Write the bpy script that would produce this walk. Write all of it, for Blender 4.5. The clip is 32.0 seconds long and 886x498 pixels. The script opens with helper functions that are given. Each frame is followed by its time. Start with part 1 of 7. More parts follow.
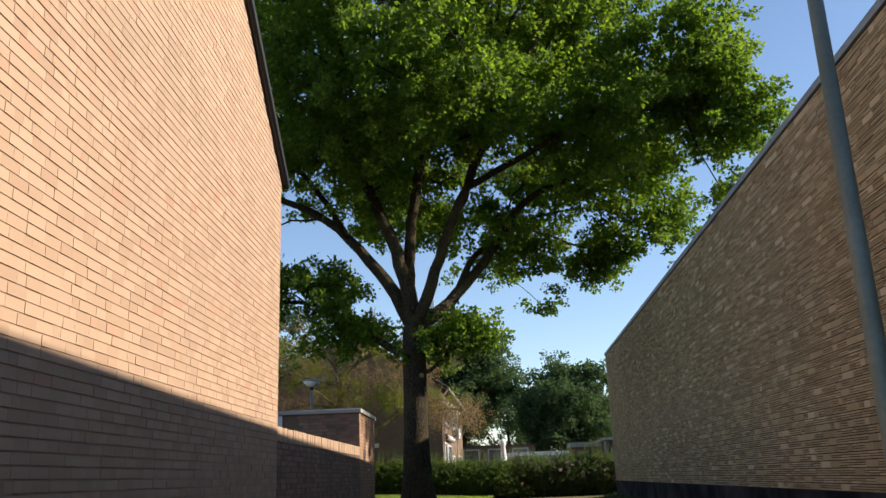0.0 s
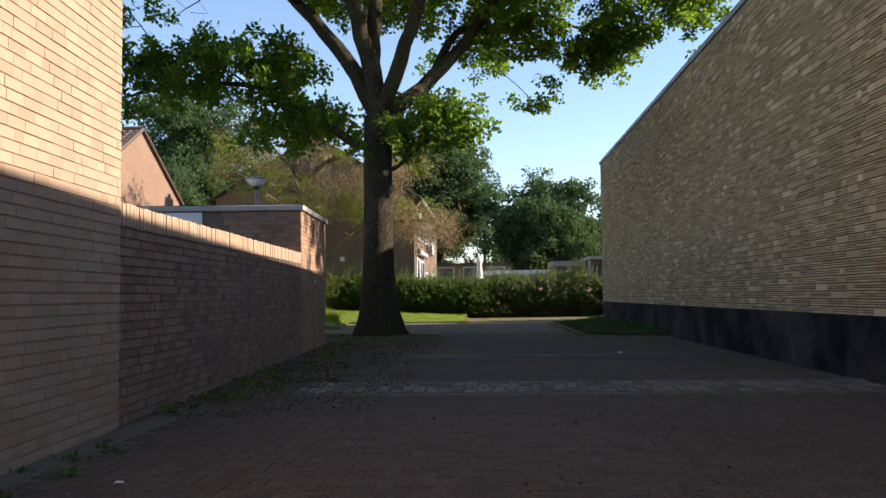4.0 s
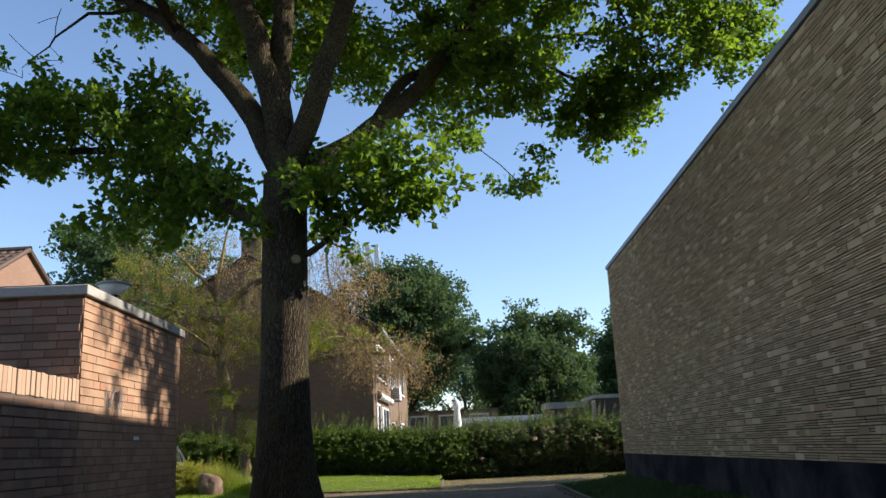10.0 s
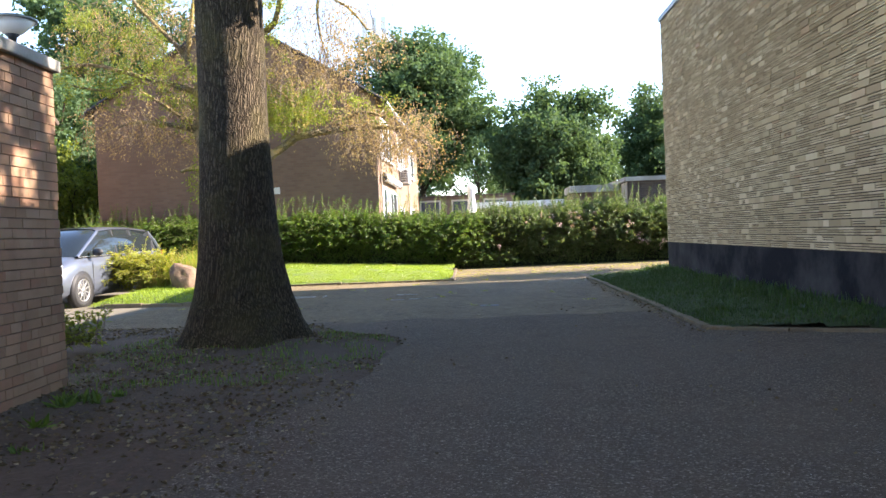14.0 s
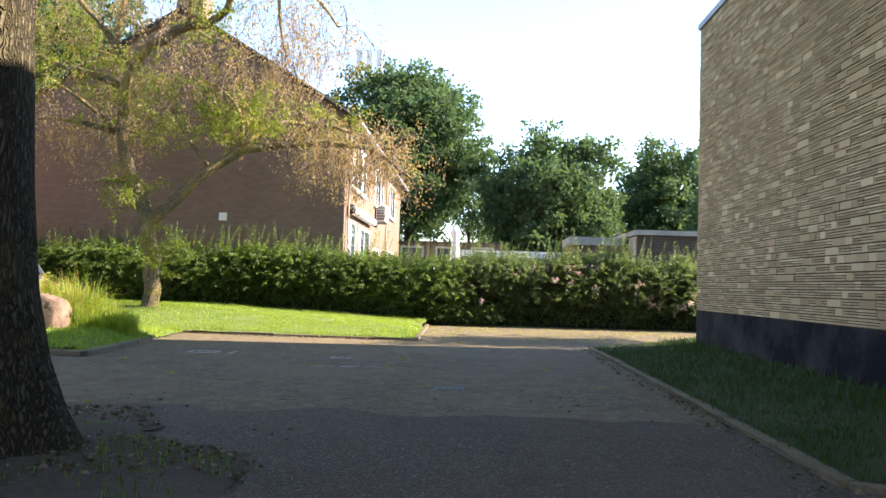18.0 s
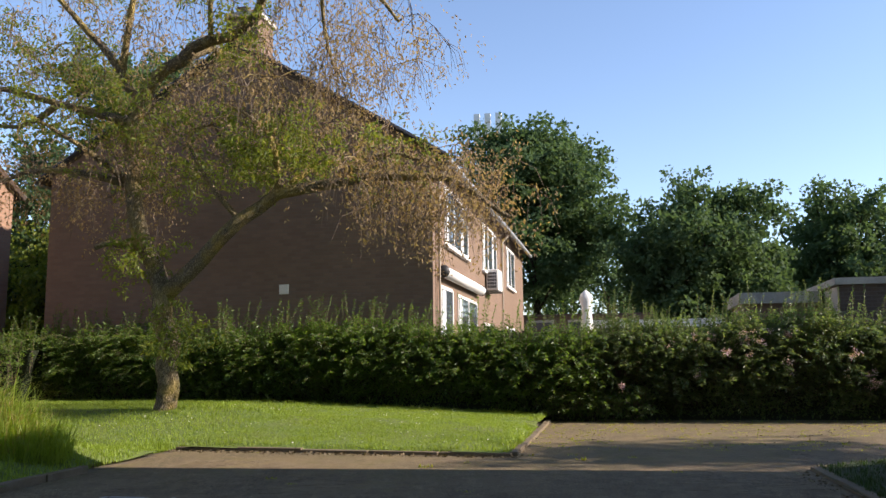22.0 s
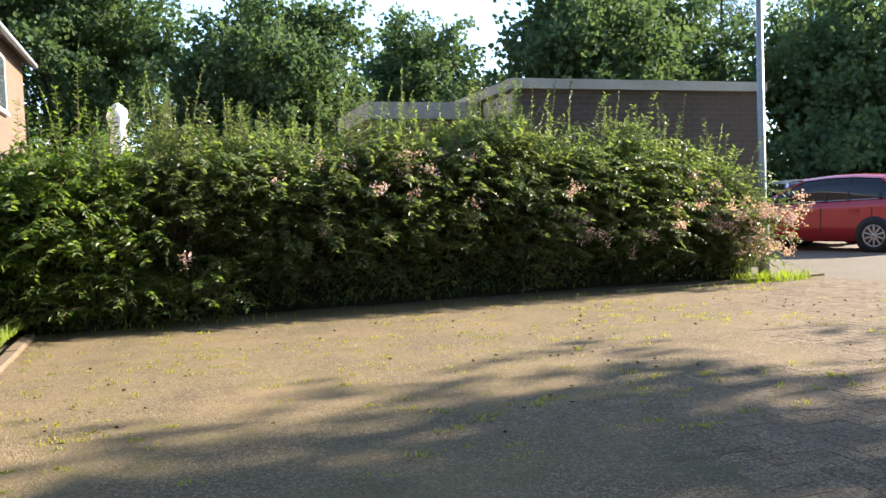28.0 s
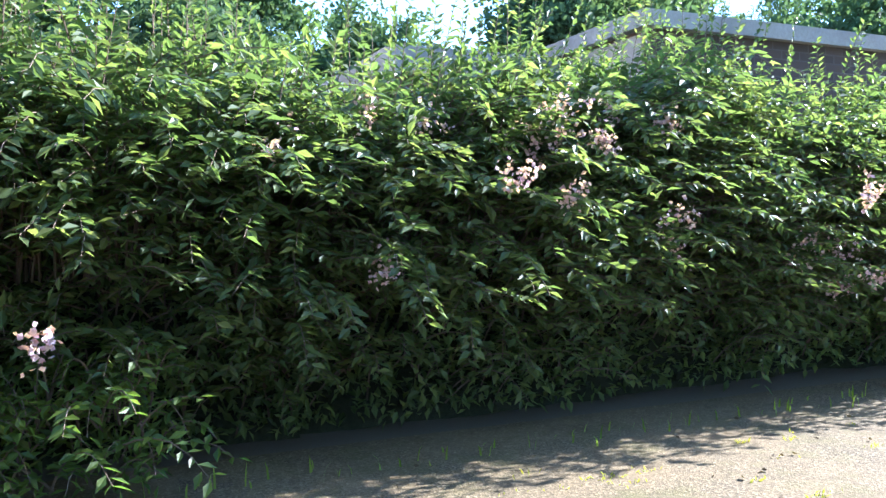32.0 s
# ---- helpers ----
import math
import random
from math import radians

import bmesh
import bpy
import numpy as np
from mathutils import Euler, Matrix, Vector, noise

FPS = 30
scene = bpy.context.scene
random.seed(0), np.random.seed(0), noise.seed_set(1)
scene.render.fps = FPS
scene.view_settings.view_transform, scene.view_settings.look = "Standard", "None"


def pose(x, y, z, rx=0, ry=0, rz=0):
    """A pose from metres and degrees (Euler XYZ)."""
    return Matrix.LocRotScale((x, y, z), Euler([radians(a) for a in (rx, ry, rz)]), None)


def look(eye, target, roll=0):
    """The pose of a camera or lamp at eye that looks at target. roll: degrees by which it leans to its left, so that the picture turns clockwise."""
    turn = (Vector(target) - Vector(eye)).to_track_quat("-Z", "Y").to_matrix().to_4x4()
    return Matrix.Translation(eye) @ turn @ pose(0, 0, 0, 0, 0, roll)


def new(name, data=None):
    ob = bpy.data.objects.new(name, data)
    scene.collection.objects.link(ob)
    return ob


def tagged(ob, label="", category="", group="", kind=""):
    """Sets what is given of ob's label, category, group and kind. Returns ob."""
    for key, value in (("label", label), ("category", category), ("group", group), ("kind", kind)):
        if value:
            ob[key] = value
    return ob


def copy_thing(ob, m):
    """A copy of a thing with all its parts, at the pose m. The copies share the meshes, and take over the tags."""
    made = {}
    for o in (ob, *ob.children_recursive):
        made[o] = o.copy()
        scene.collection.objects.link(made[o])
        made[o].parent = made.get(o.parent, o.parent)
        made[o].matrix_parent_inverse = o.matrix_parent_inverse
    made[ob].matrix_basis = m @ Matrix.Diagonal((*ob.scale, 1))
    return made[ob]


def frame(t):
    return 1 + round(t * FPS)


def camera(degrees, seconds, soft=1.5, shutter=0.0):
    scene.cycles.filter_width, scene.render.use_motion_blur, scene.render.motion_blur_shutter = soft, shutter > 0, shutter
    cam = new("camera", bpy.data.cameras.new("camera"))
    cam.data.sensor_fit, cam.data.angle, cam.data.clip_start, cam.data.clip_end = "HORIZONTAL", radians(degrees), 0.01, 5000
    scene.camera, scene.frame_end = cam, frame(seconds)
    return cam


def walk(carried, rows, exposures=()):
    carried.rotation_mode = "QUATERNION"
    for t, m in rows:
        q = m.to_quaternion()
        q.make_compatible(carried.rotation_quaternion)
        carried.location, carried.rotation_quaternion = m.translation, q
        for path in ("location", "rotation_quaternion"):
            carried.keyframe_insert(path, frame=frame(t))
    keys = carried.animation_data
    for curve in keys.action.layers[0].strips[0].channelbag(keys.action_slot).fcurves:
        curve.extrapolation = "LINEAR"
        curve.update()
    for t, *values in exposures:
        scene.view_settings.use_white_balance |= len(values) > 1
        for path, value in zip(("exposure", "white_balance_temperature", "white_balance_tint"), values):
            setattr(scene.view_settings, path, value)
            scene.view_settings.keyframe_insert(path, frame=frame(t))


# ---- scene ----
cam = camera(56.5, 32.0)
ROWS = [
    (0.0, -0.009, 0.260, 1.120, 4.80, 15.50, 2.04),
    (0.5, -0.062, 0.782, 1.109, 5.22, 14.30, 3.39),
    (1.0, -0.124, 1.301, 1.095, 2.81, 6.55, 3.18),
    (1.5, -0.167, 1.846, 1.084, 0.66, 2.01, 2.00),
    (2.0, -0.203, 2.413, 1.079, 0.56, 0.83, 0.89),
    (2.5, -0.219, 3.006, 1.077, 0.70, 1.01, 1.43),
    (4.5, -0.143, 5.509, 1.063, 3.67, 6.11, 0.17),
    (5.0, -0.141, 6.128, 1.077, 3.66, 12.79, -0.35),
    (5.5, -0.149, 6.765, 1.101, 0.54, 20.73, -1.22),
    (6.0, -0.147, 7.402, 1.124, -1.68, 26.67, -0.72),
    (6.5, -0.143, 8.045, 1.136, -0.46, 30.88, 1.00),
    (7.0, -0.137, 8.672, 1.138, -0.01, 33.86, 1.37),
    (7.5, -0.135, 9.303, 1.137, -0.30, 34.45, 1.06),
    (8.0, -0.131, 9.938, 1.136, -1.80, 31.56, 1.50),
    (8.5, -0.121, 10.598, 1.137, -3.35, 27.41, 2.73),
    (9.0, -0.102, 11.270, 1.140, -2.08, 24.03, 2.09),
    (9.5, -0.063, 11.926, 1.139, 0.91, 21.03, 1.50),
    (10.0, -0.025, 12.528, 1.128, 1.93, 13.55, 2.57),
    (10.5, 0.002, 13.059, 1.106, 1.17, 4.61, 2.32),
    (11.0, 0.030, 13.528, 1.090, 1.39, 0.89, 1.86),
    (11.5, 0.074, 13.979, 1.082, 1.10, 0.43, 0.89),
    (12.0, 0.083, 14.413, 1.095, 2.23, 3.02, -1.57),
    (12.5, 0.029, 14.843, 1.127, 9.19, 4.38, -2.13),
    (13.0, -0.014, 15.349, 1.147, 11.43, -1.65, -0.21),
    (13.5, -0.075, 15.880, 1.159, 7.18, -5.44, 1.47),
    (14.0, -0.174, 16.375, 1.181, 2.79, -1.09, 2.38),
    (14.5, -0.191, 16.890, 1.180, -1.53, 0.79, 3.12),
    (16.5, -0.019, 18.987, 1.131, -1.94, -2.06, 0.49),
    (17.0, -0.006, 19.560, 1.100, 0.91, -5.19, -0.19),
    (17.5, 0.041, 20.158, 1.084, 1.20, -1.89, -2.27),
    (18.0, 0.099, 20.810, 1.088, 2.12, 2.49, -1.63),
    (18.5, 0.162, 21.539, 1.097, 0.94, 2.49, 1.11),
    (19.0, 0.210, 22.299, 1.096, 0.02, 0.99, 2.01),
    (19.5, 0.235, 23.010, 1.093, 3.19, 1.36, 1.31),
    (20.0, 0.233, 23.713, 1.091, 11.79, 2.44, 1.15),
    (20.5, 0.218, 24.429, 1.091, 20.91, 4.07, 1.03),
    (21.0, 0.194, 25.115, 1.096, 21.74, 8.19, 0.15),
    (21.5, 0.231, 25.819, 1.098, 18.49, 9.62, -0.42),
    (22.0, 0.341, 26.509, 1.091, 12.13, 8.10, 0.53),
    (22.5, 0.488, 27.210, 1.072, 4.23, 4.11, 0.64),
    (23.0, 0.628, 27.923, 1.053, 0.41, 1.50, 0.54),
    (23.5, 0.717, 28.661, 1.044, -0.64, 0.97, 0.86),
    (24.0, 0.754, 29.339, 1.038, -0.35, 0.71, 1.31),
    (24.5, 0.730, 29.969, 1.033, 1.54, 0.07, 1.28),
    (26.5, 0.394, 32.509, 1.033, -2.03, -1.26, 3.26),
    (27.0, 0.303, 33.147, 1.039, -5.94, -0.93, 2.60),
    (27.5, 0.223, 33.799, 1.045, -10.99, -2.02, 2.34),
    (28.0, 0.189, 34.516, 1.049, -18.38, -2.63, 2.09),
    (28.5, 0.201, 35.222, 1.045, -23.59, -2.42, 1.13),
    (29.0, 0.182, 35.868, 1.039, -26.33, -3.39, -0.06),
    (29.5, 0.194, 36.466, 1.043, -26.66, -3.97, -0.09),
    (30.0, 0.217, 37.133, 1.058, -26.07, -4.40, 0.50),
    (30.5, 0.225, 37.778, 1.066, -24.38, -4.37, 0.61),
    (31.0, 0.281, 38.389, 1.068, -24.09, -4.19, 1.71),
    (31.5, 0.359, 38.970, 1.071, -26.36, -3.34, 2.26),
    (32.0, 0.455, 39.571, 1.082, -24.07, -1.60, 0.75),
]
EXPOSURES = [(t, stops, kelvin, tint) for t, stops, kelvin, tint in (
    (0.0, 0.6, 6900, 13), (1.0, 0.35, 6900, 13), (2.0, 0.8, 6900, 14), (5.0, 1.05, 6900, 16), (6.0, 1.15, 6500, 14), (7.0, 1.2, 6500, 14), (9.0, 1.1, 6600, 14), (10.0, 0.75, 6600, 14), (11.0, 1.05, 6900, 18), (12.0, 1.35, 7000, 19), (12.5, 1.2, 7000, 20), (13.0, 0.75, 7000, 20), (13.5, 2.4, 6800, 18), (14.0, 2.45, 6800, 18), (14.5, 1.9, 6800, 18),
    (16.5, 1.9, 7000, 20), (17.0, 2.6, 7000, 20), (17.5, 2.5, 7000, 20), (18.0, 2.2, 6900, 18), (19.0, 1.5, 6900, 17), (20.0, 1.65, 6900, 17), (21.0, 1.2, 6900, 16), (22.0, 0.95, 6900, 18), (23.0, 1.35, 6800, 16), (24.0, 1.7, 6800, 16), (27.0, 1.95, 7000, 17), (28.0, 1.9, 6900, 16), (29.0, 2.1, 6500, 15), (30.0, 1.8, 6400, 15), (31.0, 2.15, 5900, 15), (32.0, 2.65, 5300, 16))]
walk(cam, [(t, pose(x, y, z, 90 + pitch, roll, yaw)) for t, x, y, z, yaw, pitch, roll in ROWS], EXPOSURES)

# ---- light ----
SUN_AZ, SUN_EL = radians(85.0), radians(29.0)
SUN_DIR = Vector((math.sin(SUN_AZ) * math.cos(SUN_EL), math.cos(SUN_AZ) * math.cos(SUN_EL), math.sin(SUN_EL)))
world = bpy.data.worlds.new("sky")
scene.world = world
world.use_nodes = True
wn = world.node_tree.nodes
sky = wn.new("ShaderNodeTexSky")
sky.sky_type = "NISHITA"
sky.sun_disc = False
sky.sun_elevation, sky.sun_rotation = SUN_EL, SUN_AZ
sky.air_density, sky.dust_density, sky.ozone_density = 1.0, 0.1, 3.0
wn["Background"].inputs["Strength"].default_value = 0.135
world.node_tree.links.new(sky.outputs[0], wn["Background"].inputs["Color"])
sun = new("sun", bpy.data.lights.new("sun", "SUN"))
sun.data.energy, sun.data.angle, sun.data.color = 5.0, radians(0.55), (1.0, 0.93, 0.82)
sun.matrix_world = look(SUN_DIR * 100, (0, 0, 0))


# ---- material helpers ----
def material(name):
    m = bpy.data.materials.new(name)
    m.use_nodes = True
    nt = m.node_tree
    return m, nt, nt.nodes["Principled BSDF"]


def node(nt, kind, **inputs):
    n = nt.nodes.new(kind)
    for key, value in inputs.items():
        n.inputs[key].default_value = value
    return n


def mix_colour(nt, fac, a, b, blend="MIX"):
    n = nt.nodes.new("ShaderNodeMix")
    n.data_type, n.blend_type = "RGBA", blend
    for socket, value in ((n.inputs[0], fac), (n.inputs[6], a), (n.inputs[7], b)):
        if isinstance(value, bpy.types.NodeSocket):
            nt.links.new(value, socket)
        else:
            socket.default_value = (*value, 1) if isinstance(value, tuple) else value
    return n.outputs[2]


def maths(nt, op, a, b=0.0):
    n = nt.nodes.new("ShaderNodeMath")
    n.operation = op
    for socket, value in ((n.inputs[0], a), (n.inputs[1], b)):
        if isinstance(value, bpy.types.NodeSocket):
            nt.links.new(value, socket)
        else:
            socket.default_value = value
    return n.outputs[0]


def ramp(nt, fac, stops):
    n = nt.nodes.new("ShaderNodeValToRGB")
    el = n.color_ramp.elements
    while len(el) < len(stops):
        el.new(0.5)
    for e, (p, c) in zip(el, stops):
        e.position, e.color = p, (*c, 1)
    nt.links.new(fac, n.inputs[0])
    return n.outputs[0]


def noise_of(nt, scale, detail=4.0, rough=0.6, vec=None):
    n = node(nt, "ShaderNodeTexNoise", Scale=scale, Detail=detail, Roughness=rough)
    if vec is None:
        g = nt.nodes.new("ShaderNodeNewGeometry")
        vec = g.outputs["Position"]
    nt.links.new(vec, n.inputs["Vector"])
    return n.outputs["Fac"]


def bump_of(nt, b, height, strength, distance):
    n = node(nt, "ShaderNodeBump", Strength=strength, Distance=distance)
    nt.links.new(height, n.inputs["Height"])
    nt.links.new(n.outputs[0], b.inputs["Normal"])


def pick(nt):
    """A random number for each piece, whether it is an object of its own or an island of a joined mesh."""
    o = nt.nodes.new("ShaderNodeObjectInfo").outputs["Random"]
    g = nt.nodes.new("ShaderNodeNewGeometry").outputs["Random Per Island"]
    return maths(nt, "FRACT", maths(nt, "ADD", o, g))


def surface(name, a, b, fine=30.0, coarse=1.2, rough=0.8, metal=0.0, bump=0.3, depth=0.01, dirt=None, dirt_amount=0.5, spec=0.4):
    """Two tones in fine grain, with a coarse stain over them."""
    m, nt, bs = material(name)
    f = noise_of(nt, fine, 6, 0.65)
    c = noise_of(nt, coarse, 5, 0.6)
    col = mix_colour(nt, ramp(nt, f, [(0.3, (0, 0, 0)), (0.7, (1, 1, 1))]), a, b)
    if dirt:
        col = mix_colour(nt, maths(nt, "MULTIPLY", ramp(nt, c, [(0.42, (0, 0, 0)), (0.72, (1, 1, 1))]), dirt_amount), col, dirt)
    nt.links.new(col, bs.inputs["Base Color"])
    bs.inputs["Roughness"].default_value, bs.inputs["Metallic"].default_value = rough, metal
    bs.inputs["Specular IOR Level"].default_value = spec
    if bump:
        bump_of(nt, bs, f, bump, depth)
    return m


def brick_pieces(name, tones, stain, rough=0.88, grain=70.0, stain_scale=0.9, stain_amount=0.6, chips=0.0):
    """Bricks laid piece by piece: a tone for each, grain, and stains that run over many."""
    m, nt, bs = material(name)
    col = ramp(nt, pick(nt), tones)
    f = noise_of(nt, grain, 6, 0.7)
    col = mix_colour(nt, maths(nt, "MULTIPLY", f, 0.55), col, (0.5, 0.5, 0.5), "OVERLAY")
    if chips:
        v = node(nt, "ShaderNodeTexVoronoi", Scale=110.0)
        nt.links.new(nt.nodes.new("ShaderNodeNewGeometry").outputs["Position"], v.inputs["Vector"])
        sp = nt.nodes.new("ShaderNodeSeparateColor")
        nt.links.new(v.outputs["Color"], sp.inputs[0])
        col = mix_colour(nt, chips, col, ramp(nt, sp.outputs[0], [(0.0, (0.12, 0.12, 0.12)), (0.6, (0.5, 0.5, 0.5)), (1.0, (0.95, 0.95, 0.95))]), "OVERLAY")
    s = ramp(nt, noise_of(nt, stain_scale, 6, 0.65), [(0.45, (0, 0, 0)), (0.75, (1, 1, 1))])
    col = mix_colour(nt, maths(nt, "MULTIPLY", s, stain_amount), col, stain)
    nt.links.new(col, bs.inputs["Base Color"])
    bs.inputs["Roughness"].default_value = rough
    bs.inputs["Specular IOR Level"].default_value = 0.25
    bump_of(nt, bs, f, 0.5, 0.006)
    return m


def far_brick(name, a, b, mortar, w=0.22, h=0.08):
    """Brickwork that stays far off."""
    m, nt, bs = material(name)
    g = nt.nodes.new("ShaderNodeNewGeometry")
    sep = nt.nodes.new("ShaderNodeSeparateXYZ")
    nt.links.new(g.outputs["Position"], sep.inputs[0])
    com = nt.nodes.new("ShaderNodeCombineXYZ")
    nt.links.new(maths(nt, "ADD", sep.outputs[0], sep.outputs[1]), com.inputs[0])
    nt.links.new(sep.outputs[2], com.inputs[1])
    br = node(nt, "ShaderNodeTexBrick", Scale=1.0)
    br.inputs["Brick Width"].default_value, br.inputs["Row Height"].default_value = w, h
    br.inputs["Mortar Size"].default_value = 0.007
    br.inputs["Color1"].default_value, br.inputs["Color2"].default_value, br.inputs["Mortar"].default_value = (*a, 1), (*b, 1), (*mortar, 1)
    nt.links.new(com.outputs[0], br.inputs["Vector"])
    s = noise_of(nt, 0.6, 6, 0.65)
    col = mix_colour(nt, maths(nt, "MULTIPLY", ramp(nt, s, [(0.4, (0, 0, 0)), (0.75, (1, 1, 1))]), 0.35), br.outputs[0], tuple(0.55 * v for v in a))
    col = mix_colour(nt, maths(nt, "MULTIPLY", noise_of(nt, 40, 4), 0.4), col, (0.5, 0.5, 0.5), "OVERLAY")
    nt.links.new(col, bs.inputs["Base Color"])
    bs.inputs["Roughness"].default_value = 0.9
    bump_of(nt, bs, maths(nt, "SUBTRACT", 1.0, br.outputs["Fac"]), 0.6, 0.01)
    return m


def leaf_material(name, tones, trans=0.4, rough=0.5, spec=0.35, patch=0.8, glow=(2.3, 2.2, 0.9), each=0.55):
    """Thin leaves: a tone for each, light that passes through them."""
    m, nt, bs = material(name)
    g = nt.nodes.new("ShaderNodeNewGeometry").outputs["Random Per Island"]
    n = noise_of(nt, patch, 3)
    col = ramp(nt, maths(nt, "ADD", maths(nt, "MULTIPLY", g, each), maths(nt, "MULTIPLY", n, 1.0 - each)), tones)
    nt.links.new(col, bs.inputs["Base Color"])
    bs.inputs["Roughness"].default_value = rough
    bs.inputs["Specular IOR Level"].default_value = spec
    t = nt.nodes.new("ShaderNodeBsdfTranslucent")
    bright = mix_colour(nt, 1.0, col, glow, "MULTIPLY")
    nt.links.new(bright, t.inputs["Color"])
    mx = nt.nodes.new("ShaderNodeMixShader")
    mx.inputs[0].default_value = trans
    nt.links.new(bs.outputs[0], mx.inputs[1])
    nt.links.new(t.outputs[0], mx.inputs[2])
    nt.links.new(mx.outputs[0], nt.nodes["Material Output"].inputs["Surface"])
    return m


def bark_material(name, a, b, moss, vertical=9.0, moss_amount=0.3):
    m, nt, bs = material(name)
    g = nt.nodes.new("ShaderNodeNewGeometry")
    mp = nt.nodes.new("ShaderNodeMapping")
    mp.inputs["Scale"].default_value = (vertical, vertical, vertical * 0.16)
    nt.links.new(g.outputs["Position"], mp.inputs[0])
    v = node(nt, "ShaderNodeTexVoronoi", Scale=4.2)
    v.feature = "DISTANCE_TO_EDGE"
    wob = noise_of(nt, 5.0, 4)
    add = nt.nodes.new("ShaderNodeVectorMath")
    add.operation = "ADD"
    nt.links.new(mp.outputs[0], add.inputs[0])
    nt.links.new(wob, add.inputs[1])
    nt.links.new(add.outputs[0], v.inputs["Vector"])
    h = ramp(nt, v.outputs["Distance"], [(0.0, (0, 0, 0)), (0.34, (1, 1, 1))])
    grain = noise_of(nt, 26.0, 5, 0.7)
    col = mix_colour(nt, maths(nt, "MULTIPLY", h, maths(nt, "ADD", 0.35, grain)), a, b)
    col = mix_colour(nt, maths(nt, "MULTIPLY", ramp(nt, noise_of(nt, 1.6, 5), [(0.45, (0, 0, 0)), (0.7, (1, 1, 1))]), moss_amount), col, moss)
    nt.links.new(col, bs.inputs["Base Color"])
    bs.inputs["Roughness"].default_value = 0.95
    bs.inputs["Specular IOR Level"].default_value = 0.15
    bump_of(nt, bs, maths(nt, "ADD", h, maths(nt, "MULTIPLY", noise_of(nt, 40, 4), 0.4)), 0.9, 0.03)
    return m


def plain(name, rgb, rough=0.5, metal=0.0, coat=0.0, var=0.12):
    m, nt, bs = material(name)
    f = noise_of(nt, 3.0, 4)
    nt.links.new(mix_colour(nt, maths(nt, "MULTIPLY", f, var * 2), rgb, tuple(0.6 * v for v in rgb)), bs.inputs["Base Color"])
    bs.inputs["Roughness"].default_value, bs.inputs["Metallic"].default_value = rough, metal
    bs.inputs["Coat Weight"].default_value = coat
    bs.inputs["Coat Roughness"].default_value = 0.05
    return m


def glass_pane(name, tint, rough=0.03):
    """Window glass over a dark room: mirrors the surroundings."""
    m, nt, bs = material(name)
    bs.inputs["Base Color"].default_value = (*tint, 1)
    bs.inputs["Roughness"].default_value = rough
    bs.inputs["Specular IOR Level"].default_value = 0.5
    bs.inputs["IOR"].default_value = 1.5
    return m


orange_brick = brick_pieces("orange_brick", [(0.0, (0.40, 0.262, 0.175)), (0.25, (0.425, 0.285, 0.19)), (0.6, (0.45, 0.305, 0.206)), (0.95, (0.475, 0.326, 0.222)), (1.0, (0.43, 0.245, 0.162))], (0.34, 0.245, 0.172), stain_amount=0.45)
garden_brick = brick_pieces("garden_brick", [(0.0, (0.20, 0.125, 0.085)), (0.3, (0.28, 0.175, 0.12)), (0.7, (0.34, 0.215, 0.15)), (1.0, (0.26, 0.14, 0.095))], (0.13, 0.10, 0.08), stain_amount=0.65)
shed_brick = brick_pieces("shed_brick", [(0.0, (0.33, 0.195, 0.12)), (0.3, (0.40, 0.245, 0.152)), (0.7, (0.44, 0.28, 0.178)), (1.0, (0.38, 0.195, 0.12))], (0.20, 0.135, 0.09), stain_scale=1.7, stain_amount=0.65)
mortar_mid = surface("mortar_mid", (0.15, 0.10, 0.068), (0.21, 0.145, 0.10), 60, 1.0, 0.95, bump=0.4, depth=0.004)
yellow_brick = brick_pieces("yellow_brick", [(0.0, (0.34, 0.24, 0.135)), (0.3, (0.44, 0.322, 0.185)), (0.7, (0.505, 0.378, 0.222)), (0.9, (0.60, 0.462, 0.285)), (0.96, (0.66, 0.52, 0.33)), (1.0, (0.43, 0.265, 0.15))], (0.31, 0.22, 0.125), stain_amount=0.4)
groove_dark = surface("groove_dark", (0.038, 0.028, 0.018), (0.064, 0.046, 0.030), 60, 1.0, 0.95, bump=0.4, depth=0.004)
mortar_dark = surface("mortar_dark", (0.10, 0.08, 0.065), (0.15, 0.12, 0.095), 60, 1.0, 0.95, bump=0.4, depth=0.004)
mortar_light = surface("mortar_light", (0.34, 0.232, 0.155), (0.41, 0.285, 0.195), 60, 1.0, 0.95, bump=0.4, depth=0.004)
far_orange = far_brick("far_orange_brick", (0.31, 0.185, 0.122), (0.26, 0.152, 0.10), (0.25, 0.175, 0.128))
# Same brick as far_brown; the sunlit side's tone is put into the colour.
sunlit_front_brick = far_brick("sunlit_front_brick", (0.209, 0.136, 0.091), (0.181, 0.115, 0.076), (0.161, 0.119, 0.087))
far_brown = far_brick("far_brown_brick", (0.215, 0.140, 0.10), (0.175, 0.113, 0.082), (0.17, 0.13, 0.10))
far_dark = far_brick("far_dark_brick", (0.075, 0.055, 0.045), (0.10, 0.07, 0.055), (0.11, 0.09, 0.075))
bitumen = surface("bitumen_plinth", (0.009, 0.009, 0.012), (0.014, 0.014, 0.018), 25, 0.75, 0.85, dirt=(0.15, 0.14, 0.13), dirt_amount=0.5, bump=0.25, spec=0.08)
tile_roof = surface("roof_tile", (0.10, 0.065, 0.05), (0.15, 0.10, 0.075), 14, 1.0, 0.85, dirt=(0.07, 0.07, 0.055), dirt_amount=0.6)
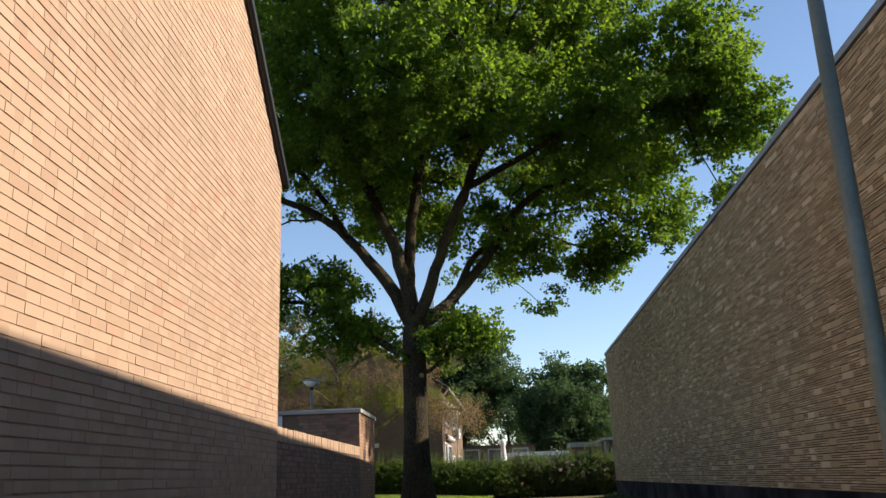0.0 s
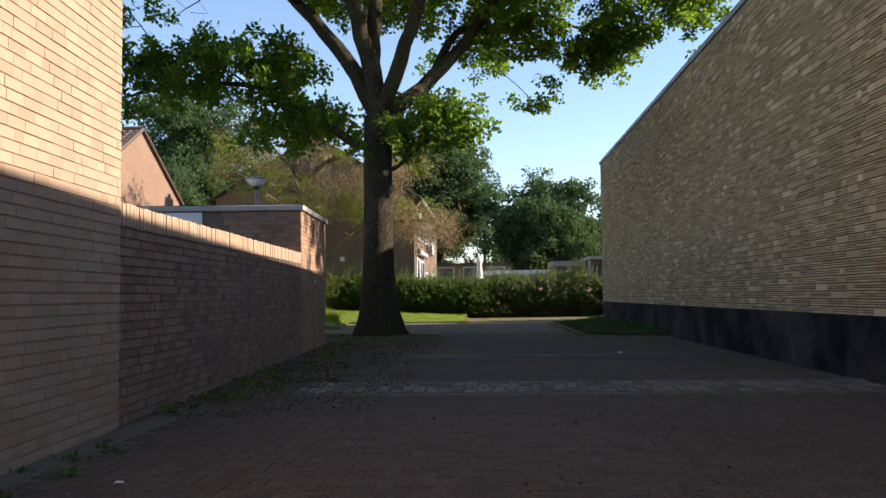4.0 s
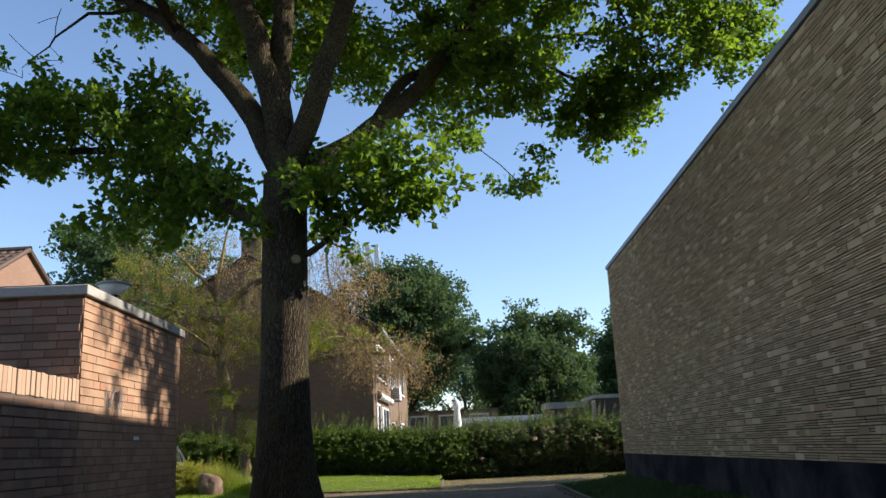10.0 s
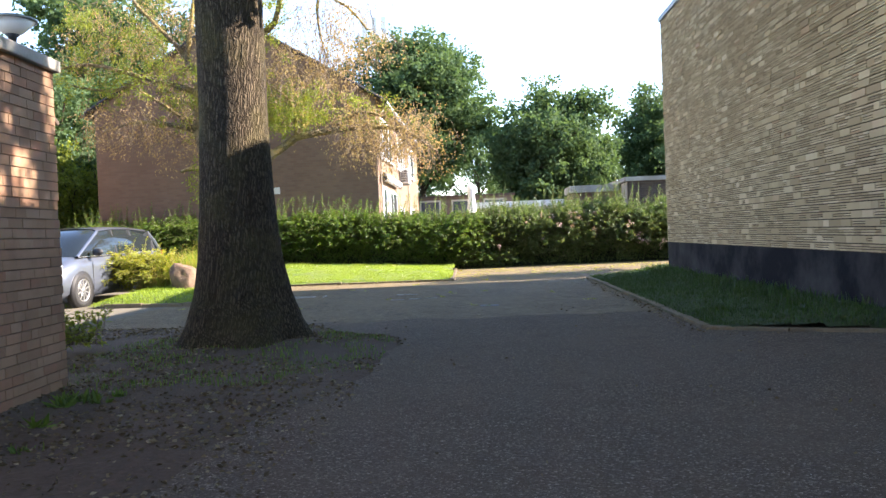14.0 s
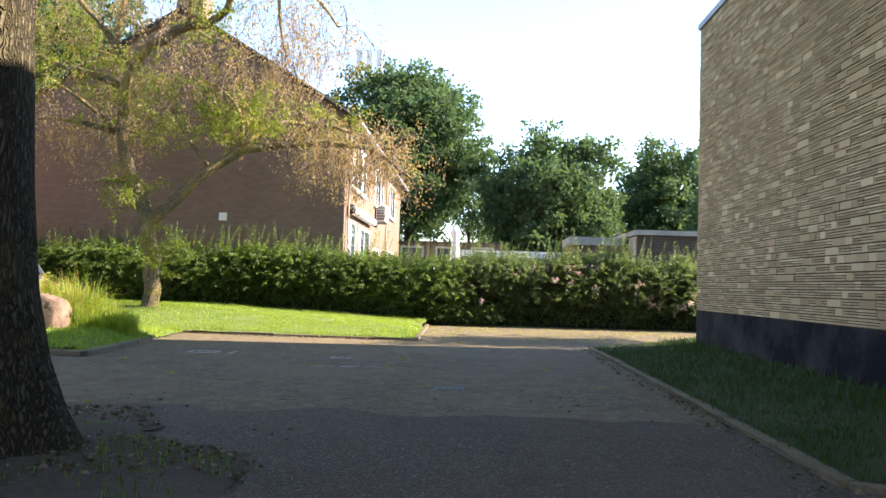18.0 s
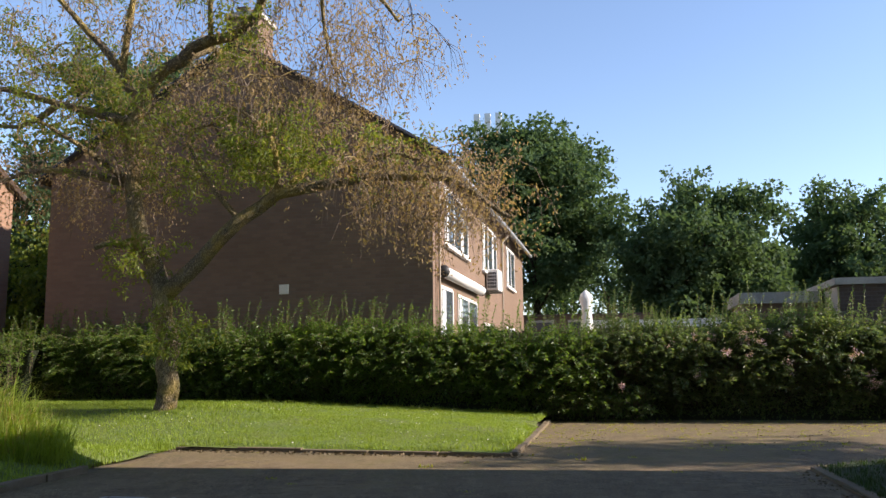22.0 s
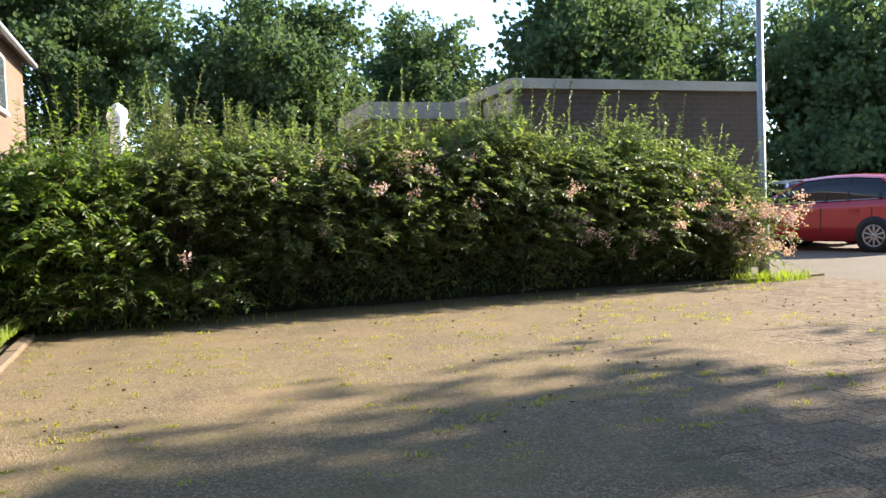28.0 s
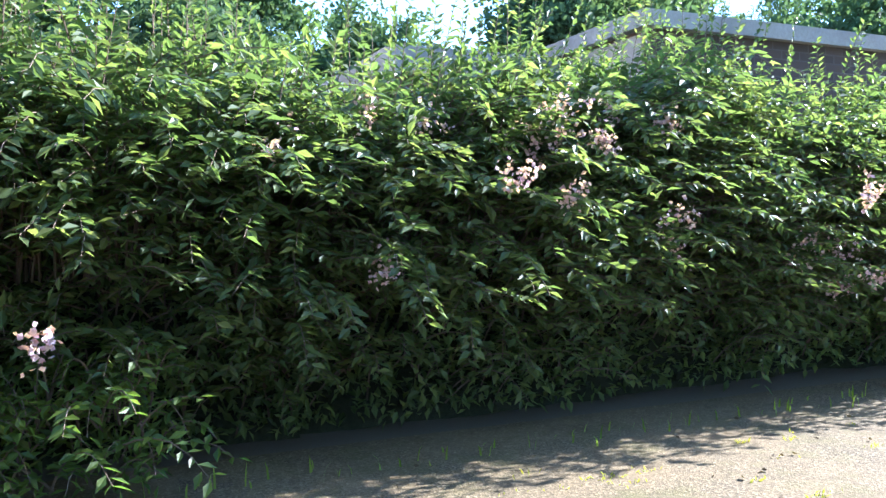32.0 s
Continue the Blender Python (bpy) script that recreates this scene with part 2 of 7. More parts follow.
zinc = surface("zinc_trim", (0.28, 0.30, 0.31), (0.36, 0.38, 0.39), 12, 0.8, 0.5, metal=0.3, bump=0.05)
concrete_edge = surface("concrete_edge", (0.36, 0.34, 0.30), (0.46, 0.44, 0.39), 30, 0.9, 0.9, dirt=(0.18, 0.17, 0.14), dirt_amount=0.6)
kerb_stone = surface("kerb_stone", (0.135, 0.10, 0.062), (0.20, 0.155, 0.098), 45, 2.2, 0.92, dirt=(0.07, 0.058, 0.034), dirt_amount=0.75, bump=0.5)


def gravel_surface(name, tones, pale, dark, scale=75.0, pale_amount=0.55, relief=0.9, moss=0.0):
    """Worn asphalt: pale and dark chips in a grey-brown binder, with broad stains."""
    m, nt, bs = material(name)
    g = nt.nodes.new("ShaderNodeNewGeometry")
    v = node(nt, "ShaderNodeTexVoronoi", Scale=scale)
    nt.links.new(g.outputs["Position"], v.inputs["Vector"])
    chip = nt.nodes.new("ShaderNodeSeparateColor")
    nt.links.new(v.outputs["Color"], chip.inputs[0])
    col = ramp(nt, chip.outputs[0], tones)
    col = mix_colour(nt, maths(nt, "MULTIPLY", noise_of(nt, 14, 6, 0.7), 0.6), col, (0.5, 0.5, 0.5), "OVERLAY")
    st = ramp(nt, noise_of(nt, 0.55, 7, 0.7), [(0.42, (0, 0, 0)), (0.68, (1, 1, 1))])
    col = mix_colour(nt, maths(nt, "MULTIPLY", st, pale_amount), col, pale)
    st2 = ramp(nt, noise_of(nt, 1.7, 6, 0.7), [(0.55, (0, 0, 0)), (0.7, (1, 1, 1))])
    col = mix_colour(nt, maths(nt, "MULTIPLY", st2, 0.45), col, dark)
    if moss:
        green = ramp(nt, noise_of(nt, 2.6, 7, 0.75), [(0.50, (0, 0, 0)), (0.64, (1, 1, 1))])
        col = mix_colour(nt, maths(nt, "MULTIPLY", green, moss), col, (0.115, 0.105, 0.036))
    nt.links.new(col, bs.inputs["Base Color"])
    bs.inputs["Roughness"].default_value = 0.92
    bs.inputs["Specular IOR Level"].default_value = 0.25
    bump_of(nt, bs, maths(nt, "ADD", v.outputs["Distance"], noise_of(nt, 30, 5, 0.7)), relief, 0.015)
    return m


asphalt = gravel_surface("asphalt", [(0.0, (0.075, 0.057, 0.042)), (0.55, (0.112, 0.086, 0.065)), (0.86, (0.152, 0.120, 0.092)), (0.95, (0.230, 0.187, 0.147)), (1.0, (0.350, 0.294, 0.244))], (0.155, 0.115, 0.082), (0.069, 0.052, 0.040), 95.0)
gritty_sunlit_sand = gravel_surface("gritty_sunlit_sand", [(0.0, (0.072, 0.057, 0.032)), (0.5, (0.126, 0.097, 0.055)), (0.85, (0.181, 0.141, 0.079)), (1.0, (0.295, 0.231, 0.136))], (0.252, 0.178, 0.088), (0.066, 0.053, 0.031), 110.0, 0.55, 0.3, 0.55)
bedding = surface("paver_bedding", (0.105, 0.088, 0.064), (0.16, 0.135, 0.098), 90, 1.1, 0.97, dirt=(0.10, 0.095, 0.05), dirt_amount=0.4, bump=0.6)
paver_stone = brick_pieces("paver_stone", [(0.0, (0.125, 0.092, 0.053)), (0.5, (0.147, 0.110, 0.065)), (1.0, (0.176, 0.133, 0.079))], (0.197, 0.145, 0.082), grain=45, stain_scale=0.6, stain_amount=0.6, chips=0.85)
# Darker twin of paver_stone: the passage's shade is put into its tones.
shaded_entry_stone = brick_pieces("shaded_entry_paver", [(0.0, (0.074, 0.059, 0.046)), (0.5, (0.087, 0.071, 0.056)), (1.0, (0.103, 0.084, 0.067))], (0.064, 0.051, 0.040), grain=45, stain_scale=0.5, stain_amount=0.6, chips=0.7)
sett_stone = brick_pieces("sett_stone", [(0.0, (0.107, 0.096, 0.084)), (0.5, (0.165, 0.150, 0.129)), (1.0, (0.231, 0.210, 0.182))], (0.099, 0.084, 0.065), grain=55)
tile_stone = brick_pieces("tile_stone", [(0.0, (0.073, 0.065, 0.056)), (0.5, (0.090, 0.079, 0.069)), (1.0, (0.108, 0.096, 0.083))], (0.063, 0.053, 0.041), grain=55, stain_amount=0.5, chips=0.6)
# Strip ground in a darker green: the wall's shade is put into the colour.
shade_toned_meadow = surface("shade_toned_ground", (0.020, 0.036, 0.009), (0.036, 0.062, 0.013), 30, 0.9, 0.95, dirt=(0.045, 0.04, 0.023), dirt_amount=0.4, bump=0.8, depth=0.03)
soil = surface("soil", (0.050, 0.034, 0.023), (0.105, 0.072, 0.050), 22, 0.9, 0.97, dirt=(0.14, 0.108, 0.08), dirt_amount=0.45, bump=1.0, depth=0.03)
meadow = surface("grass_ground", (0.085, 0.13, 0.022), (0.13, 0.185, 0.034), 30, 0.7, 0.95, dirt=(0.15, 0.145, 0.05), dirt_amount=0.5, bump=0.8, depth=0.03)
far_ground = surface("far_ground", (0.06, 0.075, 0.03), (0.10, 0.095, 0.055), 3, 0.15, 0.95, bump=0.3)
white_paint = surface("white_paint", (0.74, 0.73, 0.70), (0.80, 0.79, 0.76), 20, 1.0, 0.5, dirt=(0.55, 0.53, 0.48), dirt_amount=0.4, bump=0.05)
beige_panel = surface("beige_panel", (0.46, 0.40, 0.32), (0.52, 0.46, 0.37), 25, 1.0, 0.7, dirt=(0.36, 0.31, 0.25), dirt_amount=0.4, bump=0.08)
dark_metal = plain("dark_metal", (0.03, 0.03, 0.032), 0.5, 0.2)
lamp_metal = surface("galvanised_pole", (0.30, 0.32, 0.31), (0.38, 0.40, 0.39), 20, 1.5, 0.45, metal=0.5, dirt=(0.16, 0.19, 0.15), dirt_amount=0.5, bump=0.05)
green_metal = surface("weathered_green_pole", (0.15, 0.19, 0.17), (0.21, 0.25, 0.22), 25, 2.0, 0.55, metal=0.3, dirt=(0.10, 0.12, 0.09), dirt_amount=0.6, bump=0.1)
lamp_glass = plain("lamp_bowl", (0.75, 0.75, 0.72), 0.35)
window_glass = glass_pane("window_glass", (0.06, 0.075, 0.085))
car_glass = glass_pane("car_glass", (0.012, 0.016, 0.018))
curtain = plain("pale_blind", (0.55, 0.58, 0.60), 0.8)
plastic_black = plain("black_plastic", (0.018, 0.018, 0.02), 0.55)
rubber = plain("tyre_rubber", (0.02, 0.02, 0.021), 0.85)
alloy = plain("alloy_rim", (0.50, 0.50, 0.51), 0.3, 0.8)
rock = surface("boulder_rock", (0.142, 0.093, 0.064), (0.247, 0.165, 0.112), 9, 2.5, 0.9, dirt=(0.084, 0.057, 0.041), dirt_amount=0.75, bump=1.0, depth=0.03)
oak_bark = bark_material("oak_bark", (0.021, 0.016, 0.011), (0.135, 0.106, 0.070), (0.13, 0.115, 0.04), 9.0, 0.4)
fruit_bark = bark_material("mossy_bark", (0.100, 0.080, 0.054), (0.425, 0.338, 0.225), (0.575, 0.425, 0.075), 12.0, 0.6)
oak_leaf = leaf_material("oak_leaf", [(0.2, (0.030, 0.058, 0.013)), (0.5, (0.048, 0.086, 0.018)), (0.75, (0.080, 0.120, 0.024))], 0.45, rough=0.62, spec=0.18, glow=(5.0, 4.7, 1.6), patch=1.3, each=0.3)
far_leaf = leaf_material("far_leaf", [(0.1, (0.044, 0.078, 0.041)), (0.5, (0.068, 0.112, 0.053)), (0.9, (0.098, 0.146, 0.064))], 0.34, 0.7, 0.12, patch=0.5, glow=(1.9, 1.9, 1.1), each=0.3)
ash_leaf = leaf_material("pale_leaf", [(0.1, (0.074, 0.103, 0.021)), (0.5, (0.133, 0.168, 0.032)), (0.9, (0.213, 0.224, 0.045))], 0.46)
lime_leaf = leaf_material("yellow_green_leaf", [(0.1, (0.14, 0.17, 0.03)), (0.5, (0.24, 0.26, 0.045)), (0.9, (0.36, 0.32, 0.08))], 0.45)
seed_leaf = leaf_material("dry_seed_clusters", [(0.1, (0.17, 0.118, 0.078)), (0.5, (0.27, 0.195, 0.132)), (0.9, (0.36, 0.28, 0.195))], 0.4, 0.8, 0.1)
hedge_leaf = leaf_material("hedge_leaf", [(0.1, (0.042, 0.080, 0.020)), (0.5, (0.076, 0.130, 0.029)), (0.9, (0.135, 0.195, 0.044))], 0.48, 0.45, 0.5, patch=1.4, glow=(2.3, 2.3, 1.0))
shrub_leaf = leaf_material("shrub_leaf", [(0.1, (0.044, 0.074, 0.030)), (0.5, (0.080, 0.122, 0.042)), (0.82, (0.140, 0.172, 0.058)), (1.0, (0.24, 0.165, 0.085))], 0.48, 0.45, 0.5, patch=1.1, glow=(2.1, 2.1, 1.1))
blossom_pink = leaf_material("pink_blossom", [(0.1, (0.44, 0.27, 0.31)), (0.5, (0.58, 0.40, 0.44)), (0.9, (0.70, 0.57, 0.58))], 0.2, 0.7, 0.2)
grass_blade = leaf_material("grass_blade", [(0.1, (0.11, 0.168, 0.024)), (0.5, (0.17, 0.242, 0.036)), (0.85, (0.235, 0.30, 0.056)), (1.0, (0.34, 0.32, 0.12))], 0.42, patch=1.0)
# Darker copy of the grass blades, with the wall's shade in their colour.
shade_toned_grass = leaf_material("shade_toned_grass", [(0.1, (0.018, 0.040, 0.008)), (0.5, (0.028, 0.060, 0.011)), (0.9, (0.046, 0.085, 0.016))], 0.25)
dry_grass = leaf_material("tall_dry_grass", [(0.1, (0.20, 0.19, 0.06)), (0.5, (0.30, 0.25, 0.10)), (0.9, (0.42, 0.33, 0.17))], 0.4)
litter_leaf = leaf_material("fallen_leaf", [(0.1, (0.060, 0.041, 0.023)), (0.5, (0.118, 0.088, 0.052)), (0.8, (0.20, 0.16, 0.10)), (1.0, (0.38, 0.34, 0.26))], 0.1, 0.8, 0.2, each=0.8)
twig_brown = plain("twig_brown", (0.153, 0.111, 0.076), 0.9)
# Near-black core tone: the shade between the stems is put into the colour.
inner_shade = surface("hedge_painted_shade", (0.012, 0.018, 0.008), (0.03, 0.04, 0.015), 15, 2.0, 0.95, bump=1.0, depth=0.05)


# ---- mesh helpers ----
def mesh_of(name, verts, faces, smooth=False):
    """faces: an array of quads or triangles, or a list of arrays of both."""
    verts = np.asarray(verts, dtype=np.float32).reshape(-1, 3)
    groups = faces if isinstance(faces, list) else [faces]
    groups = [np.asarray(g, dtype=np.int32) for g in groups if len(g)]
    sizes = np.concatenate([np.full(len(g), g.shape[1], np.int32) for g in groups])
    loops = np.concatenate([g.ravel() for g in groups])
    me = bpy.data.meshes.new(name)
    me.vertices.add(len(verts))
    me.vertices.foreach_set("co", verts.ravel())
    me.loops.add(len(loops))
    me.loops.foreach_set("vertex_index", loops)
    me.polygons.add(len(sizes))
    me.polygons.foreach_set("loop_start", np.concatenate([[0], np.cumsum(sizes)[:-1]]).astype(np.int32))
    me.polygons.foreach_set("loop_total", sizes)
    me.polygons.foreach_set("use_smooth", np.full(len(sizes), smooth, bool))
    me.update(calc_edges=True)
    me.validate()
    return me


BASE = {}


def thing(name, label, category, at=(0, 0, 0), group="", kind=""):
    ob = new(name)
    ob.empty_display_size = 0.2
    ob.location = at
    BASE[ob.name] = Vector(at)
    return tagged(ob, label, category, group, kind)


def part(name, me, mat, parent=None, label="", kind=""):
    """One mesh, given in the world's place, under a thing or a part."""
    if isinstance(me, bmesh.types.BMesh):
        bm = me
        me = bpy.data.meshes.new(name)
        bm.to_mesh(me)
        bm.free()
    if not me.materials:
        me.materials.append(mat)
    ob = new(name, me)
    if parent is not None:
        ob.parent = parent
        if parent.name in BASE:
            ob.matrix_parent_inverse = Matrix.Translation(-BASE[parent.name])
    return tagged(ob, label, kind=kind)


def box(bm, x0, x1, y0, y1, z0, z1, bevel=0.0, m=None):
    r = bmesh.ops.create_cube(bm, size=1.0)
    vs = r["verts"]
    for v in vs:
        v.co = Vector((x0 + (v.co.x + 0.5) * (x1 - x0), y0 + (v.co.y + 0.5) * (y1 - y0), z0 + (v.co.z + 0.5) * (z1 - z0)))
    if bevel:
        es = list({e for v in vs for e in v.link_edges})
        g = bmesh.ops.bevel(bm, geom=es, offset=bevel, segments=2, affect="EDGES", profile=0.5)
        vs = list({v for f in g["faces"] for v in f.verts} | {v for v in vs if v.is_valid})
    if m is not None:
        bmesh.ops.transform(bm, matrix=m, verts=[v for v in vs if v.is_valid])
    return vs


def box_part(name, x0, x1, y0, y1, z0, z1, mat, parent=None, label="", bevel=0.0, kind="", m=None):
    bm = bmesh.new()
    box(bm, x0, x1, y0, y1, z0, z1, bevel, m)
    return part(name, bm, mat, parent, label, kind)


def lathe(bm, profile, segs=20, m=None):
    """profile: (radius, z) from below up, turned round the z axis."""
    rings = []
    for r, z in profile:
        rings.append([bm.verts.new((r * math.cos(2 * math.pi * k / segs), r * math.sin(2 * math.pi * k / segs), z)) for k in range(segs)])
    for a, b in zip(rings, rings[1:]):
        for k in range(segs):
            bm.faces.new((a[k], a[(k + 1) % segs], b[(k + 1) % segs], b[k]))
    if profile[0][0] > 1e-4:
        bm.faces.new(rings[0][::-1])
    if profile[-1][0] > 1e-4:
        bm.faces.new(rings[-1])
    for f in bm.faces:
        f.smooth = True
    if m is not None:
        bmesh.ops.transform(bm, matrix=m, verts=[v for ring in rings for v in ring])


def tubes(paths, sides=6):
    """Tapered tubes along (points, radii): vertices and quads."""
    V, F, n = [], [], 0
    ang = np.arange(sides) * 2 * np.pi / sides
    for pts, rad in paths:
        pts = np.asarray(pts, float)
        d = np.gradient(pts, axis=0)
        d /= np.linalg.norm(d, axis=1)[:, None] + 1e-9
        ref = np.array([0.0, 0.0, 1.0]) if abs(d[0, 2]) < 0.9 else np.array([1.0, 0.0, 0.0])
        a = np.cross(d, ref)
        a /= np.linalg.norm(a, axis=1)[:, None] + 1e-9
        b = np.cross(d, a)
        ring = pts[:, None, :] + np.asarray(rad)[:, None, None] * (np.cos(ang)[None, :, None] * a[:, None, :] + np.sin(ang)[None, :, None] * b[:, None, :])
        V.append(ring.reshape(-1, 3))
        k = len(pts)
        i = np.arange(k - 1)[:, None] * sides + np.arange(sides)[None, :]
        j = np.arange(k - 1)[:, None] * sides + (np.arange(sides)[None, :] + 1) % sides
        F.append((np.stack([i, j, j + sides, i + sides], -1).reshape(-1, 4)) + n)
        n += k * sides
    return np.concatenate(V), np.concatenate(F)


def leaves(rng, at, size, droop=0.3, heading=None, width=0.55, spread=1.0, level=0.0):
    """Folded leaves of four corners at the points given: vertices and triangles."""
    n = len(at)
    d = rng.normal(size=(n, 3)) * spread
    if heading is not None:
        d = d + heading
    d[:, 2] -= droop
    d /= np.linalg.norm(d, axis=1)[:, None]
    r = rng.normal(size=(n, 3))
    r[:, 2] += level
    s = np.cross(d, r)
    s /= np.linalg.norm(s, axis=1)[:, None] + 1e-9
    up = np.cross(s, d)
    L = (size * rng.uniform(0.7, 1.25, n))[:, None]
    base, tip = at, at + d * L
    mid = at + d * L * 0.45 + up * L * 0.10
    left, right = mid + s * L * width * 0.5, mid - s * L * width * 0.5
    V = np.stack([base, left, tip, right], 1).reshape(-1, 3)
    k = np.arange(n)[:, None] * 4
    return V, np.concatenate([k + np.array([[0, 1, 2]]), k + np.array([[0, 2, 3]])])


def wall_basis(origin, along, out):
    a, o = Vector(along).normalized(), Vector(out).normalized()
    m = Matrix((( a.x, 0, o.x, 0), (a.y, 0, o.y, 0), (a.z, 1, o.z, 0), (0, 0, 0, 1)))
    return Matrix.Translation(origin) @ m


def boxes(lo, hi):
    """Open-backed boxes from their low and high corners in (along, up, out)."""
    n = len(lo)
    x0, y0, z0 = lo.T
    x1, y1, z1 = hi.T
    V = np.stack([np.stack(c, -1) for c in ((x0, y0, z0), (x1, y0, z0), (x1, y1, z0), (x0, y1, z0), (x0, y0, z1), (x1, y0, z1), (x1, y1, z1), (x0, y1, z1))], 1).reshape(-1, 3)
    k = np.arange(n)[:, None] * 8
    q = [k + np.array([f]) for f in ((4, 5, 6, 7), (0, 1, 5, 4), (1, 2, 6, 5), (2, 3, 7, 6), (3, 0, 4, 7))]
    return V, np.concatenate(q)


def lay_bricks(rng, length, bottom, top_at, course, sizes, joint=0.011, perpend=0.006):
    """Courses of bricks in a wild bond: rows of along0, along1, up0, up1."""
    out = []
    rows = int((max(top_at(0), top_at(length), top_at(length / 2)) - bottom) / course) + 1
    for k in range(rows):
        v0 = bottom + k * course
        u = -rng.uniform(0, sizes[0])
        while u < length:
            w = sizes[rng.integers(len(sizes))]
            a, b = max(u, 0.0), min(u + w, length)
            u += w + perpend
            if b - a < 0.03:
                continue
            t = min(top_at(a), top_at(b))
            v1 = min(v0 + course - joint, t)
            if v1 - v0 > 0.02:
                out.append((a, b, v0, v1))
    return np.array(out)


def set_bricks(rng, wall, basis, rows, mat, depth, near, name="brick", ribs=False, jitter=0.004):
    """The bricks of one wall: those in the near stretch as pieces of their own, the rest joined."""
    rows = rows[np.argsort(rows[:, 0])]
    inside = (rows[:, 0] > near[0]) & (rows[:, 1] < near[1]) & (rows[:, 2] > near[2]) & (rows[:, 3] < near[3])
    idx = np.flatnonzero(inside)[:300]
    single = np.zeros(len(rows), bool)
    single[idx] = True
    ribbed = rng.random(len(rows)) < (0.72 if ribs else -1)
    proud = depth + rng.uniform(-jitter, jitter, len(rows))

    def shape(a, b, v0, v1, w, rib):
        if not rib:
            return np.array([[a, v0, -0.02]]), np.array([[b, v1, w]])
        h = (v1 - v0) / 3
        lo = np.array([[a, v0 + h * i + 0.005 * (i > 0), -0.02] for i in range(3)])
        hi = np.array([[b, v0 + h * (i + 1) - 0.006 * (i < 2), w - 0.005 * (i == 1)] for i in range(3)])
        return lo, hi

    los, his = [], []
    for r, w, rib in zip(rows[~single], proud[~single], ribbed[~single]):
        lo, hi = shape(*r, w, rib)
        los.append(lo)
        his.append(hi)
    V, F = boxes(np.concatenate(los), np.concatenate(his))
    m = np.array(basis)
    V = V @ m[:3, :3].T + m[:3, 3]
    part(name + "work", mesh_of(name + "work", V, F), mat, wall, kind="stuff")
    shared = {}
    for i in idx:
        a, b, v0, v1 = rows[i]
        key = (round(b - a, 3), round(v1 - v0, 3), bool(ribbed[i]))
        if key not in shared:
            lo, hi = shape(0, b - a, 0, v1 - v0, depth, ribbed[i])
            shared[key] = mesh_of(name, *boxes(lo, hi))
            shared[key].materials.append(mat)
        ob = new(name, shared[key])
        ob.parent = wall
        ob.matrix_basis = basis @ Matrix.Translation((a, v0, proud[i] - depth))


# ---- ground ----
def sheet(name, pts, z, mat, label, category, thick=0.0, kind="structure", parent=None):
    bm = bmesh.new()
    f = bm.faces.new([bm.verts.new((x, y, z)) for x, y in pts])
    if f.normal.z < 0 or True:
        bm.normal_update()
        if f.normal.z < 0:
            f.normal_flip()
    if thick:
        g = bmesh.ops.extrude_face_region(bm, geom=[f])
        bmesh.ops.translate(bm, verts=[v for v in g["geom"] if isinstance(v, bmesh.types.BMVert)], vec=(0, 0, thick))
    ob = part(name, bm, mat, parent, kind=kind)
    return tagged(ob, label, category) if parent is None else ob


def left_x(y):
    """The line along which the walls on the west side stand."""
    return -2.65 - 0.05 * y


def right_x(y):
    """The line of the long pale wall on the east side."""
    return 4.32 - 0.005 * y


sheet("ground", [(-900, -900), (900, -900), (900, 900), (-900, 900)], -0.03, far_ground, "wide flat ground of grass and bare earth", "ground")
ragged = [(9 - 0.25 * k, 27.75 + 0.45 * noise.noise((k * 0.31, 2.0, 0.0)) + 0.2 * noise.noise((k * 1.3, 5.0, 0.0))) for k in range(117)]
sheet("road", [(-20, -15), (9, -15)] + ragged, 0.0022, asphalt, "dark gravelly asphalt of the passage", "road")
sheet("pavement", [(-24, 27.5), (40, 27.5), (40, 46), (-24, 46)], -0.0015, bedding, "sandy bedding under grey concrete pavers", "pavement")
sheet("pavement_entry", [(-3.0, -6), (4.2, -6), (4.2, 13.9), (-3.2, 13.9)], 0.005, bedding, "sandy bedding under grey concrete pavers", "pavement")
sheet("parking_ground", [(8.5, 27.5), (40, 27.5), (40, 70), (8.5, 70)], -0.008, surface("parking_pavers", (0.13, 0.112, 0.085), (0.17, 0.146, 0.11), 9, 0.5, 0.92, dirt=(0.19, 0.15, 0.10), dirt_amount=0.4, bump=0.4), "pale paved parking ground", "pavement")
sheet("drive_ground", [(-20, 27.6), (-6.3, 27.6), (-6.3, 44), (-20, 44)], -0.006, surface("drive_pavers", (0.14, 0.118, 0.088), (0.19, 0.16, 0.118), 9, 0.5, 0.92, dirt=(0.21, 0.16, 0.10), dirt_amount=0.5, bump=0.4), "pale paved parking strip in the sun", "pavement")


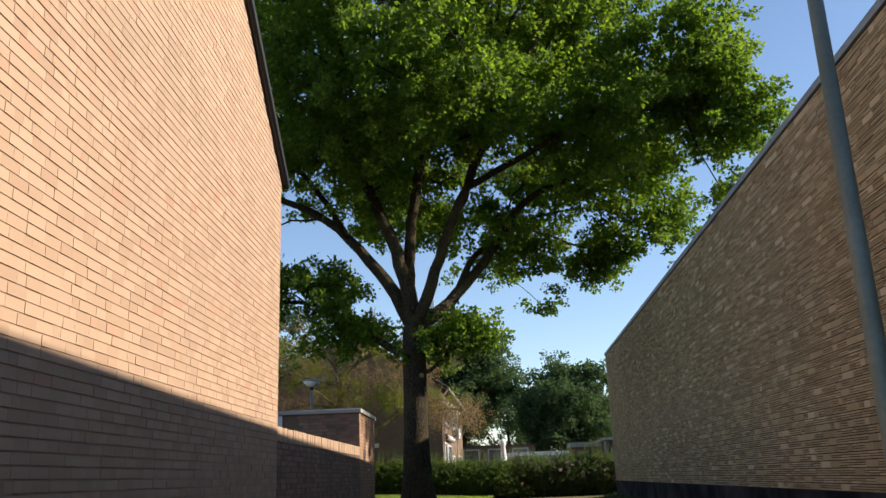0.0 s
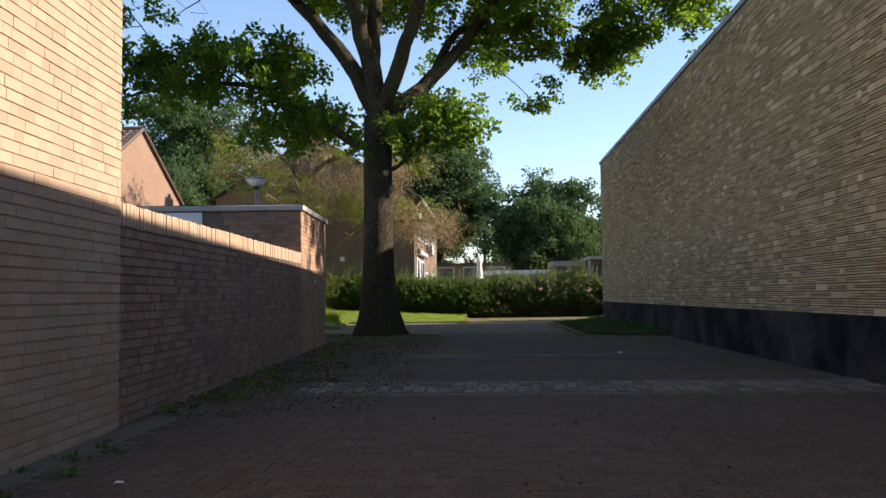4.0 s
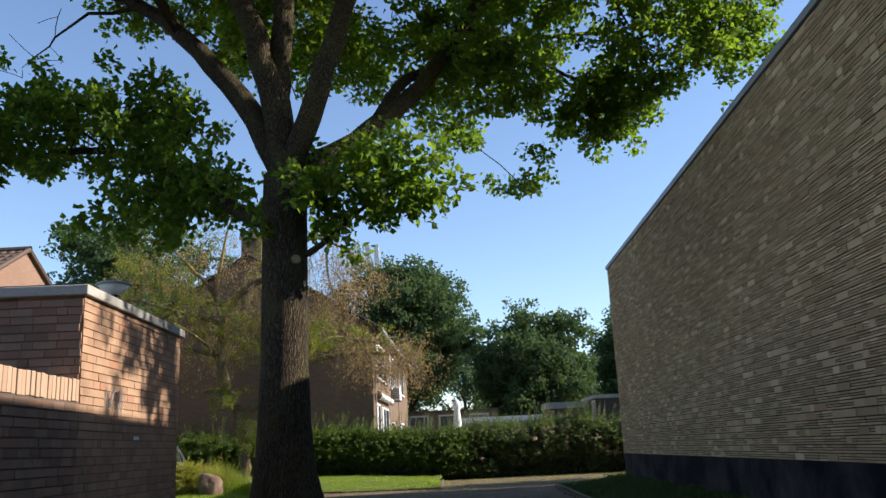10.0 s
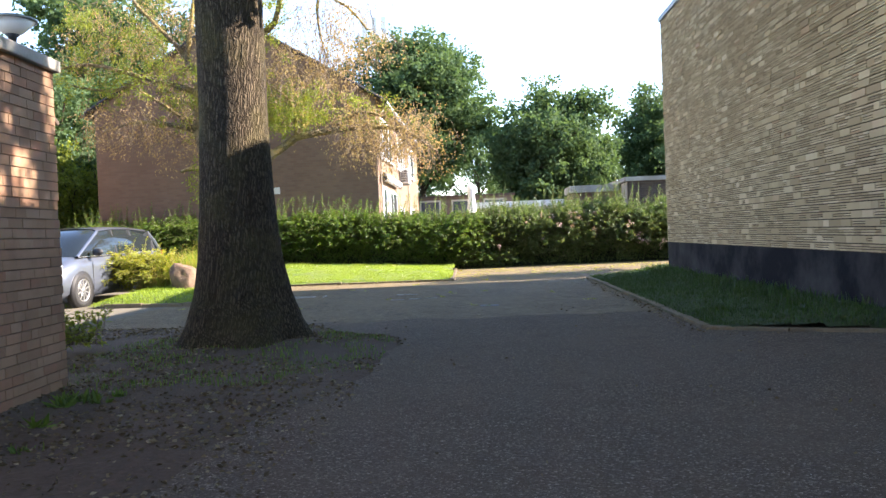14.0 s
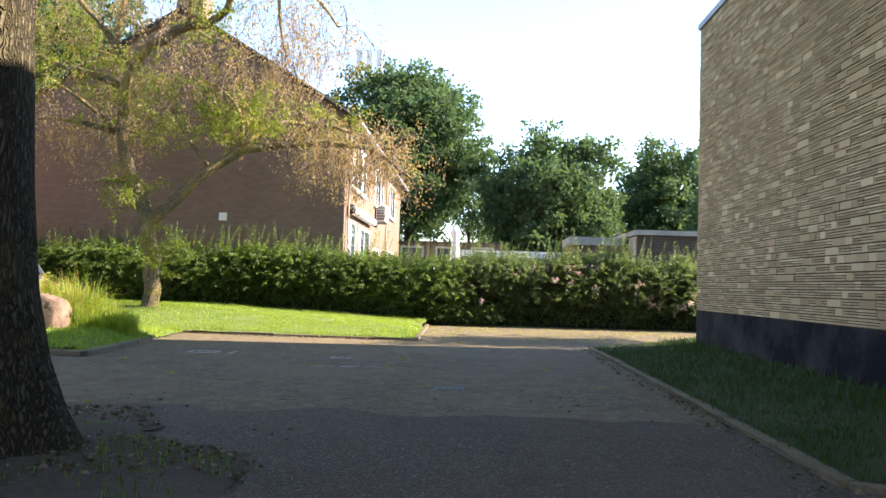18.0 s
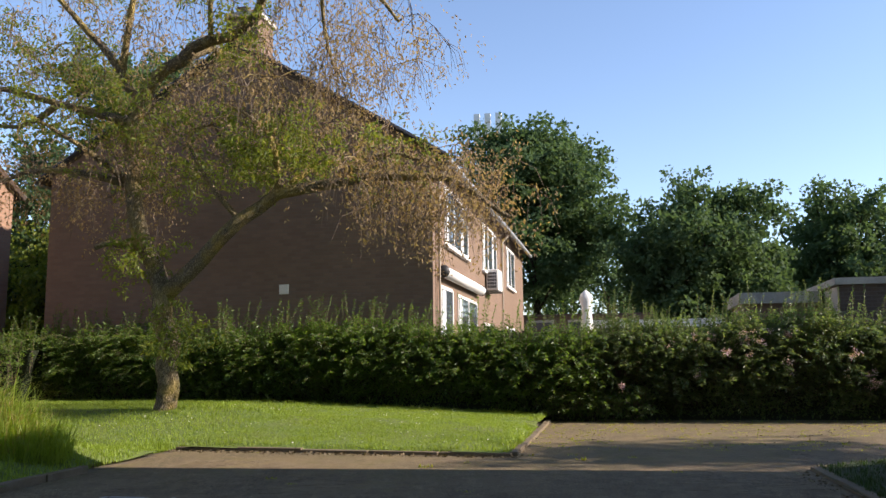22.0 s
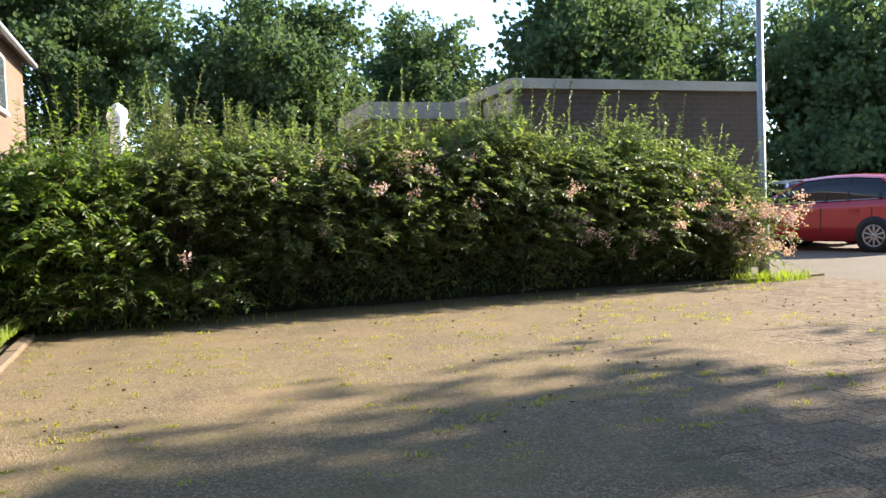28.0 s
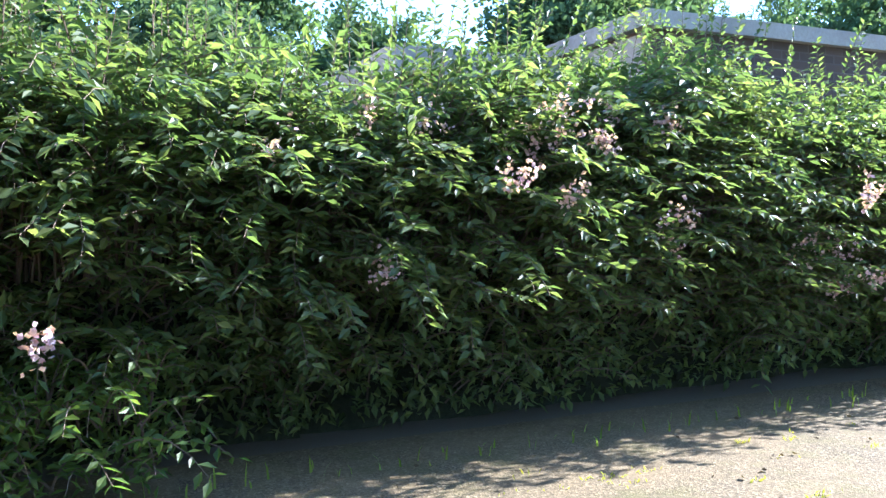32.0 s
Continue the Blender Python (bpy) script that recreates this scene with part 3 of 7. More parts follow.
def lumpy(name, inside, x0, x1, y0, y1, step, height, mat, label, category, seed=0):
    """A bumpy patch of earth or grass over the cells for which inside() holds."""
    nx, ny = int((x1 - x0) / step) + 1, int((y1 - y0) / step) + 1
    gx, gy = np.meshgrid(x0 + np.arange(nx) * step, y0 + np.arange(ny) * step)
    z = np.array([[height(x, y) + 0.02 * noise.noise((x * 1.7, y * 1.7, seed)) for x, y in zip(a, b)] for a, b in zip(gx, gy)])
    V = np.stack([gx, gy, z], -1).reshape(-1, 3)
    k = (np.arange(ny - 1)[:, None] * nx + np.arange(nx - 1)[None, :]).ravel()
    F = np.stack([k, k + 1, k + 1 + nx, k + nx], -1)
    mid = V[F].mean(1)
    F = F[np.array([inside(x, y) for x, y, _ in mid])]
    ob = part(name, mesh_of(name, V, F, True), mat, kind="structure")
    return tagged(ob, label, category)


def in_poly(poly):
    def test(x, y):
        c = False
        for (xa, ya), (xb, yb) in zip(poly, poly[1:] + poly[:1]):
            if (ya > y) != (yb > y) and x < (xb - xa) * (y - ya) / (yb - ya) + xa:
                c = not c
        return c
    return test


LAWN = [(-1.0, 36.75), (-1.12, 43.3), (-16.0, 43.4), (-16.0, 38.5), (-7.9, 37.0), (-7.9, 32.0), (-5.05, 31.65), (-5.35, 34.6), (-5.6, 36.95)]
STRIP = [(2.27, 35.85), (2.27, 25.66), (3.0, 25.24), (4.24, 24.75), (4.22, 36.0), (9.0, 36.0), (9.0, 40.5), (4.7, 37.6), (3.9, 36.75), (3.1, 36.22)]
BED = [(-1.05, 23.2), (-1.0, 25.75), (-2.0, 26.2), (-2.4, 27.6), (-6.2, 28.0), (-6.2, 24.0), (-3.9, 23.9), (-3.78, 19.5), (-3.35, 12.0), (-2.3, 12.0), (-2.0, 15.0), (-1.7, 19.4), (-1.5, 22.0)]


def lawn_height(x, y):
    back = min(max((y - 36.4) / 3.2, 0.0), 1.0)
    left = min(max((-x - 1.0) / 6.0, 0.0), 1.0)
    mound = min(max((36.6 - y) / 1.5, 0.0), 1.0) * (0.05 + 0.26 * max(0.0, 1.0 - math.hypot(x + 7.0, y - 34.4) / 3.2))
    h = 0.035 + back * (0.10 + 0.27 * left) + mound
    return min(h, 0.03 + 0.35 * edge_distance(LAWN, x, y)) if y < 41 else h


def strip_height(x, y):
    return min(0.03 + 0.13 * min(max((x - 2.4) / 1.8, 0.0), 1.0), 0.028 + 0.3 * max(0.0, y - 24.9))


def edge_distance(poly, x, y):
    best = 99.0
    for (xa, ya), (xb, yb) in zip(poly, poly[1:] + poly[:1]):
        dx, dy = xb - xa, yb - ya
        f = min(max(((x - xa) * dx + (y - ya) * dy) / (dx * dx + dy * dy), 0.0), 1.0)
        best = min(best, math.hypot(x - xa - f * dx, y - ya - f * dy))
    return best


def bed_height(x, y):
    d = math.hypot(x + 2.9, y - 25.5)
    rim = min(0.016, -0.022 + 0.13 * edge_distance(BED, x, y))
    return rim + 0.012 * noise.noise((x * 3.1, y * 3.1, 9)) + 0.14 * max(0.0, 1 - d / 1.9)


lumpy("lawn", in_poly(LAWN), -16, -1, 31.9, 43.2, 0.16, lawn_height, meadow, "sunlit lawn in front of the hedge", "lawn", 1)
lumpy("grass_strip", in_poly(STRIP), 2.2, 9.05, 24.6, 40.6, 0.14, strip_height, shade_toned_meadow, "shaded grass strip along the pale brick wall", "lawn", 2)
lumpy("soil_bed", in_poly(BED), -6.3, -1.05, 11.9, 28.7, 0.12, bed_height, soil, "bare earth round the oak and along the wall", "flower bed", 3)


def kerb_run(pts, name, height=0.06, width=0.1, piece=1.0, label="worn grey concrete edging blocks beside the grass"):
    t = thing(name, label, "kerb", (*pts[0], 0), kind="structure")
    rng = np.random.default_rng(len(pts) * 7 + int(abs(pts[0][0]) * 10))
    for (xa, ya), (xb, yb) in zip(pts, pts[1:]):
        a, b = Vector((xa, ya, 0)), Vector((xb, yb, 0))
        n = max(1, round((b - a).length / piece))
        for k in range(n):
            p, q = a.lerp(b, k / n), a.lerp(b, (k + 1) / n)
            d = q - p
            m = Matrix.Translation(p + Vector((0, 0, rng.uniform(-0.012, 0.008)))) @ Matrix.Rotation(math.atan2(d.y, d.x) + rng.uniform(-0.02, 0.02), 4, "Z") @ Matrix.Rotation(rng.uniform(-0.05, 0.05), 4, "X")
            bm = bmesh.new()
            box(bm, 0.005, d.length - 0.008, -width / 2, width / 2, -0.12, height, 0.008, m)
            part("edging_block", bm, kerb_stone, t)


kerb_run([(-7.6, 31.97), (-5.05, 31.62), (-5.2, 33.1), (-5.35, 34.6)], "kerb_island", 0.075)
kerb_run([(-5.6, 36.95), (-1.0, 36.72)], "kerb_lawn_front", 0.05)
kerb_run([(-0.99, 36.75), (-1.1, 43.0)], "kerb_lawn_side", 0.05)
kerb_run([(4.17, 24.72), (3.0, 25.19), (2.25, 25.62), (2.28, 29.0), (2.26, 35.83), (3.1, 36.3)], "kerb_strip", 0.045)
kerb_run([(5.2, 43.22), (7.6, 43.3), (8.5, 43.45)], "kerb_hedge", 0.03)


# ---- long pale wall on the east side ----
rng = np.random.default_rng(5)
east = thing("apartment_building", "long pale brick building with combed bricks and a black plinth", "building", (4.3, 15, 0))
Y0, Y1, PLINTH, EAVE = -9.0, 35.86, 0.76, 5.88
a, b = Vector((right_x(Y0), Y0, 0)), Vector((right_x(Y1), Y1, 0))
along = (b - a).normalized()
out = Vector((-along.y, along.x, 0))


def prism(name, pts, z0, z1, mat, parent, label="", kind=""):
    bm = bmesh.new()
    f = bm.faces.new([bm.verts.new((x, y, z0)) for x, y in pts])
    bm.normal_update()
    if f.normal.z > 0:
        f.normal_flip()
    g = bmesh.ops.extrude_face_region(bm, geom=[f])
    bmesh.ops.translate(bm, verts=[v for v in g["geom"] if isinstance(v, bmesh.types.BMVert)], vec=(0, 0, z1 - z0))
    bmesh.ops.recalc_face_normals(bm, faces=bm.faces)
    return part(name, bm, mat, parent, label, kind)


e_wall = prism("wall", [(a.x, a.y), (b.x, b.y), (13.0, Y1), (13.0, Y0)], PLINTH, EAVE, groove_dark, east, "pale yellow combed brick wall")
prism("plinth", [(a.x - 0.012, a.y), (b.x - 0.012, b.y + 0.012), (13.0, Y1 + 0.012), (13.0, Y0)], -0.1, PLINTH, bitumen, east, "black bitumen plinth with worn grey patches")
prism("roof_trim", [(a.x - 0.05, a.y), (b.x - 0.05, b.y + 0.05), (13.0, Y1 + 0.05), (13.0, Y0)], EAVE, EAVE + 0.10, zinc, east, "thin grey metal roof edge")
prism("roof", [(a.x + 0.3, a.y), (b.x + 0.3, b.y - 0.3), (12.7, Y1 - 0.3), (12.7, Y0)], EAVE + 0.10, EAVE + 0.16, dark_metal, east)
E_BASIS = wall_basis(a, along, out)
E_ROWS = lay_bricks(rng, (b - a).length, PLINTH + 0.01, lambda u: EAVE, 0.098, (0.27, 0.27, 0.34, 0.17, 0.13), 0.014, 0.007)
E_ROWS = E_ROWS[E_ROWS[:, 0] > 11]

# ---- house on the west side of the passage ----
west = thing("house", "orange brick house gable at the start of the passage", "house", (left_x(7), 7, 0))
W0, W1, RIDGE_Y = 2.5, 11.62, 7.06
wa, wb = Vector((left_x(W0), W0, 0)), Vector((left_x(W1), W1, 0))
w_along = (wb - wa).normalized()
w_out = Vector((w_along.y, -w_along.x, 0))
w_len = (wb - wa).length


def gable_top(u):
    y = W0 + u * w_along.y
    return 5.45 + 0.735 * (W1 - RIDGE_Y - abs(y - RIDGE_Y))


bm = bmesh.new()
prof = [(0, -0.1), (w_len, -0.1), (w_len, gable_top(w_len)), (w_len / 2, gable_top(w_len / 2)), (0, gable_top(0))]
f = bm.faces.new([bm.verts.new(wa + w_along * u + Vector((0, 0, z))) for u, z in prof])
g = bmesh.ops.extrude_face_region(bm, geom=[f])
bmesh.ops.translate(bm, verts=[v for v in g["geom"] if isinstance(v, bmesh.types.BMVert)], vec=w_out * -10)
bmesh.ops.recalc_face_normals(bm, faces=bm.faces)
w_wall = part("wall", bm, mortar_light, west, "sunlit orange brick gable wall")
W_BASIS = wall_basis(wa, w_along, w_out)
W_ROWS = lay_bricks(rng, w_len, 0.0, gable_top, 0.08, (0.215, 0.215, 0.215, 0.10, 0.16), 0.012, 0.0025)


def roof_slab(name, p, q, r, thick, mat, parent, label=""):
    """A sloping slab from the eave line p to q up to the ridge point r over p."""
    p, q, r = Vector(p), Vector(q), Vector(r)
    n = (q - p).cross(r - p).normalized()
    if n.z < 0:
        n = -n
    bm = bmesh.new()
    f = bm.faces.new([bm.verts.new(v) for v in (p, q, q + r - p, r)])
    g = bmesh.ops.extrude_face_region(bm, geom=[f])
    bmesh.ops.translate(bm, verts=[v for v in g["geom"] if isinstance(v, bmesh.types.BMVert)], vec=n * thick)
    bmesh.ops.recalc_face_normals(bm, faces=bm.faces)
    return part(name, bm, mat, parent, label)


for s, ye in ((1, W1 + 0.12), (-1, W0 - 0.12)):
    e = Vector((left_x(ye) + 0.06, ye, 5.45 - 0.09 + 0.02))
    rdg = Vector((left_x(RIDGE_Y) + 0.06, RIDGE_Y, gable_top(w_len / 2) + 0.02))
    roof_slab("roof", e, e - w_out * 10, rdg, 0.10, tile_roof, west, "brown tiled roof with a dark verge")
    V, F = tubes([([e + Vector((0, 0, 0.03)), rdg + Vector((0, 0, 0.03))], [0.055, 0.055])], 8)
    part("verge", mesh_of("verge", V, F), dark_metal, west)

# ---- garden wall ----
G0, G1, GTOP = 11.62, 20.2, 1.90
ga, gb = Vector((left_x(G0) - 0.05, G0, 0)), Vector((left_x(G1), G1, 0))
g_along = (gb - ga).normalized()
g_out = Vector((g_along.y, -g_along.x, 0))
g_len = (gb - ga).length
garden = thing("garden_wall", "weathered brown brick garden wall with upright coping bricks", "wall", ga)
bm = bmesh.new()
m = wall_basis(ga, g_along, g_out)
box(bm, 0, g_len, -0.1, GTOP - 0.21, -0.21, 0, 0, m)
g_wall = part("wall", bm, mortar_dark, garden)
G_ROWS = lay_bricks(rng, g_len, 0.0, lambda u: GTOP - 0.215, 0.08, (0.215, 0.215, 0.10, 0.16), 0.011, 0.0025)
n = int(g_len / 0.078)
cop = thing("wall_coping", "row of upright bricks along the top of the garden wall", "coping", ga + Vector((0, 0, GTOP - 0.21)), kind="structure")
cop_me = None
for k in range(n):
    if cop_me is None:
        bm = bmesh.new()
        box(bm, 0, 0.066, 0, 0.205, -0.215, 0.012, 0.006)
        cop_me = bpy.data.meshes.new("coping_brick")
        bm.to_mesh(cop_me)
        bm.free()
        cop_me.materials.append(orange_brick)
    ob = new("coping_brick", cop_me)
    ob.parent = cop
    ob.matrix_parent_inverse = Matrix.Translation(-BASE[cop.name])
    ob.matrix_basis = m @ Matrix.Translation((k * 0.078, GTOP - 0.21 + rng.uniform(-0.006, 0.006), rng.uniform(-0.006, 0.006))) @ Matrix.Rotation(rng.uniform(-0.02, 0.02), 4, "Z")

# ---- brick shed ----
S0, S1, STOP = 20.2, 23.3, 2.70
shed = thing("shed", "flat-roofed brick shed with a grey roof edge", "shed", (left_x(21.7), 21.7, 0))
sa, sb = Vector((left_x(S0), S0, 0)), Vector((left_x(S1), S1, 0))
s_along = (sb - sa).normalized()
s_out = Vector((s_along.y, -s_along.x, 0))
S_BASIS = wall_basis(sa, s_along, s_out)
bm = bmesh.new()
box(bm, 0, (sb - sa).length, -0.1, STOP, -3.4, 0, 0, S_BASIS)
s_wall = part("wall", bm, mortar_mid, shed)
bm = bmesh.new()
box(bm, -0.06, (sb - sa).length + 0.06, STOP, STOP + 0.10, -3.46, 0.06, 0.01, S_BASIS)
part("roof_edge", bm, concrete_edge, shed, "pale grey roof edging")
bm = bmesh.new()
box(bm, 0.0, (sb - sa).length, STOP + 0.10, STOP + 0.12, -3.4, -0.0, 0, S_BASIS)
part("roof", bm, dark_metal, shed)
bm = bmesh.new()
box(bm, -0.03, 0.0, 1.2, STOP - 0.02, -3.3, -1.85, 0.004, S_BASIS)
part("white_panel", bm, white_paint, shed, "white boarded panel")
vent = thing("wall_vent", "small pale perforated vent tiles in the shed wall", "vent", (-3.4, 21.7, 1.38))
for k in range(3):
    bm = bmesh.new()
    box(bm, 1.46 + k * 0.055, 1.50 + k * 0.055, 1.36, 1.40, 0.02, 0.03, 0.002, S_BASIS)
    part("vent_tile", bm, white_paint, vent)
graf = thing("graffiti", "faint white scrawled marks on the sunlit shed wall", "graffiti", (-3.3, 21.1, 1.8))
for k in range(13):
    u0, v0 = 0.58 + k * 0.042 + rng.uniform(-0.02, 0.02), 1.60 + rng.uniform(-0.05, 0.10)
    tall, slant, swing = rng.uniform(0.14, 0.28), rng.uniform(-0.05, 0.09), rng.uniform(0.015, 0.05)
    pts = [S_BASIS @ Vector((u0 + slant * q + swing * math.sin(7 * q + k), v0 + tall * q + 0.02 * math.sin(9 * q), 0.0185)) for q in np.linspace(0, 1, 12)]
    V, F = tubes([(pts, [0.0035] * 12)], 4)
    part("paint_stroke", mesh_of("paint_stroke", V, F), plain("chalk_white", (0.50, 0.46, 0.41), 0.9) if k == 0 else bpy.data.materials["chalk_white"], graf)
S_ROWS = lay_bricks(rng, (sb - sa).length, 0.0, lambda u: STOP, 0.08, (0.215, 0.215, 0.10, 0.16), 0.009, 0.0025)
SN_BASIS = wall_basis(sa - s_out * 3.4, s_out, -s_along)
SN_ROWS = lay_bricks(rng, 3.4, GTOP - 0.5, lambda u: STOP, 0.08, (0.215, 0.215, 0.10), 0.011)
SN_ROWS = SN_ROWS[SN_ROWS[:, 0] > 1.9]
low = thing("garage", "low white rendered garage wall behind the garden wall", "garage", (-9.0, 22, 0))
box_part("wall", -12.5, -7.2, 21.5, 26, 0, 2.45, white_paint, low)
box_part("roof_edge", -12.6, -7.1, 21.4, 26.1, 2.45, 2.58, concrete_edge, low)


# ---- far houses ----
def window(parent, x, y0, y1, z0, z1, lights=2, sill=True):
    """A white window in a wall that faces east at x."""
    w = box_part("window", x - 0.05, x + 0.03, y0, y1, z0, z1, white_paint, parent, "white framed window")
    n = lights
    for k in range(n):
        ya, yb = y0 + 0.07 + k * (y1 - y0 - 0.07) / n, y0 + (k + 1) * (y1 - y0 - 0.07) / n
        box_part("pane", x + 0.031, x + 0.036, ya, yb, z0 + 0.08, z1 - 0.08, window_glass, w)
        if k % 2 == 0:
            box_part("blind", x + 0.037, x + 0.040, ya + 0.02, ya + (yb - ya) * 0.35, z0 + 0.1, z1 - 0.1, curtain, w)
        box_part("rail", x + 0.03, x + 0.05, yb, yb + 0.07, z0 + 0.03, z1 - 0.03, white_paint, w)
    if sill:
        box_part("sill", x - 0.02, x + 0.10, y0 - 0.06, y1 + 0.06, z0 - 0.07, z0 - 0.003, white_paint, w)
    return w


h1 = thing("house", "brown brick house with dark gable and sunlit front behind hedge", "house", (-8.5, 52, 0))
HX0, HX1, HY0, HY1, HE, HR = -13.25, -3.62, 43.98, 61.0, 5.82, 8.72
RX = (HX0 + HX1) / 2


def gabled(name, x0, x1, y0, y1, eave, ridge, axis, mat, parent, label=""):
    bm = bmesh.new()
    if axis == "y":
        pts = [(x0, y0, -0.1), (x1, y0, -0.1), (x1, y0, eave), ((x0 + x1) / 2, y0, ridge), (x0, y0, eave)]
        vec = (0, y1 - y0, 0)
    else:
        pts = [(x1, y0, -0.1), (x1, y1, -0.1), (x1, y1, eave), (x1, (y0 + y1) / 2, ridge), (x1, y0, eave)]
        vec = (x0 - x1, 0, 0)
    f = bm.faces.new([bm.verts.new(p) for p in pts])
    g = bmesh.ops.extrude_face_region(bm, geom=[f])
    bmesh.ops.translate(bm, verts=[v for v in g["geom"] if isinstance(v, bmesh.types.BMVert)], vec=vec)
    bmesh.ops.recalc_face_normals(bm, faces=bm.faces)
    return part(name, bm, mat, parent, label)


def tile_rows(parent, eave_p, eave_q, ridge_p, mat, cols, rows):
    """Pantiles over a slope, joined: a wavy row for each course."""
    p, q, r = Vector(eave_p), Vector(eave_q), Vector(ridge_p)
    n = (q - p).cross(r - p).normalized()
    if n.z < 0:
        n = -n
    V, F, base = [], [], 0
    per = 6
    u = np.linspace(0, 1, cols * per + 1)
    wave = 0.028 * np.sin(u * cols * 2 * np.pi)
    pa, qa, ra, na = (np.array(v) for v in (p, q, r, n))
    for k in range(rows):
        for s, lift in ((k / rows, 0.05), ((k + 1.02) / rows, 0.012)):
            V.append(pa + (qa - pa) * u[:, None] + (ra - pa) * s + na * (lift + wave)[:, None])
        i = np.arange(len(u) - 1) + base
        F.append(np.stack([i, i + 1, i + 1 + len(u), i + len(u)], -1))
        base += 2 * len(u)
    part("roof_tiles", mesh_of("roof_tiles", np.concatenate(V), np.concatenate(F)), mat, parent, kind="stuff")


gabled("wall", HX0, HX1, HY0, HY1, HE, HR, "y", far_brown, h1, "brown brick walls")
box_part("front_wall", HX1 - 0.02, HX1 + 0.012, HY0 + 0.25, HY1 - 0.002, 0, HE - 0.05, sunlit_front_brick, h1, "brick front with its sunlit tone put into the colour")
for x0, s in ((HX1, 1), (HX0, -1)):
    ez = HE - 0.18
    roof_slab("roof", (x0 + s * 0.3, HY0 - 0.06, ez), (x0 + s * 0.3, HY1 + 0.06, ez), (RX, HY0 - 0.06, HR), 0.09, tile_roof, h1, "brown tiled roof")
    tile_rows(h1, (x0 + s * 0.33, HY0 - 0.05, ez + 0.08), (x0 + s * 0.33, HY1 + 0.05, ez + 0.08), (RX, HY0 - 0.05, HR + 0.08), tile_roof, 50, 14)
    V, F = tubes([([(x0 + s * 0.36, HY0 - 0.1, ez + 0.02), (x0 + s * 0.36, HY1 + 0.1, ez + 0.02)], [0.07, 0.07])], 8)
    part("gutter", mesh_of("gutter", V, F, True), zinc, h1, "pale grey gutter")
for yy in (44.35, 54.5):
    V, F = tubes([([(HX1 + 0.36, yy, 5.65), (HX1 + 0.07, yy, 5.3), (HX1 + 0.07, yy, 0.0)], [0.045] * 3)], 8)
    part("downpipe", mesh_of("downpipe", V, F, True), beige_panel, h1, "brownish downpipe")
V, F = tubes([([(HX0 - 0.3, HY0 - 0.08, HE - 0.08), (RX, HY0 - 0.08, HR + 0.14), (HX1 + 0.3, HY0 - 0.08, HE - 0.08)], [0.07] * 3)], 6)
part("verge", mesh_of("verge", V, F), dark_metal, h1, "dark verge tiles")
ch = box_part("chimney", -8.8, -8.0, 44.25, 45.15, 8.2, 9.6, far_brown, h1, "brick chimney with a capped top")
box_part("cap", -8.87, -7.93, 44.18, 45.22, 9.6, 9.72, concrete_edge, ch)
box_part("pot", -8.7, -8.4, 44.5, 44.9, 9.72, 10.0, tile_roof, ch)
for y0, y1, z0, z1, k in ((45.5, 48.4, 3.95, 5.35, 3), (50.9, 53.6, 3.95, 5.4, 3), (56.2, 58.3, 3.95, 5.4, 2), (45.0, 46.3, 1.3, 2.95, 1), (47.0, 49.7, 0.9, 2.9, 2), (51.0, 52.6, 0.2, 2.4, 2), (56.0, 58.2, 1.0, 2.5, 2)):
    window(h1, HX1 + 0.012, y0 - 0.35, y1 - 0.35, z0 - 0.03, z1 - 0.03, k)
aw = thing("awning_box", "white awning cassette over the ground floor window", "awning", (HX1 + 0.1, 47.3, 3.2))
bm = bmesh.new()
lathe(bm, [(0.13, 0), (0.13, 5.2)], 12, Matrix.Translation((HX1 + 0.14, 44.42, 3.2)) @ Matrix.Rotation(-math.pi / 2, 4, "X"))
part("cassette", bm, white_paint, aw)
for yy in (44.41, 49.57):
    bm = bmesh.new()
    lathe(bm, [(0.145, 0), (0.145, 0.05)], 12, Matrix.Translation((HX1 + 0.14, yy, 3.2)) @ Matrix.Rotation(-math.pi / 2, 4, "X"))
    part("end_cap", bm, dark_metal, aw, "dark end cap")
ac = thing("air_conditioner", "white outdoor air conditioner with a dark grille on brackets", "air conditioner", (HX1 + 0.2, 51.4, 3.3))
box_part("casing", HX1 + 0.06, HX1 + 0.42, 51.0, 51.9, 3.35, 3.98, white_paint, ac, bevel=0.02)
box_part("bracket", HX1 + 0.01, HX1 + 0.42, 51.1, 51.16, 3.30, 3.345, zinc, ac)
box_part("bracket", HX1 + 0.01, HX1 + 0.42, 51.75, 51.81, 3.30, 3.345, zinc, ac)
for k in range(5):
    for q in range(5):
        box_part("grille_hole", HX1 + 0.10 + k * 0.055, HX1 + 0.14 + k * 0.055, 50.992, 50.998, 3.42 + q * 0.1, 3.49 + q * 0.1, dark_metal, ac)
gv = thing("gable_vent", "small white louvred vent on the dark gable", "vent", (-7.08, HY0, 2.85))
box_part("plate", -7.19, -6.97, HY0 - 0.03, HY0 - 0.002, 2.74, 2.96, white_paint, gv)
for k in range(4):
    box_part("louvre", -7.17, -6.99, HY0 - 0.045, HY0 - 0.031, 2.76 + k * 0.05, 2.785 + k * 0.05, white_paint, gv)

h2 = thing("house", "orange brick house with a sunlit gable and pantiled roof", "house", (-20, 40, 0))
gabled("wall", -29, -15.6, 36.1, 45.5, 5.85, 8.6, "x", far_orange, h2, "sunlit orange brick gable")
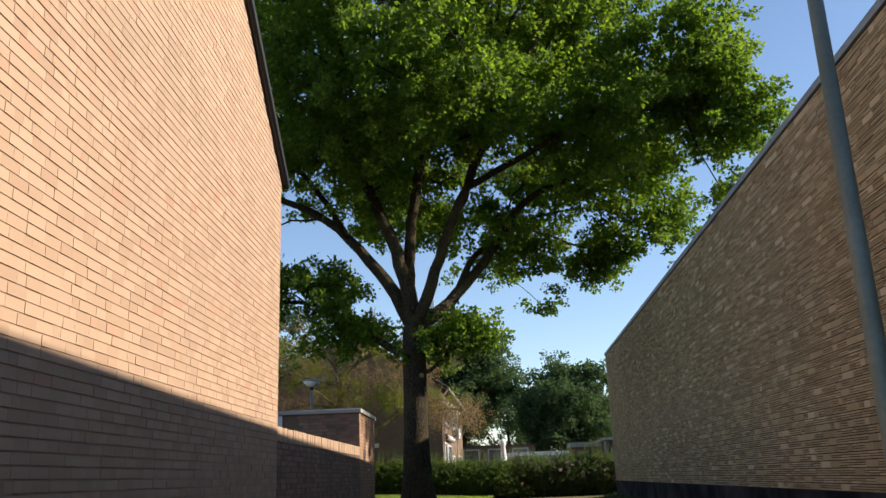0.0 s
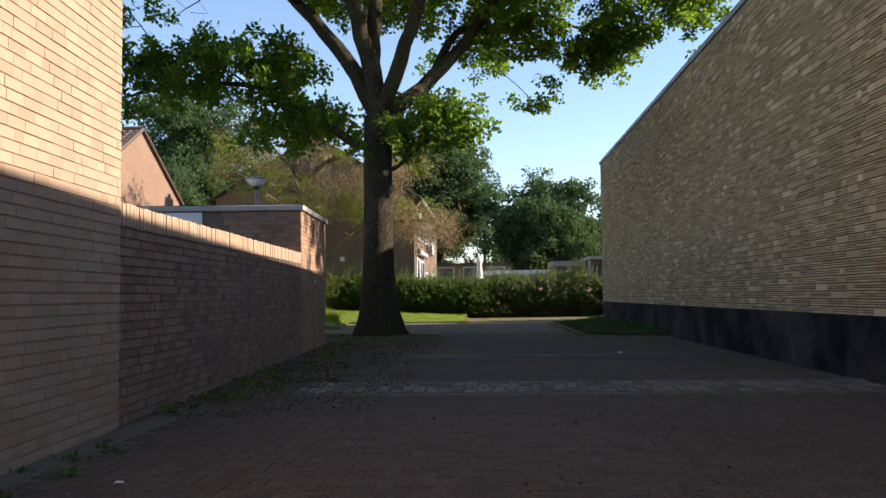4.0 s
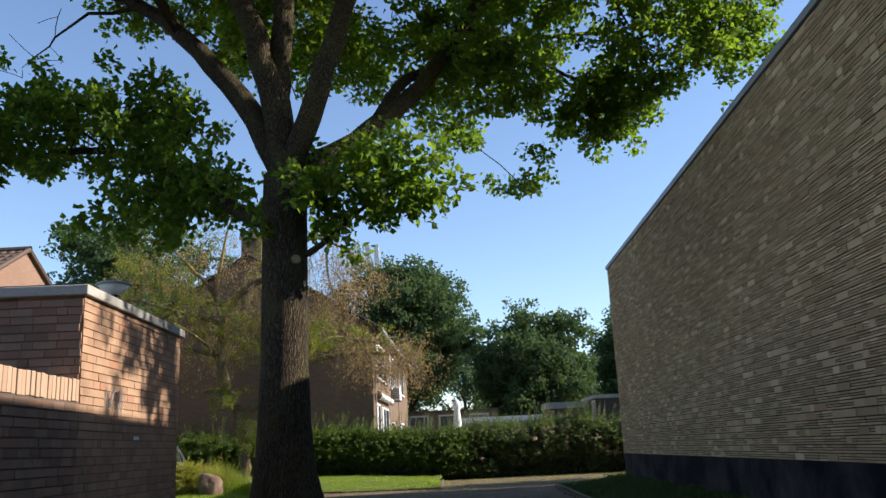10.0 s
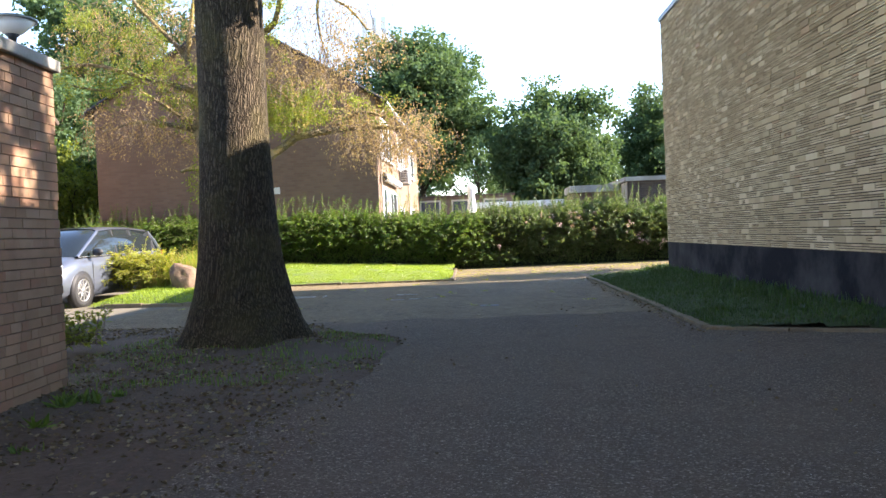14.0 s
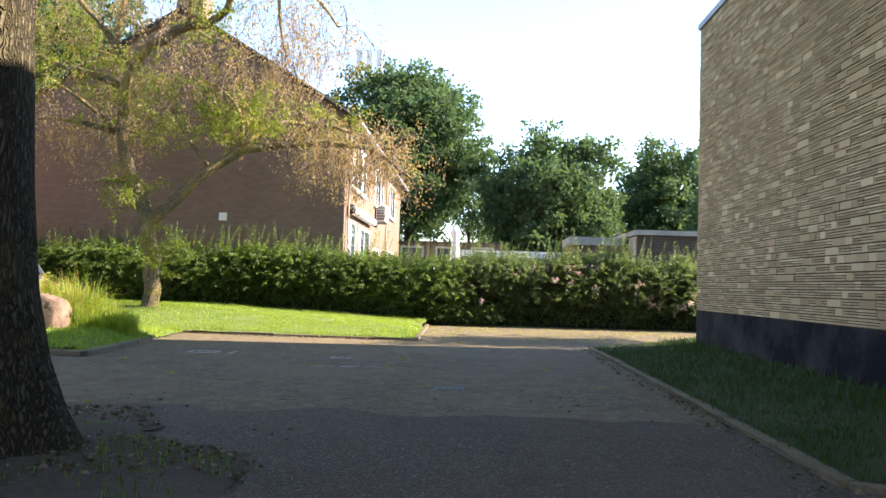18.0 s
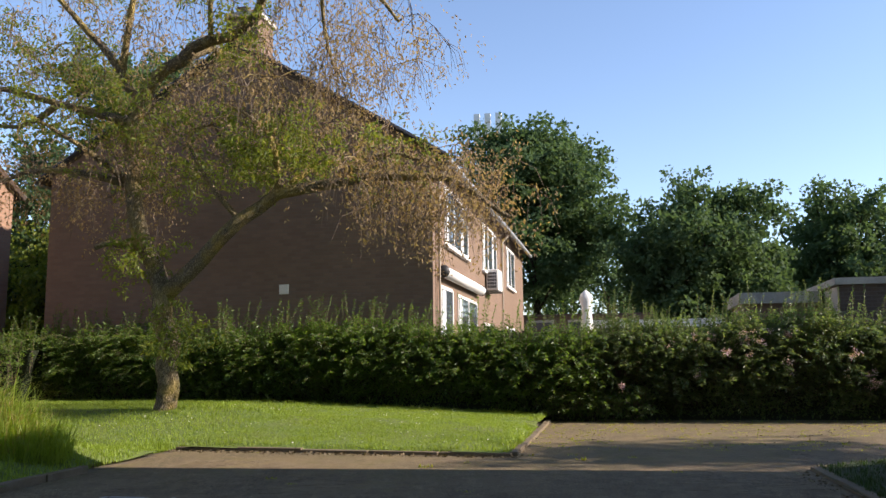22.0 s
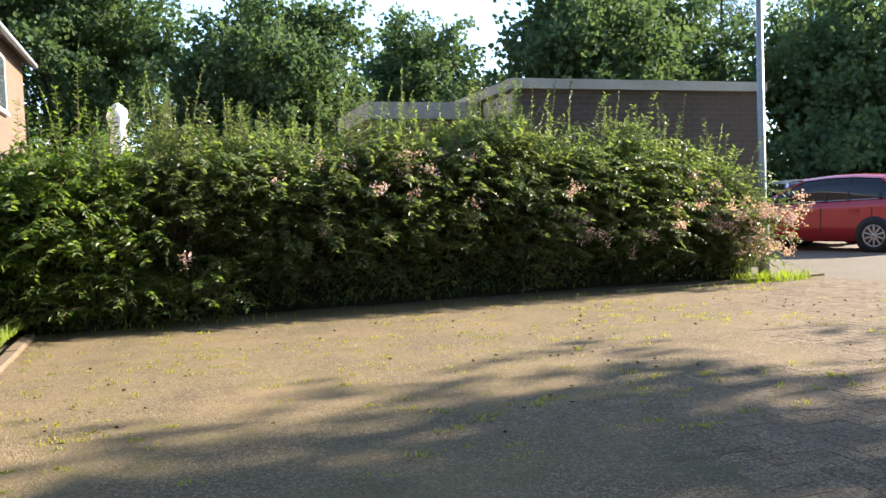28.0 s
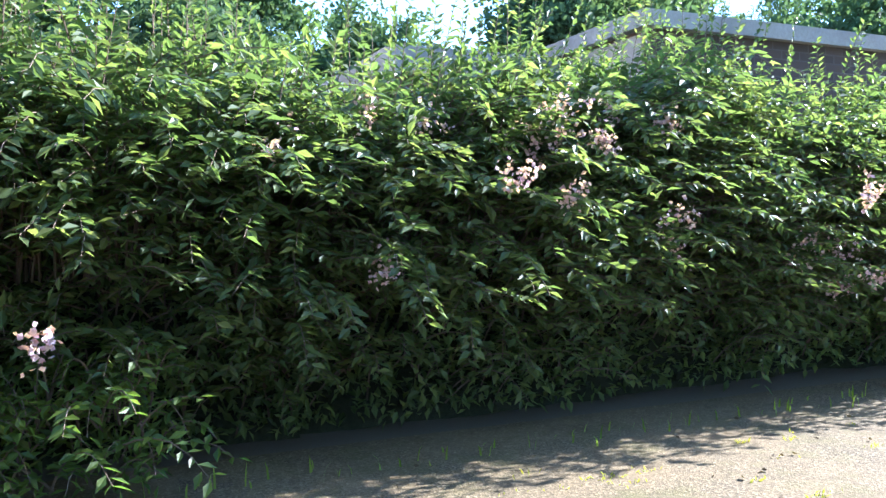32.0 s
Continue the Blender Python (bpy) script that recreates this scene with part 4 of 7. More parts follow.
for y0, s in ((36.1, -1), (45.5, 1)):
    ez = 5.85 - 0.16
    roof_slab("roof", (-29, y0 + s * 0.3, ez), (-15.5, y0 + s * 0.3, ez), (-29, 40.8, 8.6), 0.08, tile_roof, h2, "brown tiled roof")
    tile_rows(h2, (-29, y0 + s * 0.32, ez + 0.07), (-15.5, y0 + s * 0.32, ez + 0.07), (-29, 40.8, 8.67), tile_roof, 44, 14)
    V, F = tubes([([(-15.5, y0 + s * 0.3, ez + 0.06), (-15.5, 40.8, 8.7)], [0.085, 0.085])], 6)
    part("verge", mesh_of("verge", V, F), tile_roof, h2, "dark verge tiles")
V, F = tubes([([(-29, 40.8, 8.72), (-15.45, 40.8, 8.72)], [0.11, 0.11])], 8)
part("ridge_cap", mesh_of("ridge_cap", V, F), tile_roof, h2)

flat = thing("garage_block", "low flat-roofed dark brick block with a pale roof edge", "garage", (7.5, 47, 0))
box_part("wall", 4.88, 9.0, 45.21, 56, 0, 2.72, far_dark, flat, "dark brown brick walls")
box_part("side_panel", 4.85, 4.878, 45.26, 46.4, 1.0, 2.68, beige_panel, flat, "pale panel on the side")
box_part("roof_edge", 4.79, 9.08, 45.13, 56.1, 2.72, 2.86, concrete_edge, flat, "pale grey roof edge")
box_part("roof", 4.9, 8.98, 45.25, 56.0, 2.861, 2.88, dark_metal, flat)
wing = thing("garage_block", "low white-edged garages behind the hedge", "garage", (3.9, 49, 0))
box_part("wall", 3.12, 4.76, 46.55, 48.6, 0, 2.45, far_brown, wing, "pale garage front")
box_part("roof_edge", 3.04, 4.78, 46.45, 48.7, 2.45, 2.7, concrete_edge, wing)
box_part("low_wall", -0.4, 3.38, 52.5, 57, 0, 2.2, beige_panel, wing)
box_part("low_roof_edge", -0.5, 3.39, 52.4, 57.1, 2.2, 2.45, white_paint, wing)
row = thing("house", "far brick terrace with white windows beyond the gardens", "house", (-2, 66, 0))
box_part("wall", -4.0, 1.6, 63.0, 68.0, 0, 3.2, far_brown, row)
box_part("roof_edge", -4.1, 1.7, 62.9, 68.1, 3.2, 3.3, tile_roof, row)
for k in range(3):
    w = box_part("window", -3.7 + k * 1.8, -2.5 + k * 1.8, 62.96, 62.998, 1.6, 3.05, beige_panel, row)
    box_part("pane", -3.6 + k * 1.8, -2.6 + k * 1.8, 62.95, 62.958, 1.7, 2.95, window_glass, w)
gate = thing("garden_fence", "dark wooden garden fence behind the shrubs", "fence", (2, 45.3, 0))
for k in range(34):
    box_part("board", -3.6 + k * 0.25, -3.37 + k * 0.25, 45.18, 45.2, 0, 1.85 + 0.02 * (k % 3), twig_brown, gate)
par = thing("parasol", "closed white garden parasol behind the hedge", "parasol", (-0.6, 50.6, 0))
bm = bmesh.new()
lathe(bm, [(0.03, 0), (0.03, 1.3)], 8, Matrix.Translation((-0.6, 50.6, 0)))
part("pole", bm, white_paint, par)
bm = bmesh.new()
lathe(bm, [(0.16, 1.3), (0.2, 1.6), (0.18, 2.2), (0.13, 2.75), (0.2, 2.95), (0.16, 3.1), (0.05, 3.2), (0.0, 3.24)], 10, Matrix.Translation((-0.6, 50.6, 0)))
part("canopy", bm, white_paint, par, "folded white canopy")
mast = thing("antenna_mast", "far mast with white panel antennas above the trees", "antenna", (-8, 81, 0))
V, F = tubes([([(-8, 81, 0), (-8, 81, 18.2)], [0.25, 0.15])], 8)
part("pole", mesh_of("pole", V, F), lamp_metal, mast)
for dx in (-0.75, 0.0, 0.75):
    box_part("panel", -8 + dx - 0.2, -8 + dx + 0.2, 80.5, 80.7, 15.8, 18.2, white_paint, mast)


# ---- street lamps ----
def street_lamp(height, pole_mat, label, r=0.055):
    t = thing("street_lamp", label, "street lamp")
    bm = bmesh.new()
    lathe(bm, [(r * 1.5, 0), (r * 1.5, 0.9), (r, 1.0), (r * 0.8, height - 0.25)], 14)
    part("pole", bm, pole_mat, t)
    bm = bmesh.new()
    lathe(bm, [(0.05, height - 0.27), (0.06, height - 0.2), (0.1, height - 0.16)], 14)
    part("collar", bm, dark_metal, t)
    bm = bmesh.new()
    lathe(bm, [(0.10, height - 0.16), (0.16, height - 0.12), (0.30, height + 0.02)], 20)
    part("bowl", bm, lamp_glass, t, "pale translucent bowl")
    bm = bmesh.new()
    lathe(bm, [(0.33, height + 0.02), (0.335, height + 0.05), (0.2, height + 0.09), (0.0, height + 0.10)], 20)
    part("hood", bm, lamp_metal, t, "flat grey hood")
    return t


lamp = street_lamp(4.35, lamp_metal, "grey street lamp with a round hood on a straight pole")
lamp.matrix_basis = pose(7.98, 43.95, 0)
lamp["group"] = "street lamps"
copy_thing(lamp, pose(-6.6, 27.6, 0))
lamp2 = street_lamp(4.4, green_metal, "weathered greenish street lamp pole in the passage", 0.05)
lamp2["group"] = "street lamps"
lamp2.matrix_basis = pose(1.84, 4.56, 0)


# ---- trees ----
class Tree:
    """Limbs given as polylines; clusters of leaves join the nearest limb by a curved twig."""

    def __init__(self, seed):
        self.rng = np.random.default_rng(seed)
        self.p, self.parent, self.floor = [], [], []

    def limb(self, pts, r0, r1, start=None, wiggle=0.06):
        """A limb through pts, with radii from r0 to r1. start: the node it grows from. Returns its last node."""
        pts = [np.array(q, float) for q in pts]
        prev = start
        fine = []
        for a, b in zip(pts, pts[1:]):
            n = max(2, int(np.linalg.norm(b - a) / 0.55))
            for k in range(n):
                fine.append(a + (b - a) * k / n)
        fine.append(pts[-1])
        for k in range(2):
            s = [fine[0]] + [(fine[i - 1] + 2 * fine[i] + fine[i + 1]) / 4 for i in range(1, len(fine) - 1)] + [fine[-1]]
            fine = s
        for k, q in enumerate(fine):
            f = k / max(1, len(fine) - 1)
            if 0 < k < len(fine) - 1:
                q = q + self.rng.normal(size=3) * wiggle * r0
            self.p.append(q)
            self.parent.append(-1 if prev is None else prev)
            self.floor.append(r0 + (r1 - r0) * f)
            prev = len(self.p) - 1
        return prev

    def near(self, q):
        return int(np.argmin(np.linalg.norm(np.array(self.p) - np.array(q), axis=1)))

    def grow(self, targets, sag=0.0, seg=0.6, first=0):
        """A twig to each target, from the nearest node."""
        rng = self.rng
        cap = len(self.p) + len(targets) * 14
        P = np.zeros((cap, 3))
        n = len(self.p)
        P[:n] = self.p
        root = P[0]
        order = np.argsort(np.linalg.norm(targets - P[first:n].mean(0), axis=1))
        tips = []
        for i in order:
            t = targets[i]
            d = np.linalg.norm(P[first:n] - t, axis=1) + 0.35 * np.maximum(0, P[first:n, 2] - t[2])
            k = int(np.argmin(d)) + first
            a = P[k]
            L = np.linalg.norm(t - a)
            m = int(min(12, max(1, round(L / seg))))
            mid = (a + t) / 2 + rng.normal(size=3) * 0.10 * L
            mid[2] += (0.10 - sag) * L
            prev = k
            for s in range(1, m + 1):
                f = s / m
                q = (1 - f) ** 2 * a + 2 * f * (1 - f) * mid + f * f * t
                P[n] = q
                self.parent.append(prev)
                self.floor.append(0.0)
                prev = n
                n += 1
            tips.append(prev)
        self.p = [P[i] for i in range(n)]
        return tips

    def wood(self, tip=0.012, power=0.42, sides=6, big=10, split=0.12):
        """The limbs and the finer branches as two meshes' vertices and quads."""
        n = len(self.p)
        P = np.array(self.p)
        par = np.array(self.parent)
        load = np.zeros(n)
        kids = np.bincount(par[par >= 0], minlength=n)
        load[kids == 0] = 1
        for i in range(n - 1, -1, -1):
            if par[i] >= 0:
                load[par[i]] += load[i]
        r = np.maximum(np.array(self.floor), np.minimum(tip * load ** power, 0.16))
        main, fine = [], []
        done = np.zeros(n, bool)
        heavy = {}
        for i in range(n):
            if par[i] >= 0:
                h = heavy.get(par[i])
                if h is None or r[i] > r[h]:
                    heavy[par[i]] = i
        for i in range(n):
            if done[i]:
                continue
            pts, rad, j = [], [], i
            if par[i] >= 0:
                pts.append(P[par[i]])
                rad.append(min(r[i], r[par[i]]))
            while j is not None and not done[j]:
                done[j] = True
                pts.append(P[j])
                rad.append(r[j])
                j = heavy.get(j)
            if len(pts) > 1:
                (main if max(rad) > split else fine).append((pts, rad))
        a = tubes(main, big) if main else None
        b = tubes(fine, sides) if fine else None
        return a, b


def clusters_in(rng, n, centre, radius, hollow=0.35, lumps=0.25, seed=0.0, keep=None, gap=-0.22):
    """Points through an uneven ellipsoid, denser towards its skin."""
    out = []
    centre, radius = np.array(centre), np.array(radius)
    while len(out) < n:
        d = rng.normal(size=3)
        d /= np.linalg.norm(d)
        edge = 1 + lumps * noise.noise((d[0] * 2.1 + seed, d[1] * 2.1, d[2] * 2.1)) + 0.5 * lumps * noise.noise((d[0] * 5 + seed, d[1] * 5, d[2] * 5))
        f = (hollow ** 3 + (1 - hollow ** 3) * rng.random()) ** (1 / 3)
        q = centre + d * radius * edge * f
        if noise.noise((q[0] * 0.33 + seed, q[1] * 0.33, q[2] * 0.33)) < gap:
            continue
        if keep is None or keep(q):
            out.append(q)
    return np.array(out)


def leaf_blobs(rng, tips, per, blob, size, droop=0.3, flat=0.6, width=0.6, level=0.7, tight=0.36):
    hubs = np.repeat(tips, 5, axis=0) + rng.normal(size=(len(tips) * 5, 3)) * blob * np.array([1, 1, flat])
    each = max(1, per // 5)
    hubs = np.repeat(hubs, each, axis=0)
    at = hubs + rng.normal(size=hubs.shape) * blob * tight * np.array([1, 1, 0.8])
    out = at - hubs
    out = out / (np.linalg.norm(out, axis=1)[:, None] + 1e-6)
    return leaves(rng, at, size, droop, heading=out * 0.8, width=width, level=level)


def finish_tree(t, tree, bark, tip=0.012, sides=5, split=0.12):
    a, b = tree.wood(tip, sides=sides, split=split)
    if a:
        part("trunk", mesh_of("trunk", *a, True), bark, t)
    if b:
        part("branchwork", mesh_of("branchwork", *b, True), bark, t, kind="stuff")


# the oak
OX, OY = -2.88, 25.4
oak = thing("oak_tree", "large leafy oak with a thick furrowed trunk and spreading limbs", "tree", (OX, OY, 0))
T = Tree(11)
crotch = T.limb([(OX, OY, -0.1), (OX - 0.01, OY, 0.5), (OX, OY, 2.4), (OX + 0.01, OY, 4.2), (OX + 0.02, OY, 5.6)], 0.385, 0.36, wiggle=0.01)
cp = T.p[crotch]


def limb_from(q, pts, r0, r1, wiggle=0.16):
    """A limb that leaves the tree at its node nearest to q."""
    k = T.near(q)
    return T.limb([T.p[k]] + pts, r0, r1, k, wiggle)


T.limb([cp, (-3.5, 25.77, 6.92), (-4.04, 26.08, 7.64), (-5.07, 26.68, 8.96), (-5.98, 27.2, 9.86), (-7.13, 27.6, 10.6), (-8.36, 27.9, 11.2), (-9.8, 28.2, 12.1), (-11.4, 28.4, 12.3)], 0.23, 0.05, crotch, 0.1)
T.limb([cp, (-3.0, 25.38, 6.65), (-3.21, 25.34, 7.59), (-3.52, 25.28, 8.57), (-4.16, 25.17, 10.14), (-4.81, 25.06, 11.56), (-5.7, 24.8, 13.4), (-6.8, 24.5, 15.4), (-7.4, 24.4, 17.4)], 0.26, 0.05, crotch, 0.1)
T.limb([cp, (-2.98, 25.49, 7.3), (-2.9, 25.42, 9.0), (-2.62, 25.26, 10.2), (-2.35, 25.05, 11.8), (-2.6, 24.8, 14.0), (-2.2, 24.65, 16.4), (-2.5, 24.6, 19.2)], 0.22, 0.05, crotch, 0.1)
T.limb([cp, (-2.35, 25.05, 6.53), (-2.1, 24.87, 7.26), (-1.84, 24.69, 8.02), (-1.45, 24.42, 8.76), (-0.99, 24.09, 9.62), (-0.6, 23.8, 10.5), (0.4, 23.4, 12.0), (1.2, 23.0, 13.8), (2.4, 22.6, 15.4)], 0.21, 0.05, crotch, 0.1)
T.limb([cp, (-2.1, 26.2, 6.3), (-1.57, 26.94, 6.92), (-1.0, 27.62, 7.78), (-0.36, 28.18, 8.67), (0.21, 28.16, 9.68), (0.93, 27.96, 10.5), (1.93, 27.74, 10.9), (3.4, 27.2, 11.2), (5.4, 26.4, 11.6)], 0.23, 0.05, crotch, 0.1)
limb_from((-1.84, 24.69, 8.02), [(-0.93, 25.06, 10.17), (-0.69, 25.02, 11.32), (-0.1, 24.92, 12.84), (0.43, 24.82, 15.06), (1.19, 24.69, 16.6), (2.3, 24.49, 18.4)], 0.13, 0.04)
limb_from((-0.99, 24.09, 9.62), [(0.1, 23.3, 9.9), (1.6, 22.6, 10.4), (3.4, 22.2, 11.4), (5.2, 21.8, 12.0)], 0.12, 0.04)
limb_from((-1.57, 26.94, 6.92), [(-1.2, 28.0, 8.3), (-0.22, 29.6, 9.6), (0.9, 31.0, 10.6), (2.4, 31.8, 11.2), (4.2, 32.0, 11.4)], 0.13, 0.04)
limb_from((0.21, 28.16, 9.68), [(1.6, 29.4, 9.6), (3.0, 30.4, 9.2), (4.4, 31.0, 8.9)], 0.08, 0.025)
limb_from((-5.07, 26.68, 8.96), [(-5.6, 25.4, 9.9), (-6.6, 23.6, 11.0), (-7.6, 21.8, 12.0), (-8.4, 20.6, 12.6)], 0.11, 0.03)
limb_from((-4.16, 25.17, 10.14), [(-4.3, 23.6, 11.4), (-4.2, 21.4, 12.8), (-4.4, 19.6, 14.0)], 0.11, 0.03)
limb_from((-3.52, 25.28, 8.57), [(-4.3, 26.6, 10.6), (-5.2, 28.4, 13.0), (-6.0, 29.8, 15.6), (-6.2, 30.6, 17.6)], 0.14, 0.04)
limb_from((-2.62, 25.26, 10.2), [(-2.3, 26.8, 12.0), (-1.6, 28.8, 14.2), (-1.0, 30.2, 16.6)], 0.11, 0.03)
limb_from((-2.62, 25.26, 10.2), [(-1.9, 23.4, 12.2), (-1.4, 21.4, 13.8), (-1.0, 19.8, 15.0)], 0.10, 0.03)
limb_from((-2.2, 24.65, 16.4), [(-1.0, 24.4, 18.2), (0.2, 24.2, 20.0)], 0.07, 0.03)
limb_from((-2.88, OY, 4.6), [(-3.3, 25.5, 4.75), (-4.02, 26.0, 5.4), (-5.32, 26.8, 6.3), (-6.72, 27.5, 7.15), (-8.19, 28.0, 7.2), (-9.6, 28.3, 7.3), (-10.8, 28.4, 7.0)], 0.14, 0.035, 0.1)
limb_from((-2.88, OY, 4.0), [(-2.45, 25.3, 4.15), (-2.07, 25.3, 4.5), (-1.61, 25.3, 4.95), (-1.1, 25.3, 5.35)], 0.075, 0.02)
CROWN_FROM = crotch


def oak_room(q):
    """Where the crown has leaves: over the limbs, lower and drooping towards its rim."""
    x, y, z = q
    if x < -9.6:
        low_z = 6.6
    elif x < -5.0:
        low_z = 10.3 + 0.35 * (-x - 5.0) if y > 24 else 10.0
    elif x < -1.2:
        low_z = 9.6
    elif x < 2.0:
        low_z = 8.5 + 0.25 * abs(x) if y > 27 else 10.2
    else:
        low_z = 9.3 + 0.5 * math.sin(x * 1.7 + y) if y > 26.5 else 9.4
    if x > 4.5 and y < 24:
        low_z = 9.5
    low_z += 0.5 * noise.noise((x * 0.6, y * 0.6, 3.0))
    if z < low_z or math.hypot(x - OX, y - OY) < 1.1 and z < 11:
        return False
    if x > 3 and z > 15 and x - 3 + 0.7 * (z - 15) > 2.9:
        return False
    if noise.noise((x * 0.85, y * 0.85, z * 0.85 + 4.0)) < (-0.14 if x > -3.5 else 0.02):
        return False
    # an opening between the two right-hand limbs
    k = (q - np.array([0.06, 26.65, 11.3])) @ np.array([0.015, 0.86, 0.51])
    if np.linalg.norm(q - np.array([0.06, 26.65, 11.3]) - k * np.array([0.015, 0.86, 0.51])) < 1.15:
        return False
    return sun_gap(q)


def sun_gap(q):
    """The thin side of the crown, through which the low sun reaches the shed and the trunk."""
    x, y, z = q
    s = x + 3.5
    y0, z0 = y - 0.0875 * s, z - 0.556 * s
    if s > 1 and 24.4 < y0 < 26.4 and 1.8 < z0 < 5.4:
        return False
    if s > 1 and 19.2 < y0 < 26.6 and 0.2 < z0 < 3.7:
        return noise.noise((y0 * 0.9, z0 * 0.9, 4.0)) > 0.38
    return True


targets = clusters_in(T.rng, 1500, (-2.4, 25.3, 13.9), (9.8, 8.6, 9.2), 0.30, 0.26, 3.0, oak_room, -0.06)
low = np.concatenate([
    clusters_in(T.rng, 34, (-7.3, 27.4, 7.6), (2.4, 1.3, 0.9), 0.0, 0.3, 7.0),
    clusters_in(T.rng, 18, (-5.1, 26.7, 5.9), (1.2, 0.9, 0.65), 0.0, 0.3, 8.0),
    clusters_in(T.rng, 14, (-10.4, 27.8, 7.2), (1.2, 1.5, 1.4), 0.0, 0.2, 8.0),
    clusters_in(T.rng, 18, (0.4, 28.6, 8.8), (1.6, 1.4, 0.6), 0.0, 0.2, 9.0),
    clusters_in(T.rng, 2, (1.78, 31.8, 7.3), (0.45, 0.4, 0.35), 0.0, 0.2, 9.0),
    clusters_in(T.rng, 20, (4.2, 31.0, 8.7), (1.3, 1.3, 0.8), 0.0, 0.3, 9.0),
    clusters_in(T.rng, 60, (5.7, 22.6, 12.4), (1.3, 2.4, 1.9), 0.0, 0.3, 9.0, sun_gap),
    clusters_in(T.rng, 18, (6.0, 29.4, 9.8), (1.3, 1.6, 0.9), 0.0, 0.3, 9.0, sun_gap),
    clusters_in(T.rng, 14, (7.0, 22.6, 10.6), (0.6, 1.2, 0.8), 0.0, 0.2, 9.0, sun_gap),
])
low = np.concatenate([np.array([q for q in low if sun_gap(q)]), clusters_in(T.rng, 10, (-1.25, 25.4, 5.35), (0.75, 0.6, 0.5), 0.0, 0.2, 8.0), clusters_in(T.rng, 4, (-2.0, 25.2, 4.8), (0.3, 0.4, 0.4), 0.0, 0.2, 8.0), clusters_in(T.rng, 6, (6.9, 23.4, 8.45), (0.5, 0.8, 0.3), 0.0, 0.2, 5.0), clusters_in(T.rng, 3, (7.1, 23.8, 7.85), (0.25, 0.3, 0.3), 0.0, 0.2, 6.0), clusters_in(T.rng, 2, (6.9, 22.4, 8.45), (0.3, 0.3, 0.2), 0.0, 0.2, 7.0)])
tips = T.grow(np.concatenate([targets, low]), first=CROWN_FROM - 2)
tips = np.array([T.p[i] for i in tips])
finish_tree(oak, T, oak_bark, 0.013)
# root flare
bm = bmesh.new()
segs, rings = 28, []
for z, r in ((-0.1, 0.80), (0.12, 0.69), (0.3, 0.61), (0.6, 0.525), (1.0, 0.458), (1.6, 0.41), (2.4, 0.376)):
    lob = max(0.0, 1 - z / 1.2)
    rings.append([bm.verts.new((OX + math.cos(2 * math.pi * k / segs) * r * (1 + 0.12 * lob * math.sin(5 * 2 * math.pi * k / segs + 0.6)), OY + math.sin(2 * math.pi * k / segs) * r * (1 + 0.12 * lob * math.sin(5 * 2 * math.pi * k / segs + 0.6)), z)) for k in range(segs)])
for ra, rb in zip(rings, rings[1:]):
    for k in range(segs):
        bm.faces.new((ra[k], ra[(k + 1) % segs], rb[(k + 1) % segs], rb[k])).smooth = True
part("root_flare", bm, oak_bark, oak, "wide buttressed foot of the trunk")
V, F = leaf_blobs(T.rng, tips, 270, 0.43, 0.135, 0.25, 0.75, 0.8, tight=0.27)
part("crown", mesh_of("crown", V, F), oak_leaf, oak, "dense green oak leaves")
dead = Tree(12)
e = dead.limb([(-5.9, 27.1, 9.75), (-6.9, 27.4, 10.15), (-7.8, 27.7, 10.0), (-8.6, 28.2, 9.7), (-9.34, 28.7, 9.55)], 0.05, 0.008, wiggle=0.8)
dead.grow(np.array([(-8.2, 28.0, 10.5), (-8.8, 28.2, 10.3), (-9.4, 28.2, 10.1), (-8.6, 27.8, 9.3), (-9.2, 28.5, 9.2), (-8.2, 28.2, 9.4), (-9.6, 28.0, 9.2)]), seg=0.25)
_, b_ = dead.wood(0.007, split=9)
part("dead_branch", mesh_of("dead_branch", *b_), oak_bark, oak, "bare dead branch")
bm = bmesh.new()
lathe(bm, [(0.0, -0.02), (0.085, -0.02), (0.075, 0.015), (0.05, 0.018), (0.0, 0.008)], 16, Matrix.Translation((-2.635, 25.12, 4.12)) @ Matrix.Rotation(radians(75), 4, Vector((1, 0.6, 0)).normalized()))
part("pruning_scar", bm, plain("cut_wood", (0.26, 0.19, 0.10), 0.9), oak, "round pale pruning scar")

# the small crooked tree on the lawn
crab = thing("crooked_tree", "small crooked tree with mossy limbs, thin leaves and dry brown twigs", "tree", (-7.4, 39.6, 0.3))
T = Tree(21)
cy = 39.5
fork = T.limb([(-7.36, cy, 0.28), (-7.3, cy, 0.8), (-7.24, cy, 1.44), (-7.44, cy, 2.32)], 0.125, 0.12, wiggle=0.25)
fp = T.p[fork]


def bough(q, pts, r0, r1):
    """A crooked limb that leaves the tree at its node nearest to q."""
    k = T.near(q)
    return T.limb([T.p[k]] + pts, r0, r1, k, 0.35)


T.limb([fp, (-7.87, 39.5, 3.24), (-8.18, 39.5, 4.3), (-8.14, 39.4, 5.6), (-7.82, 39.4, 6.21), (-7.18, 39.4, 6.61), (-6.68, 39.4, 6.96), (-5.91, 39.5, 7.06), (-5.63, 39.5, 7.63), (-5.63, 39.5, 8.16), (-5.2, 39.5, 8.3), (-4.51, 39.5, 8.1), (-3.73, 39.6, 7.72), (-3.2, 39.6, 7.0)], 0.11, 0.02, fork, 0.3)
